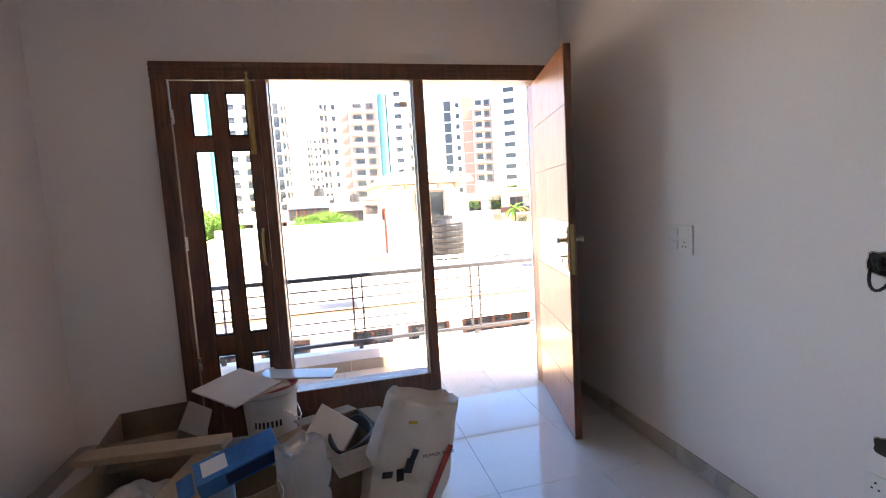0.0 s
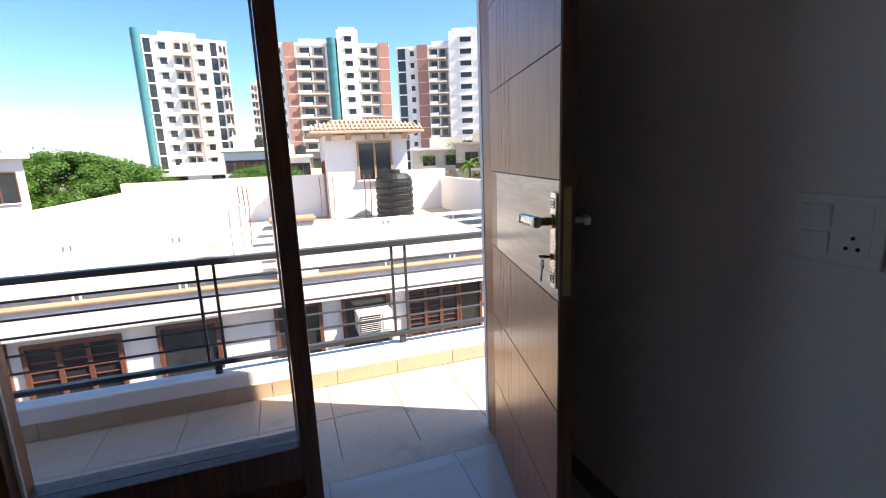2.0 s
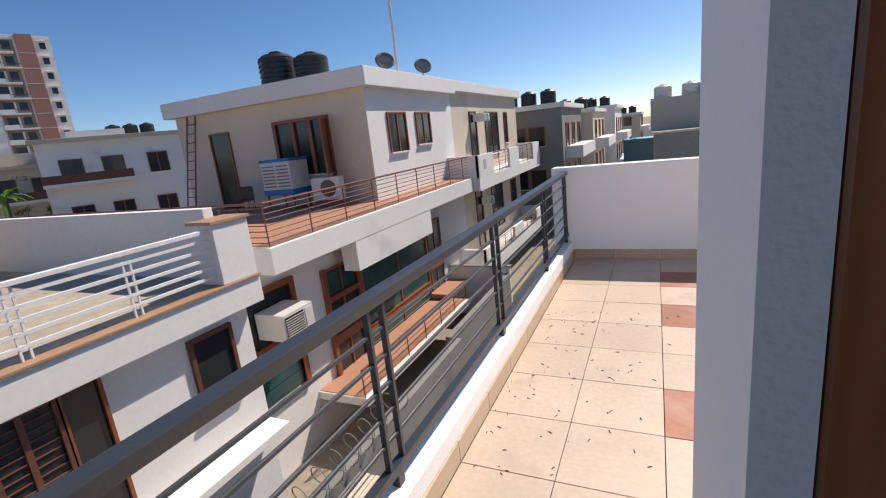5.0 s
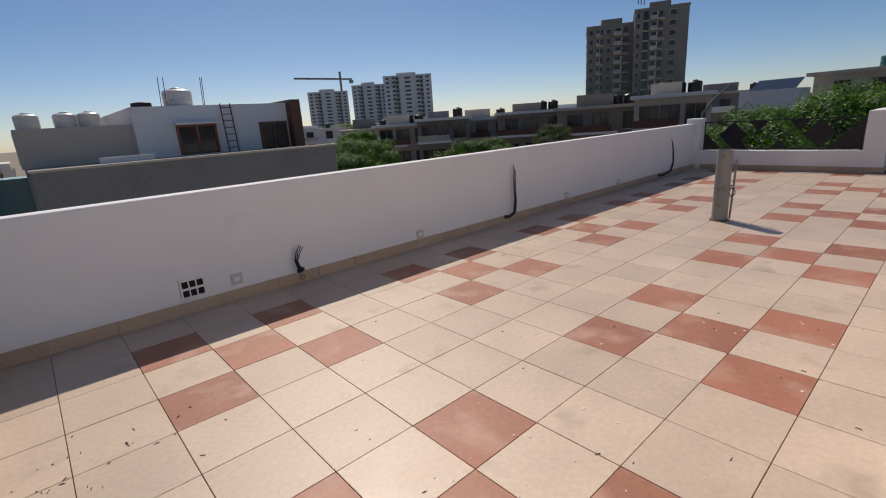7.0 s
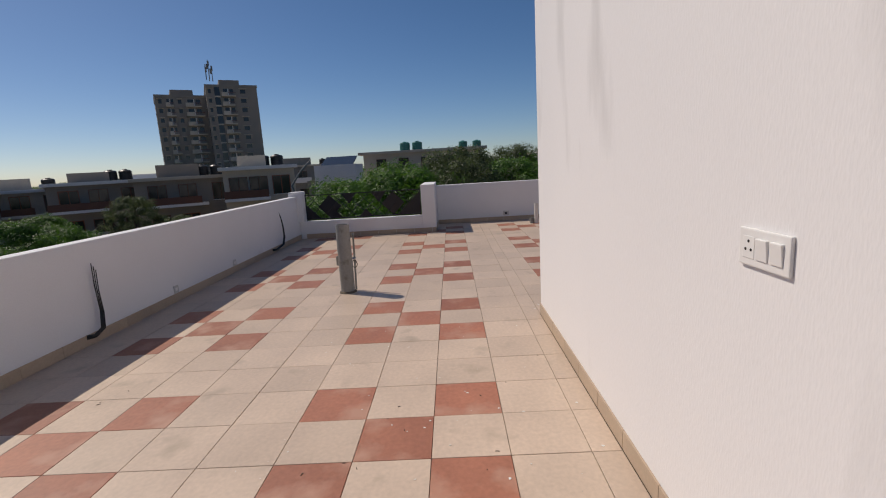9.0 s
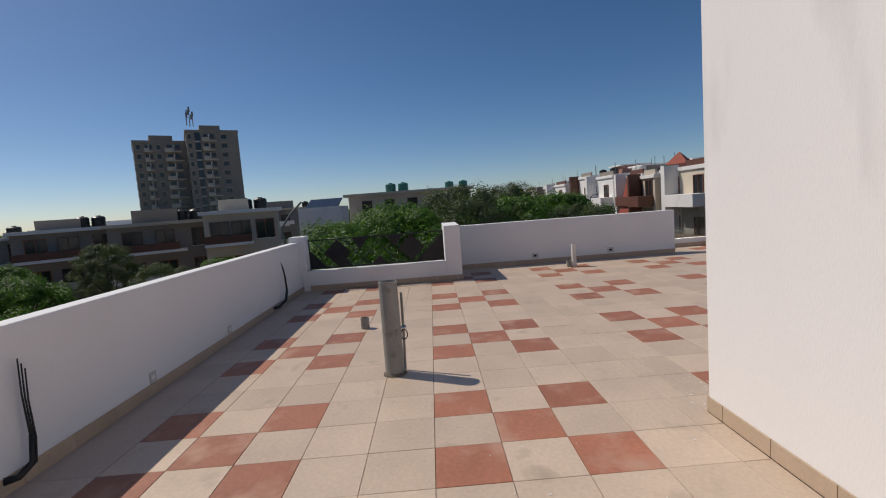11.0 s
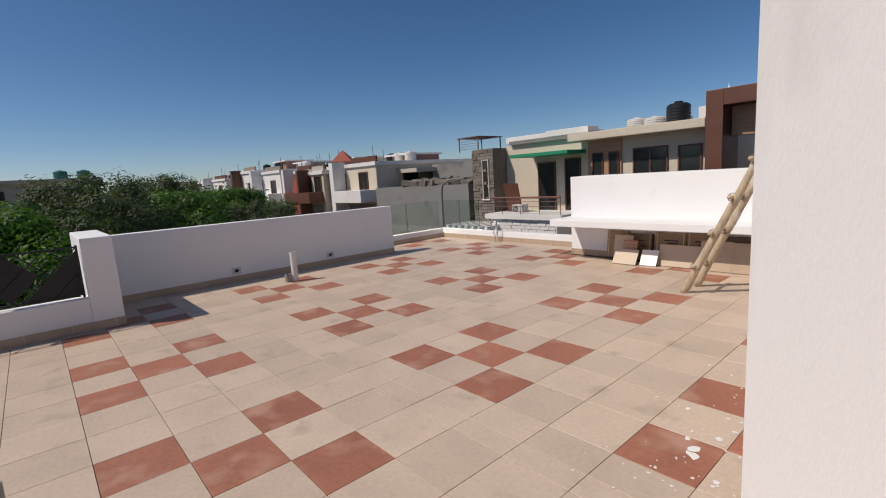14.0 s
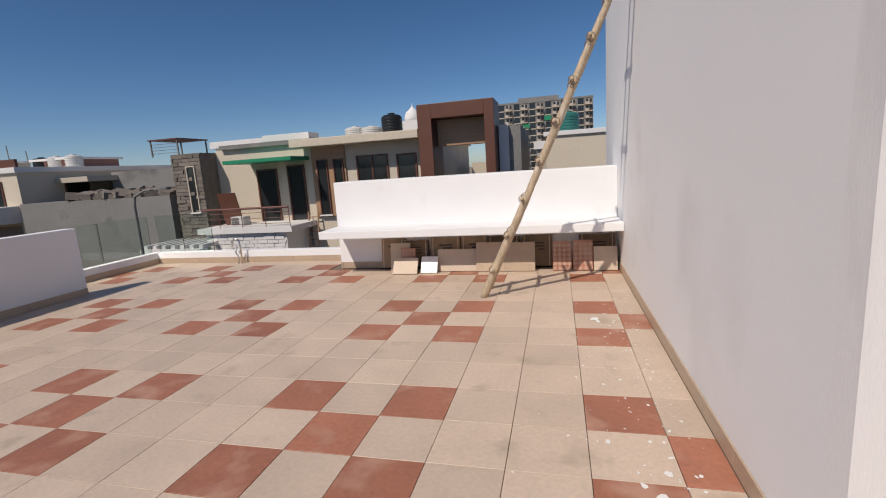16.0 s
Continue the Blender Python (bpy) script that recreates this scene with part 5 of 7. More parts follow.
    part("mid_rail", rect("e", -8.135, 17.35, 18.55, 0.02, 0.07, -4.2, -3.95), H["timber"], dr)
    part("door_step", bx(-8.13, -7.2, 17.0, 19.2, -5.35, -5.12, bevel=0.02), H["brickfloor"], h)
    part("yard_wall", bx(-8.13, -5.2, 19.3, 19.5, GROUND, -4.55, bevel=0.01), H["white"], h)
    part("yard_wall", bx(-5.4, -5.2, 12.5, 19.3, GROUND, -4.85, bevel=0.01), H["grey"], h)
    part("coping_strip", bx(-8.13, -5.15, 19.26, 19.54, -4.55, -4.5, bevel=0.008), H["grey"], h)
    rr = thing("maroon_railing", "maroon painted pipe railing round the neighbour's terrace", "railing")
    rail_run(rr, (-7.15, 7.7), (-7.15, 20.5), ZF, 0.38, 7, "rust", posts=1.5)
    rail_run(rr, (-17.5, 7.7), (-7.15, 7.7), ZF, 0.38, 7, "rust", posts=1.5)
    water_tank(-13.0, 15.6, 3.98, 0.72, 1.35)
    water_tank(-11.4, 15.7, 3.98, 0.66, 1.10)
    ac_unit(-7.62, 8.2, -2.95, 90, scale=1.6)
    c = thing("air_cooler", "white and blue louvred air cooler on a terrace", "air cooler", (-11.8, Y - 0.75, ZF))
    part("cabinet", bx(-0.68, 0.68, -0.5, 0.5, 0.75, 1.75, bevel=0.03), H["wtank"], c)
    for k in range(7):
        part("louvre", bx(-0.6, -0.05, -0.515, -0.5, 0.85 + 0.12 * k, 0.90 + 0.12 * k), H["grey"], c)
        part("louvre", bx(0.05, 0.6, -0.515, -0.5, 0.85 + 0.12 * k, 0.90 + 0.12 * k), H["grey"], c)
    part("top", bx(-0.7, 0.7, -0.52, 0.52, 1.75, 1.85, bevel=0.02), blue, c, "blue plastic top")
    part("tray", bx(-0.7, 0.7, -0.52, 0.52, 0.55, 0.75, bevel=0.02), blue, c, "blue plastic tray")
    for x in (-0.6, 0.6):
        for y in (-0.42, 0.42):
            part("leg", bx(x - 0.03, x + 0.03, y - 0.03, y + 0.03, 0, 0.55), H["rust"], c)
    ch = thing("garden_chair", "black metal terrace chair", "chair", pose(-13.6, Y - 1.2, ZF, 0, 0, 20))
    part("seat", bx(-0.25, 0.25, -0.25, 0.25, 0.42, 0.45), H["tank"], ch)
    part("backrest", bx(-0.25, 0.25, 0.23, 0.26, 0.45, 0.95), H["tank"], ch)
    for x in (-0.23, 0.23):
        for y in (-0.23, 0.23):
            part("leg", tube(bmesh.new(), [(x, y, 0), (x, y, 0.42)], 0.015, 6), H["tank"], ch)
    ou = thing("outdoor_unit", "white air conditioner outdoor unit on the terrace", "air conditioner", pose(-9.9, Y - 0.8, ZF, 0, 0, 10))
    part("casing", bx(-0.55, 0.55, -0.2, 0.2, 0.25, 1.05, bevel=0.02), H["wtank"], ou)
    part("fan_guard", lathe(bmesh.new(), [(0.30, 0.0), (0.30, 0.02), (0.0, 0.02)], sides=20), H["dark"], ou).matrix_local = pose(0.1, -0.2, 0.66, 90, 0, 0)
    part("stand", bx(-0.5, 0.5, -0.18, 0.18, 0.0, 0.25), H["rust"], ou)
    for x, y in ((-9.0, 17.2), (-8.7, 20.0)):
        d = thing("satellite_dish", "grey satellite dish on a roof edge", "satellite dish", pose(x, y, 3.98, 0, 0, 40), "satellite dishes")
        part("stem", tube(bmesh.new(), [(0, 0, 0), (0, 0, 0.45)], 0.03, 6), H["grey"], d)
        ds = part("bowl", lathe(bmesh.new(), [(0.0, 0.0), (0.2, 0.03), (0.38, 0.12), (0.39, 0.13), (0.2, 0.05), (0.0, 0.02)], sides=18), H["grey"], d, smooth=True)
        ds.matrix_local = pose(0, 0, 0.5, 62, 0, 0)
    m = thing("roof_mast", "thin steel mast on the roof", "mast", (-8.9, 18.0, 3.98))
    part("tube", tube(bmesh.new(), [(0, 0, 0), (0, 0, 3.6)], 0.06, 8), H["wtank"], m)
    l = thing("steel_ladder", "rusty steel ladder leaning on the roof slab", "ladder", pose(-17.0, Y - 1.0, ZF, -14, 0, 0))
    for x in (-0.25, 0.25):
        part("stile", tube(bmesh.new(), [(x, 0, 0), (x, 0, 4.4)], 0.03, 6), H["rust"], l)
    for k in range(11):
        part("rung", tube(bmesh.new(), [(-0.25, 0, 0.3 + 0.38 * k), (0.25, 0, 0.3 + 0.38 * k)], 0.02, 6), H["rust"], l)


nw_house()


def nw_row():
    """Houses further along the lane."""
    h = thing("white_house", "white house with boxed balconies and dark windows", "house")
    body(h, -18, -8.4, 22.05, 34, GROUND, 3.5, "cream", "white", 0.3, 0.5)
    for z0, z1 in ((-1.3, 0.38), (-5.6, -4.2)):
        part("balcony_box", bx(-8.39, -6.8, 20.9, 33.8, z0, z0 + 0.6), H["white"], h)
        for a, b in ((20.9, 23.2), (26.2, 28.2), (31.9, 33.8)):
            part("balcony_front", bx(-6.95, -6.8, a, b, z0 + 0.6, z1, bevel=0.01), H["white"], h)
            if b - a > 2:
                part("recess_panel", bx(-6.8, -6.785, a + 0.75, a + 1.1, z1 - 0.7, z1 - 0.25), H["beige"], h)
        part("balcony_side", bx(-8.39, -6.8, 20.9, 21.05, z0 + 0.6, z1), H["white"], h)
        part("balcony_side", bx(-8.39, -6.8, 33.65, 33.8, z0 + 0.6, z1), H["white"], h)
    rl = thing("maroon_railing", "maroon railing between white balcony boxes", "railing")
    rail_run(rl, (-6.88, 23.2), (-6.88, 26.2), -0.7, 0.36, 5, "rust")
    rail_run(rl, (-6.88, 28.2), (-6.88, 31.9), -0.7, 0.36, 5, "rust")
    lw = thing("maroon_railing", "maroon railing on the lower balcony of a white house", "railing")
    rail_run(lw, (-6.88, 23.2), (-6.88, 26.2), -5.0, -4.2, 5, "rust")
    rail_run(lw, (-6.88, 28.2), (-6.88, 31.9), -5.0, -4.2, 5, "rust")
    opening(h, "e", -8.4, 24.5, 25.4, -0.7, 2.5, name="door", frame="brown")
    opening(h, "e", -8.4, 27.1, 29.4, 0.1, 2.5, panes=2, frame="brown")
    opening(h, "e", -8.4, 30.9, 31.5, 0.6, 2.5, frame="brown")
    opening(h, "e", -8.4, 24.4, 25.3, -4.9, -1.8, name="door", frame="brown")
    opening(h, "e", -8.4, 27.2, 29.3, -4.5, -1.8, panes=2, frame="brown")
    opening(h, "e", -8.4, 31.4, 32.6, -4.1, -2.0, frame="brown")
    ac_unit(-8.0, 25.1, 2.0, 90)
    ac_unit(-8.0, 25.6, 2.0, 90)
    ac_unit(-8.0, 25.3, -2.6, 90)
    for k, (x0, x1, y0, y1, z1, m) in enumerate(((-16, -5.5, 36, 46, 2.6, "grey"), (-14, -4.6, 47, 58, 2.2, "cream"), (-12, -3.6, 60, 72, 2.6, "white"), (-10, -1.5, 84, 100, 1.6, "beige"), (2, 14, 95, 110, 1.5, "cream"))):
        g = thing("row_house", "flat-roofed house with balconies further down the lane", "house", group="houses down the lane")
        body(g, x0, x1, y0, y1, GROUND, z1, m, "white", 0.25, 0.35)
        for z in (-4.0, -0.8):
            part("balcony", bx(x1, x1 + 1.3, y0 + 1, y1 - 1, z - 0.4, z + 0.5, bevel=0.02), H["white"], g)
            for q in (0.2, 0.5, 0.8):
                y = y0 + (y1 - y0) * q
                opening(g, "e", x1, y - 0.6, y + 0.6, z + 0.5, z + 2.2)
                opening(g, "s", y0, x1 - 1.5 - 2.4 * q * 2, x1 - 0.4 - 2.4 * q * 2, z + 0.7, z + 2.1)
        for q in range(3):
            water_tank(x1 - 1.2 - 1.5 * q, y0 + 1.4, z1 + 0.35, 0.6, 1.1)


nw_row()


# -- lane between the houses
def lane():
    structure("road", bx(-5.9, -0.6, -300, 300, GROUND + 0.001, GROUND + 0.02), H["road"], "narrow asphalt back lane", "road")
    w = thing("yard_wall", "low grey yard wall topped with coils of barbed wire", "wall")
    part("wall", bx(-4.6, -1.2, 3.6, 3.8, GROUND + 0.02, -4.6), H["grey"], w)
    part("wall", bx(-4.8, -4.6, 3.6, 12, GROUND + 0.02, -4.6), H["grey"], w)
    for k in range(9):
        part("wire_coil", tube(bmesh.new(), [(-4.7 + 0.28 * math.cos(a), 3.8 + 0.5 * k + 0.07 * a, -4.35 + 0.28 * math.sin(a)) for a in [q * math.pi / 6 for q in range(14)]], 0.012, 4), H["grey"], w)
    s = thing("yard_roof", "pale yellow corrugated sheet roof over a yard", "roof")
    b = bmesh.new()
    n = 24
    for k in range(n):
        x = -4.4 + 2.6 * k / n
        box(b, x, x + 2.6 / n * 0.7, 3.9, 6.2, -4.75 + 0.02 * (k % 2), -4.72 + 0.02 * (k % 2))
    part("sheet", b, H["cream"], s)
    part("beam", bx(-4.5, -1.7, 3.85, 6.25, -4.9, -4.76), H["grey"], s)
    for x in (-4.4, -1.8):
        part("post", bx(x - 0.06, x + 0.06, 3.9, 4.02, GROUND + 0.02, -4.9), H["grey"], s)
    g = thing("white_gate", "white painted slatted steel gate", "gate")
    for k in range(9):
        part("slat", bx(-4.9, -2.6, 1.4, 1.45, GROUND + 0.3 + 0.17 * k, GROUND + 0.39 + 0.17 * k), H["white"], g)
    for x in (-4.9, -2.65):
        part("gate_post", bx(x, x + 0.08, 1.38, 1.47, GROUND + 0.02, GROUND + 1.95), H["white"], g)
    ac_unit(-3.4, 2.6, GROUND + 0.02, 180, "white air conditioner outdoor unit standing in the yard")
    t = thing("teal_shed", "small teal metal shed in a yard", "shed")
    part("box", bx(-0.8, 1.2, 27, 29, GROUND, 0.2), H["teal"], t)


lane()


# -- house to the north with its white roof room
def north_house():
    h = thing("grey_house", "house with a stained grey cement wall and white roof room", "house")
    part("wall", bx(0.7, 8.45, 15.0, 27, GROUND, 0.80), H["grey"], h)
    part("coping", bx(0.65, 8.5, 14.95, 15.25, 0.80, 0.86, bevel=0.01), H["beige"], h)
    part("roof_room", bx(3.4, 8.3, 18.0, 25, 0.79, 2.36), H["white"], h)
    part("side_wall", bx(8.3, 8.68, 17.6, 25, 0.79, 2.45), H["brown"], h, "dark brown side wall")
    part("low_room", bx(0.6, 3.4, 18.3, 25, 0.79, 1.87), H["beige"], h)
    part("low_parapet", bx(2.2, 3.5, 16.6, 16.75, 0.79, 0.98), H["white"], h)
    part("sunshade", bx(4.45, 5.85, 17.55, 18.0, 1.76, 1.83), H["white"], h)
    opening(h, "s", 18.0, 4.6, 5.68, 0.82, 1.70, panes=2, frame="timber")
    opening(h, "s", 18.0, 7.28, 8.15, 0.80, 1.66, panes=2, frame="brown")
    l = thing("steel_ladder", "rusty steel ladder fixed to a white roof room", "ladder", pose(6.15, 17.8, 0.80, -6, 0, 0))
    for x in (-0.16, 0.16):
        part("stile", tube(bmesh.new(), [(x, 0, 0), (x, 0, 1.6)], 0.02, 6), H["rust"], l)
    for k in range(7):
        part("rung", tube(bmesh.new(), [(-0.16, 0, 0.15 + 0.22 * k), (0.16, 0, 0.15 + 0.22 * k)], 0.014, 6), H["rust"], l)
    water_tank(5.0, 19, 2.36, 0.45, 0.62, "wtank", "white ribbed water tank on a roof room")
    water_tank(3.9, 19, 2.36, 0.30, 0.20)
    for x in (1.0, 1.9, 2.5):
        water_tank(x, 19.5, 1.87, 0.3, 0.48, "wtank", "small white water tank on a low roof")
    for x in (4.35, 4.5, 5.6, 5.65):
        rd = thing("rebar", "bare steel rods standing from the roof", "steel rod", (x, 18.4, 2.36), "steel rods")
        part("rod", tube(bmesh.new(), [(0, 0, 0), (0.05, 0, 0.9)], 0.012, 5), H["rust"], rd)


north_house()


# -- apartment towers
def tower(label, cx, cy, face_deg, width, depth, z1, floors, cols, base="cream", stripe=None, windows="dark", group="", top=True):
    """An apartment tower facing its own -y: cols is a string, one letter a bay, runs of a letter make one wider bay:
    w windows, b balconies, s stripe, g glass shaft, t taller stair tower, n dark slot, p plain, y pale yellow panel with windows."""
    t = thing("apartment_tower", label, "apartment building", pose(cx, cy, GROUND, 0, 0, face_deg), group)
    h = z1 - GROUND
    pale = "white" if base not in ("grey", "dusk") else "beige"
    part("wall", bx(-width / 2, width / 2, 0, depth, 0, h), H[base], t)
    fh = h / floors
    cw = width / len(cols)
    runs, k = [], 0
    while k < len(cols):
        e = k
        while e < len(cols) and cols[e] == cols[k]:
            e += 1
        runs.append((cols[k], -width / 2 + cw * k, -width / 2 + cw * e))
        k = e
    for c, u0, u1 in runs:
        w = u1 - u0
        if c == "s":
            part("brick_stripe", bx(u0 + 0.05, u1 - 0.05, -0.9, 0, 0, h + 0.8), H[stripe or "brick"], t)
            for f in range(2, floors):
                part("stripe_joint", bx(u0 + 0.04, u1 - 0.04, -0.93, -0.9, f * fh - 0.06, f * fh + 0.06), H[pale], t)
        elif c == "g":
            part("glass_shaft", lathe(bmesh.new(), [(w * 0.5, 0.0), (w * 0.5, h + 2.0), (0.0, h + 2.2)], at=((u0 + u1) / 2, -0.2, 0), sides=16), H["teal"], t)
            for f in range(1, floors + 1):
                part("glass_band", lathe(bmesh.new(), [(w * 0.52, f * fh - 0.12), (w * 0.52, f * fh + 0.12)], at=((u0 + u1) / 2, -0.2, 0), sides=16), H["teal"], t)
        elif c == "t":
            part("stair_shaft", bx(u0, u1, -1.6, depth * 0.5, 0, h + 4.4), H[pale], t)
            part("shaft_cap", bx(u0 + w * 0.12, u1 - w * 0.12, -1.2, depth * 0.4, h + 4.4, h + 5.2), H[pale], t)
            for f in range(1, floors + 1):
                part("window", bx(u0 + w * 0.36, u1 - w * 0.30, -1.66, -1.6, f * fh + fh * 0.25, f * fh + fh * 0.66), H["dark"], t)
                part("window_hood", bx(u0 + w * 0.30, u1 - w * 0.24, -2.0, -1.6, f * fh + fh * 0.70, f * fh + fh * 0.76), H[pale], t)
        elif c == "n":
            part("dark_slot", bx(u0 + w * 0.15, u1 - w * 0.15, -0.12, 0, fh, h), H["dark"], t)
            for f in range(1, floors):
                part("slot_band", bx(u0 + w * 0.1, u1 - w * 0.1, -0.25, -0.12, f * fh - 0.2, f * fh + 0.2), H[pale], t)
        elif c in "wy":
            if c == "y":
                part("panel", bx(u0 + 0.1, u1 - 0.1, -0.35, 0, 0, h + 0.3), H["cream"], t, "pale yellow painted panel")
            d0 = -0.35 if c == "y" else 0.0
            for f in range(floors):
                z = f * fh
                part("window", bx(u0 + w * 0.32, u1 - w * 0.32, d0 - 0.06, d0, z + fh * 0.34, z + fh * 0.76), H["dark"], t)
                part("window_hood", bx(u0 + w * 0.22, u1 - w * 0.22, d0 - 0.55, d0, z + fh * 0.82, z + fh * 0.87), H[pale], t)
        elif c == "b":
            # flat darker panel: shade behind the balconies put into the colour
            part("recess", bx(u0 + w * 0.06, u1 - w * 0.06, -0.05, 0, fh * 0.4, h - 0.4), H["dusk"], t, "balcony recess, its shade put into a dark panel")
            for f in range(floors):
                z = f * fh
                part("balcony", bx(u0 + 0.1, u1 - 0.1 - w * 0.12 * (f % 2), -1.9, 0, z - 0.16, z + 0.16), H[pale], t)
                part("balcony_wall", bx(u0 + 0.1, u0 + 0.1 + w * 0.42, -1.9, -1.78, z + 0.16, z + 1.0), H[pale], t)
                part("balcony_bars", bx(u0 + 0.1 + w * 0.42, u1 - 0.1 - w * 0.12 * (f % 2), -1.88, -1.84, z + 0.86, z + 0.98), H["rust"], t)
                part("balcony_opening", bx(u0 + w * 0.16, u0 + w * 0.46, -0.1, -0.05, z + 0.2, z + fh * 0.80), H["dark"], t)
                part("balcony_opening", bx(u0 + w * 0.60, u0 + w * 0.84, -0.1, -0.05, z + 0.9, z + fh * 0.80), H["dark"], t)
                part("door_frame", bx(u0 + w * 0.46, u0 + w * 0.52, -0.14, -0.05, z + 0.2, z + fh * 0.84), H["white"], t)
    if top:
        part("roof_room", bx(-width * 0.22, width * 0.18, depth * 0.2, depth * 0.8, h, h + 2.6), H[base], t)
        part("parapet", bx(-width / 2 - 0.15, width / 2 + 0.15, -0.15, depth + 0.15, h, h + 0.7), H[base], t)
    # sides: plain rows of windows
    for f in range(floors):
        for s in (-1, 1):
            for q in (0.3, 0.7):
                part("window", bx(s * width / 2 - (0.06 if s < 0 else 0), s * width / 2 + (0.06 if s > 0 else 0), depth * q - 0.7, depth * q + 0.7, f * fh + fh * 0.3, f * fh + fh * 0.78), H["dark"], t)
    return t


def polar(ex, ey, az, d):
    a = radians(az)
    return ex + d * math.sin(a), ey + d * math.cos(a)


x, y = polar(2.9, -0.6, -98.4, 150)
tower("cream nine-storey apartment tower with teal glass edge and white balconies", x, y, 102, 22.5, 14, 34.6, 11, "gnwwbbyynb", "white")
x, y = polar(2.9, -0.6, -83.7, 160)
tower("white apartment tower with brick-red stripes, teal shaft and stair tower", x, y, 83.7, 39, 15, 37.0, 12, "bwsbbbgttbbs", "white")
x, y = polar(2.9, -0.6, -68.6, 160)
tower("white apartment tower with brick-red stripes and tall stair tower", x, y, 68.6, 41, 15, 36.0, 12, "nwsbbtttbbsw", "white")
x, y = polar(2.9, -0.6, -91.2, 230)
tower("pale apartment tower far behind the roofs", x, y, 91, 8, 12, 35.5, 12, "bwb", "cream")
x, y = polar(1.5, 1.6, 61.4, 160)
tower("dark grey-beige apartment tower with rows of balconies", x, y, -58, 15, 14, 25.2, 12, "wbwbbw", "dusk")
x, y = polar(1.5, 1.6, 66.1, 156)
t = tower("grey-beige apartment tower with antennas on its roof", x, y, -62, 14, 16, 27.6, 13, "wnbbwwp", "dusk")
ma = thing("phone_mast", "cluster of telecom antennas on a tower roof", "antenna", (x - 4, y + 5, 29.5))
for k in range(5):
    part("antenna", tube(bmesh.new(), [(0.9 * k, 0.5 * (k % 2), 0), (0.9 * k + 0.2, 0.5 * (k % 2), 3.0 + 1.3 * (k % 3))], 0.12, 6), H["grey"], ma)
    part("panel", bx(0.9 * k - 0.1, 0.9 * k + 0.4, -0.2, 0.1, 2.0 + (k % 3), 3.4 + (k % 3)), H["grey"], ma)
for az, d, w, z1 in ((29.2, 385, 30, 28), (33.9, 380, 26, 31), (38.4, 370, 36, 35.5)):
    x, y = polar(0.5, 0.9, az, d)
    tower("pale grey apartment tower in the distance", x, y, -az, w, 14, z1, 14, "wbwwbw", "white", group="distant towers")
x, y = polar(0.5, 0.9, 30.8, 390)
cr = thing("tower_crane", "slender tower crane on a distant building site", "crane", (x, y, GROUND))
part("mast", bx(-0.6, 0.6, -0.6, 0.6, 0, 50), H["grey"], cr)
part("jib", bx(-38, 10, -0.5, 0.5, 44, 45.2), H["grey"], cr)
part("counterweight", bx(8, 11, -0.8, 0.8, 41.5, 44), H["grey"], cr)
x, y = polar(6.1, 2.0, 178.2, 210)
blk = tower("unfinished concrete apartment block with open floors and green netting", x, y, 180, 43, 14, 26.0, 12, "bnbnbnbnbnbnb", "grey", group="")
for k, (u, f) in enumerate(((-6, 8), (3, 9), (9, 6), (-12, 3), (14, 3))):
    part("safety_net", bx(u - 1.4, u + 1.4, -1.45, -1.38, 2.74 * f + 0.4, 2.74 * f + 2.4), H["green"], blk, "green safety net")
x, y = polar(6.1, 2.0, 163.2, 130)
tp = thing("white_domes", "small white domed temple roof in the distance", "temple", (x, y, GROUND))
part("base", bx(-5, 5, -4, 4, 0, 21), H["white"], tp)
part("dome", lathe(bmesh.new(), [(2.0, 21), (2.3, 22), (1.8, 23.4), (0.8, 24.2), (0.15, 25), (0.0, 26)], sides=16), H["white"], tp, smooth=True)


# -- houses to the north-east
def mid_house(az, d, w, z1, material, seed, ex=0.5, ey=0.9):
    rnd = random.Random(seed)
    x, y = polar(ex, ey, az, d)
    g = thing("street_house", "flat-roofed house with balconies and dark windows across the street", "house", pose(x, y, 0, 0, 0, -az), "houses across the street")
    part("wall", bx(-w / 2, w / 2, 0, 9, GROUND, z1), H[material], g)
    part("roof_slab", bx(-w / 2 - 0.3, w / 2 + 0.3, -0.5, 9, z1, z1 + 0.3, bevel=0.02), H[rnd.choice(("white", "beige"))], g)
    part("roof_room", bx(-w * 0.3, w * 0.12, 3, 8, z1 + 0.3, z1 + rnd.uniform(1.0, 1.7)), H[material], g)
    for k in range(3):
        z = GROUND + 0.6 + k * (z1 - GROUND) / 3
        part("balcony", bx(-w / 2, w * rnd.uniform(-0.1, 0.2), -1.2, 0, z - 0.3, z - 0.05), H["white"], g)
        part("balcony_front", bx(-w / 2, w * 0.1, -1.2, -1.08, z - 0.05, z + 0.6), H[rnd.choice(("white", "brown", "beige"))], g)
        for q in (-0.3, -0.02, 0.3):
            opening(g, "s", 0, w * q - 0.7, w * q + 0.7, z + 0.1, z + 1.7, frame=rnd.choice(("brown", "timber")), panes=2)
    for k in range(rnd.randint(1, 3)):
        xx, yy, _ = (g.matrix_basis @ Vector((w * 0.3 - 1.3 * k, 4, 0)))
        water_tank(xx, yy, z1 + 0.3, 0.6, 1.1)
    return g


for k, (az, d, w, z1, m) in enumerate(((33.5, 62, 7, 0.7, "grey"), (37.5, 58, 7, 1.0, "beige"), (42.3, 55, 6, 1.4, "grey"), (47, 62, 8, 1.1, "beige"), (52.8, 56, 8, 1.5, "dusk"), (60.5, 52, 9, 1.5, "dusk"), (67.5, 46, 6, 2.0, "beige"), (72.5, 90, 12, 2.6, "grey"))):
    mid_house(az, d, w, z1, m, k)
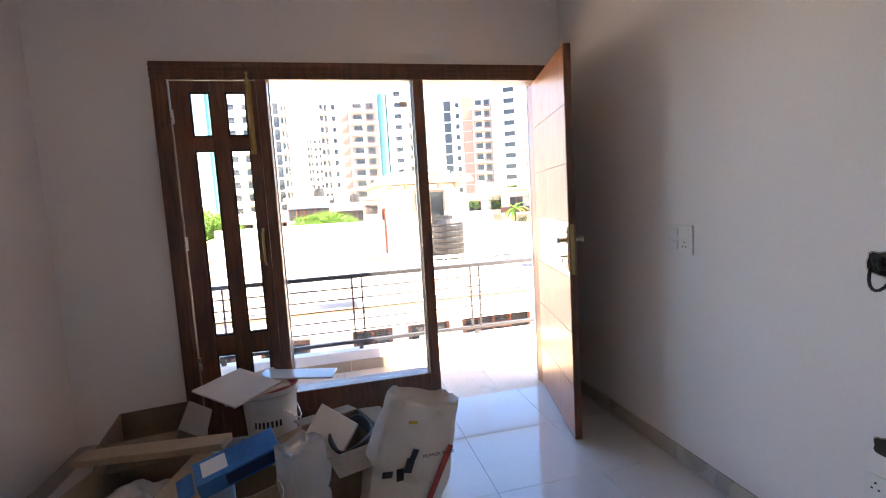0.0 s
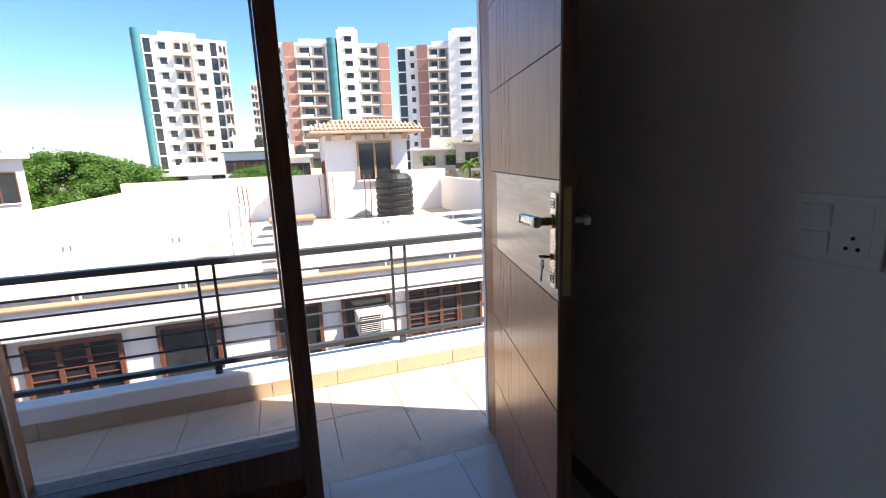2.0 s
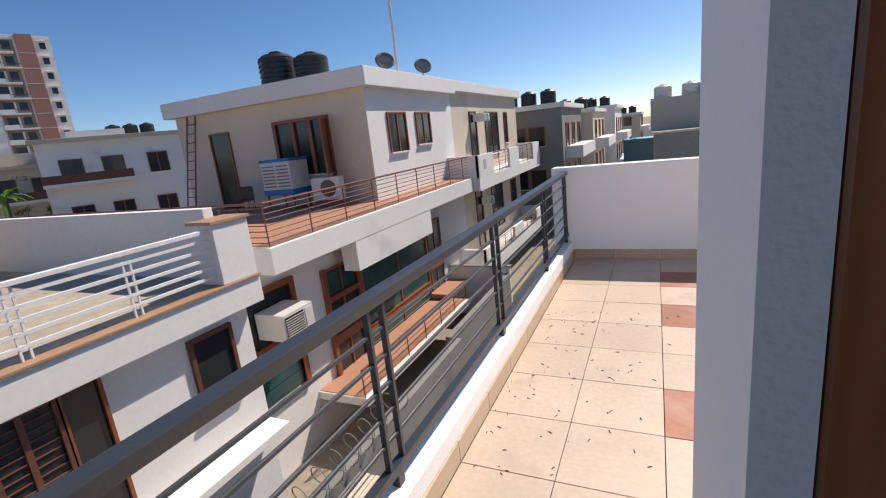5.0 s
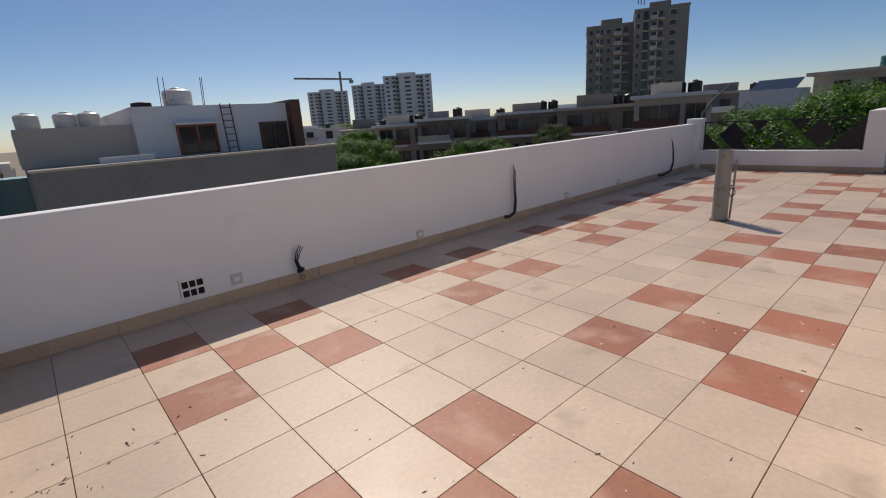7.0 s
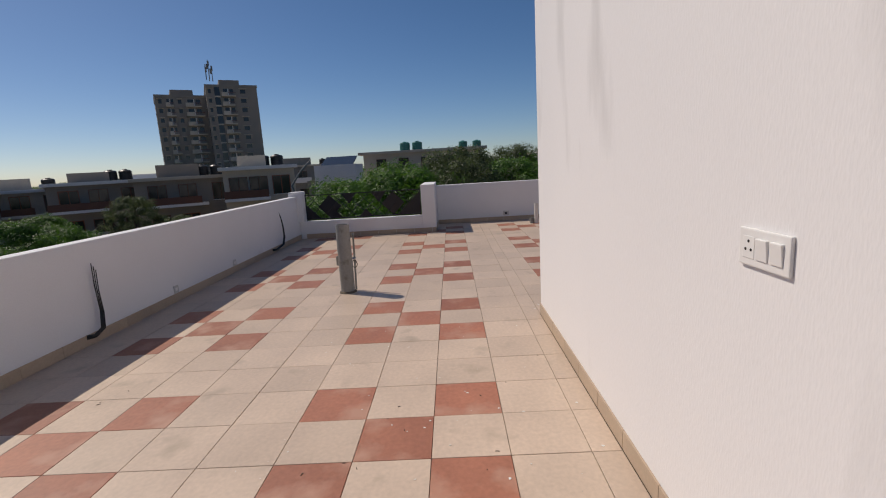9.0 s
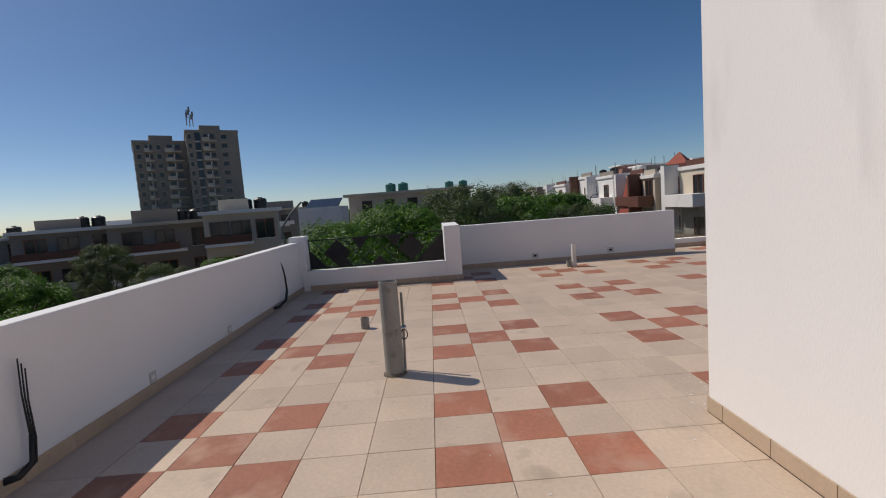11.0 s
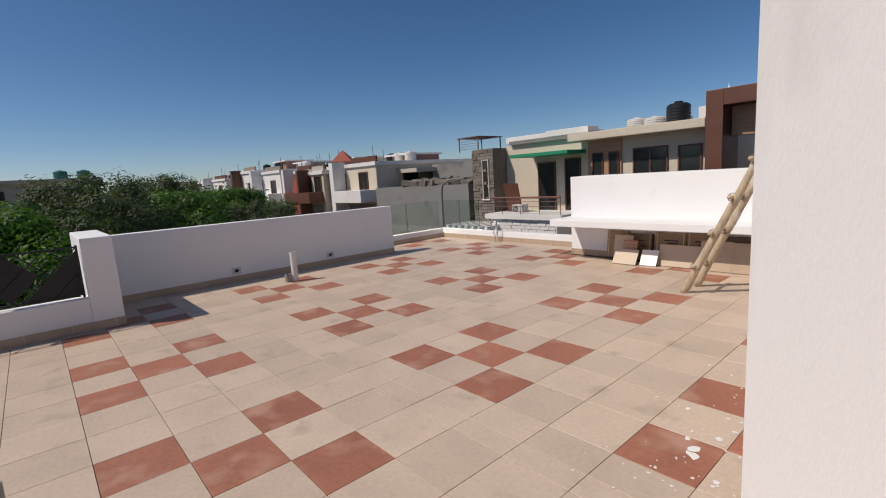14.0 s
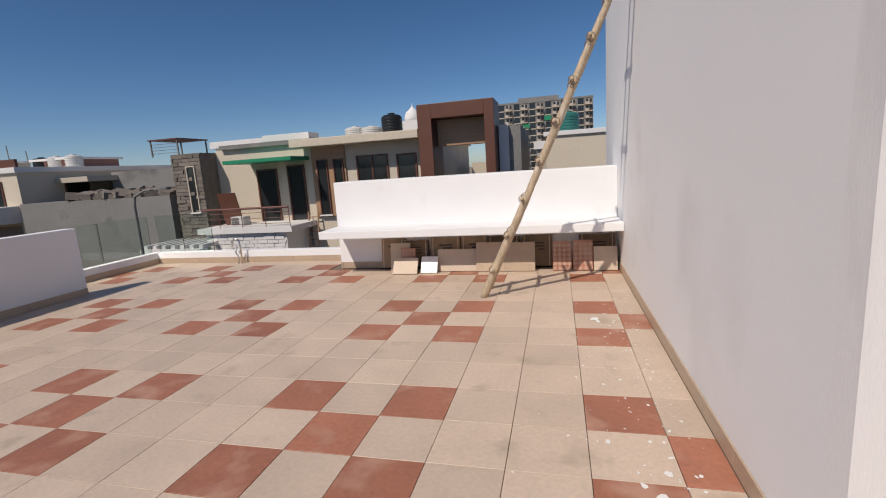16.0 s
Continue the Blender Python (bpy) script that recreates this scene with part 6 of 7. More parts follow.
for k in range(16):
    az = 20 + 3.4 * k
    mid_house(az, 125 + 18 * math.sin(k * 2.1), 13, 0.9 + 0.6 * math.sin(k * 1.3), ("beige", "grey", "white")[k % 3], 40 + k)


# long house beyond the trees
g = thing("long_house", "long beige house with a flat projecting roof beyond the trees", "house")
x0, y0 = polar(3.8, 2.7, 79, 62)
body(g, x0, x0 + 12, -3.0, 13, GROUND, 3.3, "beige", "beige", 0.6, 0.35)
for k in range(5):
    opening(g, "w", x0, -2 + 3 * k, -0.8 + 3 * k, 0.8, 2.6, frame="brown")
for yy in (7.5, 5.8):
    water_tank(x0 + 2, yy, 3.65, 0.7, 1.2, "gtank", "green plastic water tank on a roof")
for yy in (-0.5, -2.4):
    water_tank(x0 + 2, yy, 3.65, 0.6, 0.9, "gtank", "green plastic water tank on a roof")
sp = thing("solar_panels", "tilted solar panels on a white roof room", "solar panel", (x0 - 4, 14.8, 0))
part("roof_room", bx(-3, 2, -2, 3, GROUND, 2.2), H["white"], sp)
part("panel", bx(-2.4, 1.6, -1.5, 2.5, 0, 0.08, m=pose(0, 0, 2.7, 0, -18, 0)), H["dark"], sp)


# -- row along the street to the south-east
def se_house(x0, x1, z1, material, seed, yf=-18.5, trimm="white"):
    rnd = random.Random(seed)
    g = thing("row_house", "two-storey row house with balconies and roof tanks", "house", group="row along the street")
    body(g, x0, x1, yf - 12, yf, GROUND, z1, material, trimm, 0.15, 0.3)
    w = x1 - x0
    part("porch", bx(x0 + 0.2, x0 + w * 0.7, yf, yf + 1.6, GROUND + 3.2, GROUND + 3.5), H[trimm], g)
    for z in (GROUND + 0.8, GROUND + 4.0, GROUND + 7.2):
        if z + 1.8 > z1:
            continue
        part("balcony", bx(x0 + 0.3, x0 + w * 0.6, yf, yf + 1.4, z - 0.4, z + 0.55, bevel=0.02), H[rnd.choice((trimm, "beige", "brown", "white"))], g)
        for q in (0.25, 0.7):
            opening(g, "n", yf, x0 + w * q - 0.6, x0 + w * q + 0.6, z + 0.2, z + 1.9, frame="brown", panes=2)
        opening(g, "w", x0, yf - 4, yf - 2.6, z + 0.2, z + 1.8, frame="brown")
    # thin dark sheet on the wall paints the shade over the balcony
    part("recess", bx(x0 + 0.4, x0 + w * 0.58, yf + 0.001, yf + 0.02, GROUND + 3.7, min(z1, GROUND + 6.6)), H["dusk"], g, "balcony recess, its shade put into a dark panel")
    rw = rnd.uniform(0.3, 0.5) * w
    rx = x0 + rnd.uniform(0.1, 0.9) * (w - rw)
    rz = z1 + 0.3 + rnd.uniform(0.5, 1.1)
    part("roof_room", bx(rx, rx + rw, yf - 8, yf - 4.5, z1 + 0.3, rz), H[rnd.choice((material, "brick", "beige", "dusk"))], g)
    part("roof_room_slab", bx(rx - 0.25, rx + rw + 0.25, yf - 8.2, yf - 4.2, rz, rz + 0.14), H[trimm], g)
    opening(g, "n", yf - 4.5, rx + rw * 0.35, rx + rw * 0.65, z1 + 0.32, rz - 0.1, frame="brown", name="door")
    part("parapet_wall", bx(x0, x0 + w * 0.5, yf - 0.2, yf - 0.05, z1 + 0.3, z1 + 0.75), H[rnd.choice((material, "dusk", "brown"))], g)
    part("side_fin", bx(x0 + w * 0.62, x0 + w * 0.70, yf, yf + 1.2, GROUND, z1 + 0.5), H[rnd.choice(("brown", "stone", trimm))], g)
    for k in range(4):
        part("balcony_bar", bx(x0 + 0.3, x0 + w * 0.6, yf + 1.36, yf + 1.39, GROUND + 4.6 + 0.13 * k, GROUND + 4.64 + 0.13 * k), H["grey"], g)
    for k in range(2):
        px = x0 + rnd.uniform(0.1, 0.9) * w
        part("roof_pole", tube(bmesh.new(), [(px, yf - 2 - k, z1 + 0.3), (px + 0.05, yf - 2 - k, z1 + rnd.uniform(1.4, 2.4))], 0.03, 5), H["grey"], g)
    for k in range(rnd.randint(2, 4)):
        water_tank(x0 + 1.4 + 1.5 * k, yf - 3 - 2 * rnd.random(), z1 + 0.3, 0.5, 0.85, rnd.choice(("tank", "tank", "gtank", "wtank")))
    return g


for k, (x0, x1, z1, m, yf) in enumerate(((35.5, 43.0, 2.7, "cream", -18.0), (43.2, 47.5, 2.4, "beige", -17.5), (47.7, 53.5, 2.7, "cream", -18.5), (53.7, 62.0, 3.0, "white", -18.0), (62.2, 70.0, 3.4, "white", -18.5), (70.2, 80, 2.8, "white", -17.5), (80.2, 92, 2.8, "grey", -18.5), (92.2, 108, 2.6, "white", -18.0), (108.2, 130, 2.4, "cream", -17.0))):
    se_house(x0, x1, z1, m, 70 + k, yf)
rt = thing("red_gable", "steep red tiled porch roof between row houses", "roof")
b = bmesh.new()
vs = [b.verts.new(p) for p in ((46, -17.3, -1.2), (51, -17.3, -1.2), (48.5, -17.3, 2.6), (46, -19.5, -1.2), (51, -19.5, -1.2), (48.5, -19.5, 2.6))]
for f in ((0, 1, 2), (5, 4, 3), (0, 2, 5, 3), (1, 4, 5, 2), (0, 3, 4, 1)):
    b.faces.new([vs[q] for q in f])
part("gable", b, H["redroof"], rt)
part("wall", bx(46.2, 50.8, -19.3, -17.6, GROUND, -1.2), H["white"], rt)
pv = thing("roof_turret", "small brick turret with a red pyramid roof", "roof room", (44.6, -20.5, 2.7))
part("wall", bx(-0.75, 0.75, -0.75, 0.75, 0, 0.8), H["brick"], pv)
part("roof", lathe(bmesh.new(), [(1.35, 0.8), (0.0, 1.9)], sides=4), H["redroof"], pv)
# grey walls and the roof yard behind them
g = thing("grey_house", "long grey cement boundary wall with rubble on top", "house")
part("wall", bx(25.0, 35.0, -30, -17.5, GROUND, 0.95), H["grey"], g)
part("upper_wall", bx(28.2, 33.5, -32, -22.0, 0.95, 2.5), H["grey"], g)
part("slab", bx(33.0, 36.0, -32, -20, 2.0, 2.3), H["beige"], g)
rb = tagged(part("roof_rubble", bmesh.new(), H["stone"]), "heaped rubble and scrap along a roof edge", "rubble", kind="stuff")
b = bmesh.new()
rnd = random.Random(11)
for _ in range(70):
    s = rnd.uniform(0.12, 0.4)
    box(b, -s, s, -s, s, -s * 0.5, s * 0.5, m=pose(rnd.uniform(25.3, 31.5), rnd.uniform(-18.6, -17.8), 0.95 + s * 0.5, rnd.uniform(-20, 20), rnd.uniform(-20, 20), rnd.uniform(0, 180)))
b.to_mesh(rb.data)
b.free()
g = thing("white_house", "white house with dark openings behind the grey wall", "house")
body(g, 25.5, 32, -40, -30, GROUND, 4.0, "white", "white", 0.3, 0.5)
for k in range(3):
    opening(g, "n", -30, 26.4 + 1.8 * k, 27.4 + 1.8 * k, 1.6, 3.2, frame="white")
# stone-clad house
def stone_house():
    h = thing("stone_house", "cream house with a stone-clad corner, balcony and green awning", "house")
    part("wall", bx(17.9, 23.3, -30, -18.6, GROUND, 3.25), H["cream"], h)
    part("roof_slab", bx(17.8, 22.9, -30, -18.4, 3.25, 3.45), H["grey"], h)
    sc = part("stone_corner", bx(23.3, 25.0, -30, -17.5, GROUND, 3.15), H["stone"], h)
    rnd = random.Random(3)
    z = -1.2
    while z < 3.1:
        x = 23.32
        while x < 24.95:
            w = rnd.uniform(0.3, 0.7)
            part("stone", bx(x, min(x + w, 24.98) - 0.02, -17.5, -17.5 + rnd.uniform(0.03, 0.09), z, z + 0.16), H["stone"], sc)
            x += w
        z += 0.18
    opening(h, "n", -17.45, 23.7, 24.1, 0.3, 2.5, frame="cream")
    part("balcony_slab", bx(17.9, 22.78, -18.59, -16.0, -0.65, -0.40), H["white"], h)
    lo = part("brick_front", bx(18.3, 22.5, -18.59, -16.2, GROUND, -0.66), H["white"], h, "white painted split-face brick")
    z = -4.2
    while z < -0.75:
        x = 18.3 + rnd.uniform(0, 0.3)
        while x < 22.3:
            w = rnd.uniform(0.35, 0.6)
            part("brick", bx(x, min(x + w, 22.5) - 0.03, -16.2, -16.2 + rnd.uniform(0.02, 0.06), z, z + 0.14), H["white"], lo)
            x += w
        z += 0.17
    opening(h, "n", -16.1, 19.2, 20.9, -3.4, -1.6, frame="grey")
    part("column", bx(21.3, 21.6, -16.14, -15.9, -4.2, -1.5), H["cream"], h)
    opening(h, "n", -18.6, 18.5, 19.3, -0.4, 2.2, name="door", frame="brown")
    opening(h, "n", -18.6, 20.0, 21.0, -0.4, 2.1, name="door", frame="brown")
    part("awning", bx(17.9, 21.4, -18.6, -16.6, 2.45, 2.62, bevel=0.02), H["green"], h, "green fabric awning")
    part("roof_lip", bx(17.9, 20.4, -19.4, -18.4, 3.45, 3.75, bevel=0.02), H["white"], h)
    r = thing("balcony_railing", "dark iron railing with bars on the balcony of a cream house", "railing")
    rail_run(r, (18.0, -16.1), (22.4, -16.1), -0.40, 0.45, 3, "rust", top=0.05)
    p = thing("pergola", "white slatted pergola over a porch", "pergola")
    for k in range(7):
        part("slat", bx(21.9 + 0.5 * k, 22.1 + 0.5 * k, -17.4, -15.2, -1.15, -0.98), H["white"], p)
    for yy in (-15.3, -17.2):
        part("beam", bx(21.7, 25.3, yy, yy + 0.15, -1.32, -1.15), H["white"], p)
    for xx in (21.8, 25.0):
        part("post", bx(xx, xx + 0.2, -15.3, -15.1, GROUND, -1.32), H["white"], p)
    c = thing("roof_cage", "open steel frame with a flat cover on a roof", "roof frame", (25.75, -19.0, 3.15))
    for xx in (-1, 1):
        for yy in (-1, 1):
            part("post", bx(xx * 0.8 - 0.03, xx * 0.8 + 0.03, yy - 0.03, yy + 0.03, 0, 0.8), H["grey"], c)
    part("cover", bx(-0.9, 0.9, -1.1, 1.1, 0.8, 0.85), H["rust"], c)
    for k in range(4):
        part("side_bar", bx(-0.8, 0.8, 1.0, 1.03, 0.14 + 0.15 * k, 0.165 + 0.15 * k), H["grey"], c)
    dr = thing("leaning_door", "old brown door leaning on a balcony wall", "door", pose(22.0, -17.7, -0.40, -14, 0, 0))
    part("panel", bx(-0.5, 0.5, 0, 0.06, 0, 1.6), H["brown"], dr)
    ac_unit(21.3, -17.2, -0.40, 180, "white air cooler box on a balcony")


before = set(scene.objects)
stone_house()
for ob in [o for o in scene.objects if o not in before and o.parent is None]:
    ob.location.x -= 0.45
    ob.location.z -= 0.25


def arch_house():
    h = thing("arch_house", "cream house with wood panels and a tall brown portal frame", "house")
    Y = -18.2
    part("wall", bx(12.0, 17.7, -30, Y, GROUND, 2.75), H["cream"], h)
    part("roof_slab", bx(11.8, 17.9, -30, Y + 0.9, 2.75, 3.1, bevel=0.03), H["cream"], h)
    part("wood_panel", bx(15.6, 17.3, Y, Y + 0.08, -0.5, 2.75), H["tan"], h, "tan wood cladding")
    opening(h, "n", Y + 0.08, 16.55, 17.0, -0.4, 2.1, frame="brown")
    opening(h, "n", Y + 0.08, 15.75, 16.15, 0.2, 2.1, frame="brown")
    opening(h, "n", Y, 13.6, 15.0, 0.6, 2.15, frame="brown", panes=2)
    opening(h, "n", Y, 12.25, 13.05, 0.4, 2.1, frame="brown")
    p = part("portal", bx(11.15, 11.75, -19.0, -17.2, GROUND, 4.05, bevel=0.02), H["brown"], h, "brown clad portal frame")
    part("portal_leg", bx(8.55, 8.95, -19.0, -17.2, GROUND, 4.05, bevel=0.02), H["brown"], h)
    part("portal_head", bx(8.95, 11.15, -19.0, -17.2, 3.45, 4.05, bevel=0.02), H["brown"], h)
    part("portal_panel", bx(9.0, 11.1, -18.6, -18.0, 2.35, 3.44), H["tan"], h, "tan wood panel in the portal")
    part("grey_wall", bx(7.6, 8.5, -24, -18.4, GROUND, 3.0), H["grey"], h)
    part("white_edge", bx(8.1, 8.5, -18.39, -18.2, GROUND, 3.05), H["white"], h)
    part("low_room", bx(8.95, 11.1, -30, -26, GROUND, 1.6), H["cream"], h)
    for xx, zz, m in ((16.2, 0.5, "wtank"), (15.3, 0.45, "wtank"), (14.2, 0.35, "wtank")):
        water_tank(xx, -21, 3.1, 0.55, zz + 0.2, m, "white plastic water tank on a roof")
    water_tank(13.7, -19.6, 3.1, 0.5, 1.0)
    l = thing("wooden_ladder", "brown wooden ladder on a lower roof", "ladder", pose(17.45, -17.6, -3.2, 8, 0, 0))
    for xx in (-0.25, 0.25):
        part("stile", tube(bmesh.new(), [(xx, 0, 0), (xx, 0, 3.0)], 0.035, 6), H["tan"], l)
    for k in range(8):
        part("rung", tube(bmesh.new(), [(-0.25, 0, 0.25 + 0.36 * k), (0.25, 0, 0.25 + 0.36 * k)], 0.022, 6), H["tan"], l)
    g = thing("beige_house", "low beige house with roof plants behind the portal", "house")
    body(g, -2, 7.4, -44, -30, GROUND, 2.2, "beige", "white", 0.2, 0.5)
    for k in range(3):
        opening(g, "n", -30, 4.6 - 2 * k, 5.6 - 2 * k, 0.4, 1.9, frame="brown")
    g = thing("cream_house", "cream house with a green tank beside the ladder", "house")
    body(g, 3.0, 6.6, -26, -20, GROUND, 2.5, "cream", "white", 0.1, 0.2)
    water_tank(5.6, -21, 2.7, 0.5, 0.9, "gtank", "green plastic water tank on a roof")


arch_house()
# street lamps
for x, y in ((22.6, -13.2), (44, -12), (60, -12)):
    s = thing("street_lamp", "thin dark street lamp with a curved arm", "street lamp", (x, y, GROUND), "street lamps")
    part("pole", tube(bmesh.new(), [(0, 0, 0), (0, 0, 7.6), (-0.1, 0, 8.0), (-0.6, 0, 8.2), (-1.2, 0, 8.25)], 0.07, 8, r_end=0.04), H["grey"], s, smooth=True)
    part("lamp_head", bx(-1.8, -1.15, -0.12, 0.12, 8.19, 8.29, bevel=0.03), H["grey"], s)
s = thing("street_lamp", "grey street lamp with a rising arm beside the corner pier", "street lamp", (22.5, 8.6, GROUND), "street lamps")
part("pole", tube(bmesh.new(), [(0, 0, 0), (0, 0, 7.4), (-0.05, 0.1, 7.8), (0.1, -0.3, 8.4), (0.2, -0.8, 8.9)], 0.06, 8, r_end=0.04), H["grey"], s, smooth=True)
structure("street", bx(-300, 300, -15.5, -8.5, GROUND + 0.001, GROUND + 0.025), H["road"], "asphalt street in front of the row houses", "road")


# -- trees
def tree_mesh(seed, leafm, r=2.6, h=8.0, clumps=70, per=60, size=0.20):
    rnd = random.Random(seed)
    t = thing("tree", "leafy green street tree with a dense uneven crown", "tree", (0, 0, GROUND), "street trees")
    bm = bmesh.new()
    tube(bm, [(0, 0, 0), (0.08, 0.05, h * 0.2), (-0.05, 0.1, h * 0.45), (0.05, 0, h * 0.7)], 0.22, 9, r_end=0.10)
    limbs = []
    for k in range(9):
        a, q = rnd.uniform(0, 6.28), rnd.uniform(0.3, 0.66)
        end = Vector((math.cos(a) * r * rnd.uniform(0.5, 0.85), math.sin(a) * r * rnd.uniform(0.5, 0.85), h * rnd.uniform(0.6, 0.9)))
        tube(bm, [(0, 0, h * q), end * 0.5 + Vector((0, 0, h * q * 0.45)), end], 0.08, 6, r_end=0.02)
        limbs.append(end)
    part("trunk", bm, H["bark"], t)
    v, f = [], []
    for k in range(clumps):
        if k < len(limbs):
            c = limbs[k]
        else:
            a, b = rnd.uniform(0, 6.28), math.asin(rnd.uniform(-0.75, 1))
            rr = r * rnd.uniform(0.55, 1.0) * (1 + 0.22 * math.sin(3 * a + seed))
            c = Vector((math.cos(a) * math.cos(b) * rr, math.sin(a) * math.cos(b) * rr, h * 0.68 + math.sin(b) * h * 0.30))
        cr = rnd.uniform(0.35, 0.75) * r * 0.33
        for _ in range(per):
            d = Vector((rnd.gauss(0, 1), rnd.gauss(0, 1), rnd.gauss(0, 0.8)))
            p = c + d.normalized() * cr * rnd.uniform(0.3, 1.0) ** 0.6
            n = (d.normalized() + Vector((rnd.uniform(-.6, .6), rnd.uniform(-.6, .6), rnd.uniform(0, .9)))).normalized()
            u = n.orthogonal().normalized()
            w = n.cross(u)
            ang = rnd.uniform(0, 6.28)
            u, w = u * math.cos(ang) + w * math.sin(ang), w * math.cos(ang) - u * math.sin(ang)
            s = size * rnd.uniform(0.6, 1.3)
            n0 = len(v)
            v.extend([p - u * s, p - w * s * 0.42 + n * s * 0.12, p + u * s, p + w * s * 0.42 + n * s * 0.12])
            f.append((n0, n0 + 1, n0 + 2, n0 + 3))
    me = bpy.data.meshes.new("crown")
    me.from_pydata([tuple(q) for q in v], [], f)
    me.materials.append(H[leafm])
    c = new("crown", me)
    c.parent = t
    return t


def plant_trees():
    kinds = [tree_mesh(1, "leaf", clumps=135, per=330, size=0.068), tree_mesh(2, "leaf", 2.9, 7.6, 135, 330, 0.070), tree_mesh(3, "leaf_d", 2.3, 8.6, 120, 260, 0.058)]
    spots_ = [(18.5, 9.0, 0.74), (18.2, 5.8, 0.97), (19.8, 3.2, 1.02), (22.5, 1.0, 1.06), (22.0, 6.6, 0.98), (25.5, 4.0, 1.1), (25.0, -2.0, 1.05), (29, 0.5, 1.1), (29.5, -5.2, 1.05), (34, -3, 1.1), (38, -7.0, 1.05), (45, -6.0, 1.05), (52, -8.0, 1.05), (62, -7.5, 1.1),
              (30, 8, 0.95), (21.5, 12.0, 0.74), (14.5, 16.5, 0.72), (18.5, 19.5, 0.78), (22.5, 23, 0.85), (27, 24, 0.8), (33, 30, 0.8), (38, 27, 0.85), (20, 32, 0.98), (17.5, 28.5, 0.95), (15.5, 26, 0.82), (10.5, 27.5, 0.95), (33, 16, 0.74), (30, 18.5, 0.72), (13.2, 13.2, 0.62)]
    for k, (x, y, s) in enumerate(spots_):
        m = Matrix.LocRotScale((x, y, GROUND), Euler((0, 0, k * 1.9)), (s * 1.12, s * 1.12, s))
        src = kinds[2 if k % 6 == 3 else k % 2]
        copy_thing(src, m)
    for k, (az, d, s) in enumerate(((-110.0, 40, 1.20), (-107.3, 42, 1.22), (-103.6, 60, 1.0), (-68, 62, 1.3), (-66.5, 60, 1.25), (-91.5, 45, 1.05), (-58, 62, 1.35))):
        x, y = polar(2.9, -0.8, az, d)
        copy_thing(kinds[k % 2], Matrix.LocRotScale((x, y, GROUND), Euler((0, 0, k)), (s * 1.5, s * 1.5, s)))
    for k in range(46):
        az, d = 15 + 115 * k / 46, 190 + 60 * math.sin(k * 1.7)
        x, y = polar(3, 0, az, d)
        copy_thing(kinds[k % 2], Matrix.LocRotScale((x, y, GROUND), Euler((0, 0, k)), (3.2, 3.2, 1.15)))
    for q, src in enumerate(kinds):
        x, y, s = ((19.5, 14.5, 0.7), (24.5, 9.5, 0.82), (23.8, -4.5, 0.92))[q]
        src.matrix_basis = Matrix.LocRotScale((x, y, GROUND), Euler((0, 0, q)), (s * 1.12, s * 1.12, s))


plant_trees()
# backs of houses beyond the western roof
for k, (az, d, w, z1, m) in enumerate(((-117.0, 34, 5.6, 2.2, "white"), (-93.0, 48, 4.2, 2.6, "white"), (-88.6, 52, 4.0, 1.9, "white"), (-82.5, 60, 10, 2.6, "grey"), (-69.5, 58, 10, 2.2, "cream"), (-64.5, 55, 9, 2.6, "cream"), (-59, 50, 10, 4.2, "white"), (-96, 60, 14, 0.4, "white"))):
    mid_house(az, d, w, z1, m, 100 + k, 2.9, -0.8)
pm = thing("palm", "small green palm on a neighbouring roof terrace", "palm", (*polar(2.9, -0.8, -67.5, 40), -0.9))
part("stem", tube(bmesh.new(), [(0, 0, 0), (0.05, 0, 1.6)], 0.10, 8, r_end=0.06), H["bark"], pm)
for k in range(13):
    a, e = k * 2.4, 0.5 + 0.5 * math.sin(k)
    b = bmesh.new()
    pts = [Vector((math.cos(a) * q * 1.3, math.sin(a) * q * 1.3, 1.6 + e * 1.5 * q - 1.1 * q * q)) for q in (0, 0.35, 0.7, 1.0)]
    side = Vector((-math.sin(a), math.cos(a), 0))
    rows = [(b.verts.new(p - side * wd), b.verts.new(p + side * wd + Vector((0, 0, 0.03)))) for p, wd in zip(pts, (0.03, 0.14, 0.12, 0.01))]
    for r0, r1 in zip(rows, rows[1:]):
        b.faces.new((r0[0], r0[1], r1[1], r1[0]))
    part("frond", b, H["leaf"], pm)

# ---- tiles of the terrace and the room, last ----
def is_red(i, j):
    a, b = (i - 3 + 2) % 5 - 2, (j - 4 + 2) % 5 - 2
    return (a, b) == (0, 0) or (abs(a) == 1 and abs(b) == 1)


def slab_tile(name, x0, x1, y0, y1, z0, z1, material, cut=0.0015):
    """A tile with chamfered upper edges."""
    lo = [(x0, y0), (x1, y0), (x1, y1), (x0, y1)]
    hi = [(x0 + cut, y0 + cut), (x1 - cut, y0 + cut), (x1 - cut, y1 - cut), (x0 + cut, y1 - cut)]
    v = [(*p, z0) for p in lo] + [(*p, z1 - cut) for p in lo] + [(*p, z1) for p in hi]
    f = [(8, 9, 10, 11)] + [(a + k, a + (k + 1) % 4, b + (k + 1) % 4, b + k) for a, b in ((0, 4), (4, 8)) for k in range(4)]
    return v, f


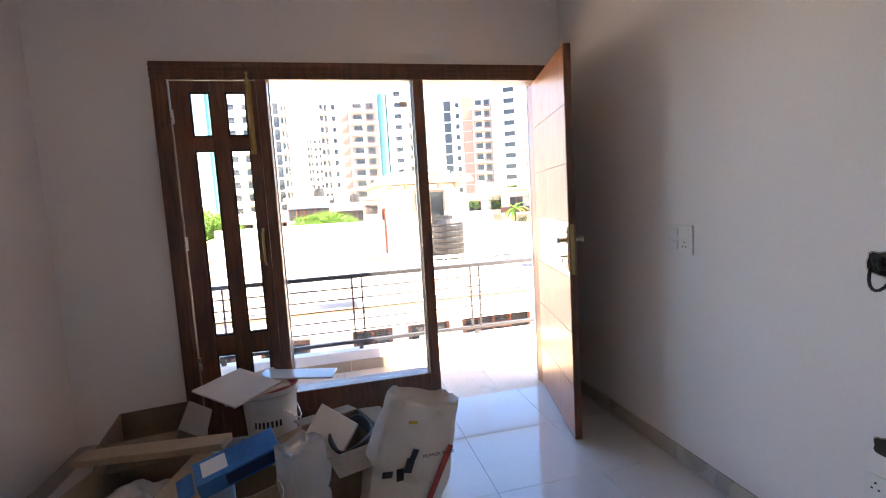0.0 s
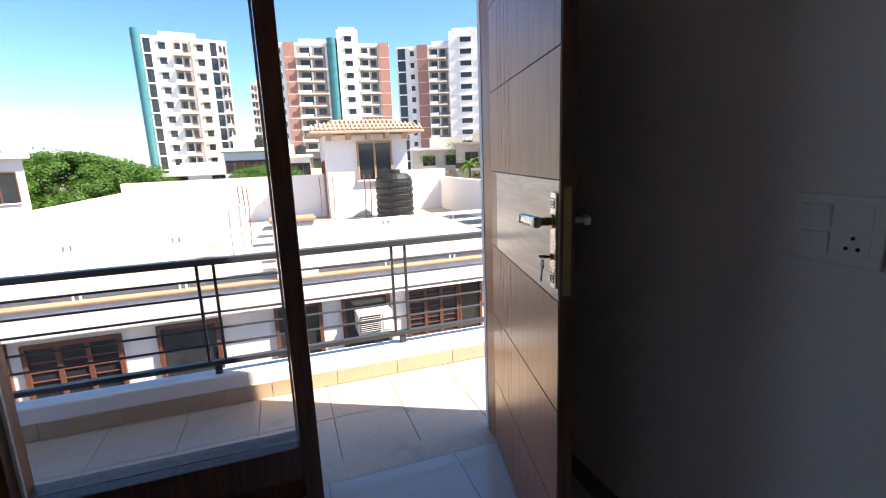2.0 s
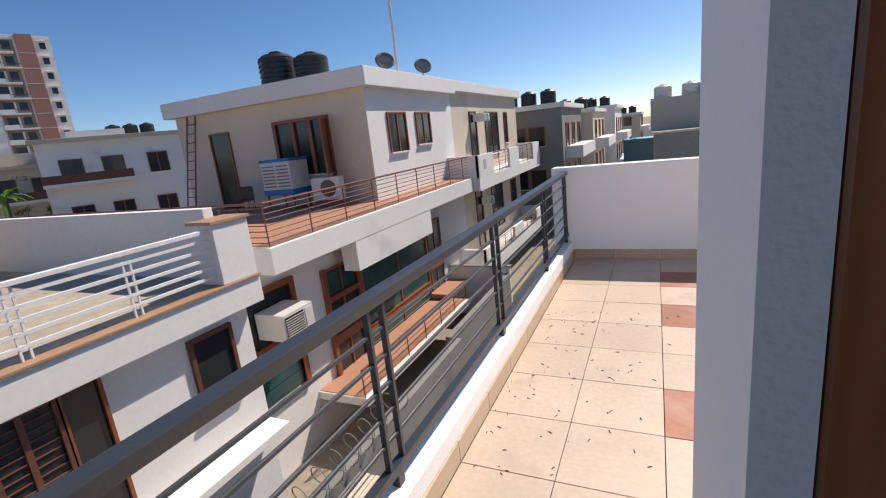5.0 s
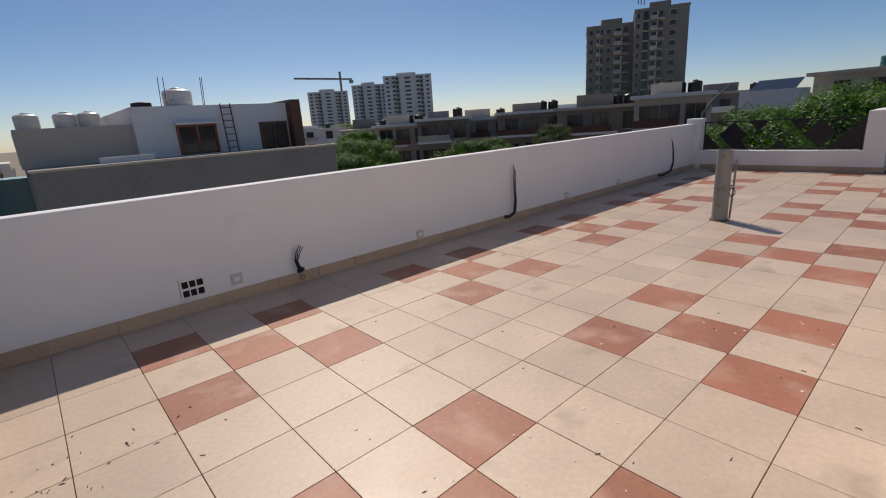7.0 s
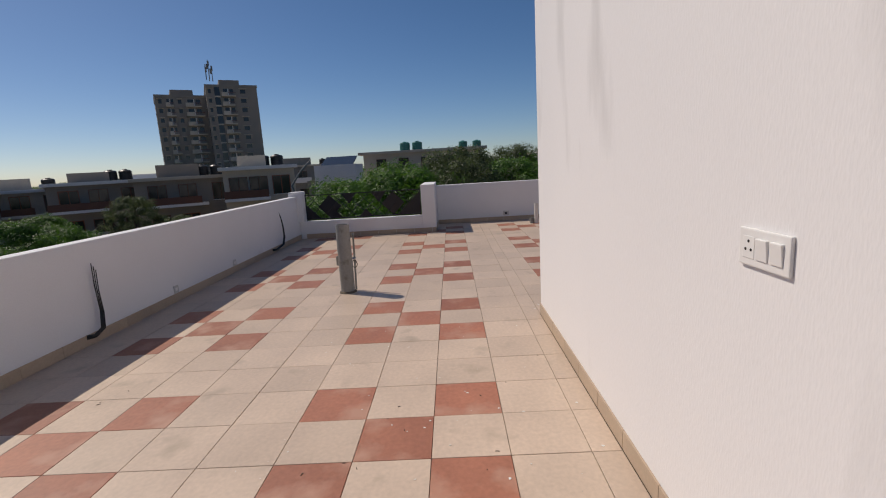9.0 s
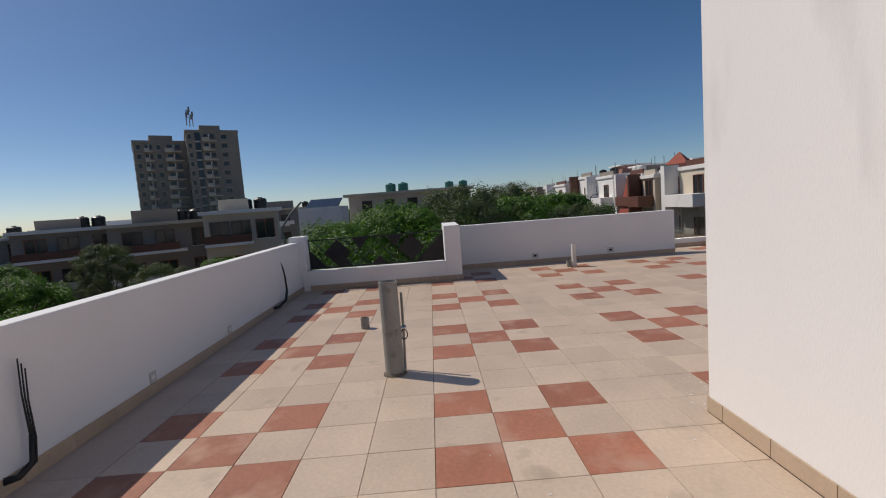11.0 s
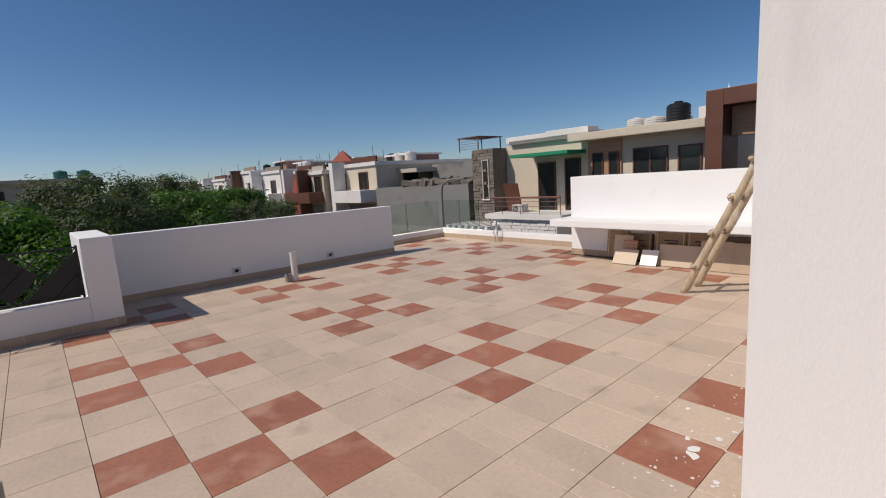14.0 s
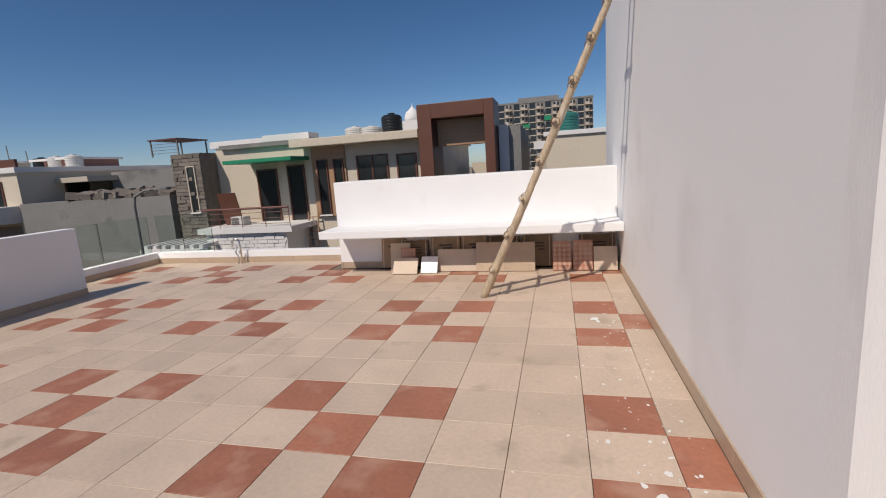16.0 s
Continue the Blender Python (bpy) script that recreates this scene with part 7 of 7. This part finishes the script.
def terrace_tiles():
    G = 0.0017
    floor_ob = thing("floor", "cream terrace tiles with terracotta crosses, lightly soiled", "floor", kind="structure")
    shared, rest = {}, {"cream": ([], []), "red": ([], [])}
    regions = [(0.0, BX0 - 0.012, -6.0, 0.33, -0.07), (0.0, BX0 - 0.012, 0.33, BY1 + 0.012, -0.07), (0.0, XE, BY1 + 0.012, YW, 0.0), (BX1 + 0.012, XE, YS, BY1 + 0.012, 0.0),
               (XE, XE2, YS, YJ, 0.0), (XE2, XS, YS, -3.0, 0.0)]
    count = 0
    for x0, x1, y0, y1, off in regions:
        for i in range(math.floor(x0 / T + 1e-6), math.ceil(x1 / T - 1e-6)):
            for j in range(math.floor((y0 - off) / T + 1e-6), math.ceil((y1 - off) / T - 1e-6)):
                a, b = max(i * T, x0) + G, min((i + 1) * T, x1) - G
                c, d = max(j * T + off, y0) + G, min((j + 1) * T + off, y1) - G
                if b - a < 0.012 or d - c < 0.012:
                    continue
                if BX1 < (a + b) / 2 < 9.42 and (c + d) / 2 < -4.5:
                    continue
                kind = "red" if is_red(i, j) and off == 0 else "cream"
                dz = 0.0016 * noise.noise(Vector((i * 1.7, j * 2.3, 0)))
                near = count < 300 and -0.1 < a < 8.4 and ((c > -1.3 and a > 0.9) or (c > -0.6))
                full = b - a > T - 2.2 * G and d - c > T - 2.2 * G
                if near:
                    count += 1
                    key = (kind, round(b - a, 4), round(d - c, 4))
                    if key not in shared:
                        v, f = slab_tile("tile", -(b - a) / 2, (b - a) / 2, -(d - c) / 2, (d - c) / 2, -0.01, 0, None)
                        me = bpy.data.meshes.new("tile")
                        me.from_pydata(v, [], f)
                        me.materials.append(M[kind])
                        shared[key] = me
                    ob = new("tile", shared[key])
                    ob.location = ((a + b) / 2, (c + d) / 2, dz)
                    ob.parent = floor_ob
                else:
                    v, f = slab_tile("tile", a, b, c, d, -0.01 + dz, dz, None)
                    vs, fs = rest[kind]
                    n0 = len(vs)
                    vs += v
                    fs += [tuple(n0 + q for q in p) for p in f]
    for kind, (v, f) in rest.items():
        me = bpy.data.meshes.new("tiles_beyond")
        me.from_pydata(v, [], f)
        me.materials.append(M[kind + "_i"])
        ob = new("tiles_beyond", me)
        ob.parent = floor_ob
        ob["kind"] = "stuff"


terrace_tiles()


def room_tiles():
    ob0 = thing("room_floor", "polished pale vitrified tiles, slightly dusty", "floor", kind="structure")
    s, G, y = 0.60, 0.001, RY0
    me_of = {}
    for i in range(8):
        for j in range(6):
            a, b = 0.96 + i * s + G, min(0.96 + (i + 1) * s, RX1) - G
            c, d = RY0 + j * s + G, min(RY0 + (j + 1) * s, RY1) - G
            if i == 0:
                a = 0.96
            if b - a < 0.02 or d - c < 0.02:
                continue
            key = (round(b - a, 4), round(d - c, 4))
            if key not in me_of:
                v, f = slab_tile("room_tile", -(b - a) / 2, (b - a) / 2, -(d - c) / 2, (d - c) / 2, -0.009, 0, None, 0.0008)
                me = bpy.data.meshes.new("room_tile")
                me.from_pydata(v, [], f)
                me.materials.append(M["floor_in"])
                me_of[key] = me
            ob = new("room_tile", me_of[key])
            ob.location = ((a + b) / 2, (c + d) / 2, 0.004)
            ob.parent = ob0


room_tiles()


def skirting():
    ob0 = thing("baseboard", "row of cream tiles along the wall foot", "baseboard", kind="structure")
    meshes = {}

    def run(p, q, nx, ny, h=0.10, t=0.011, step=T, material="skirt"):
        length = math.hypot(q[0] - p[0], q[1] - p[1])
        ux, uy = (q[0] - p[0]) / length, (q[1] - p[1]) / length
        k = 0.0
        while k < length - 0.01:
            e = min(k + step, length)
            L = e - k - 0.004
            key = (round(L, 3), h, material)
            if key not in meshes:
                meshes[key] = mesh_of("skirting_tile", bx(-L / 2, L / 2, 0, t, 0.001, h, bevel=0.0015), M[material])
            ob = new("skirting_tile", meshes[key])
            mid = (k + e) / 2
            ang = math.degrees(math.atan2(uy, ux))
            flip = 1 if (-uy * nx + ux * ny) > 0 else -1
            if flip < 0:
                ang += 180
            ob.matrix_world = pose(p[0] + ux * mid, p[1] + uy * mid, 0, 0, 0, ang)
            ob.parent = ob0
            k = e
    run((-0.0115, -6.0), (-0.0115, YW), 1, 0)
    run((0.0, YW), (XE, YW), 0, -1)
    run((XE - 0.001, YW - 0.13), (XE - 0.001, YJ), -1, 0)
    run((XE2, YJ - 0.02), (XE2, -3.0), -1, 0)
    run((XE, YJ), (XE2, YJ), 0, -1)
    run((XS, -3.0), (XS, YS), -1, 0)
    run((9.42, YS), (XS, YS), 0, 1)
    run((BX1 + 0.02, -4.5), (9.42, -4.5), 0, 1)
    run((BX0, BY1), (BX1 + 0.01, BY1), 0, 1)
    run((BX1, BY1), (BX1, -4.4), 1, 0)
    run((BX0, DOOR_Y1 + 0.1), (BX0, BY1), -1, 0)
    run((BX0, -6.0), (BX0, FR_Y0), -1, 0)
    run((RX0 + 0.004, RY1 - 0.004), (RX1, RY1 - 0.004), 0, -1, step=0.6, material="skirt_in")
    run((RX0, RY0), (RX0, FR_Y0), 1, 0, step=0.6, material="skirt_in")
    run((RX0, RY0), (RX1, RY0), 0, 1, step=0.6, material="skirt_in")


skirting()
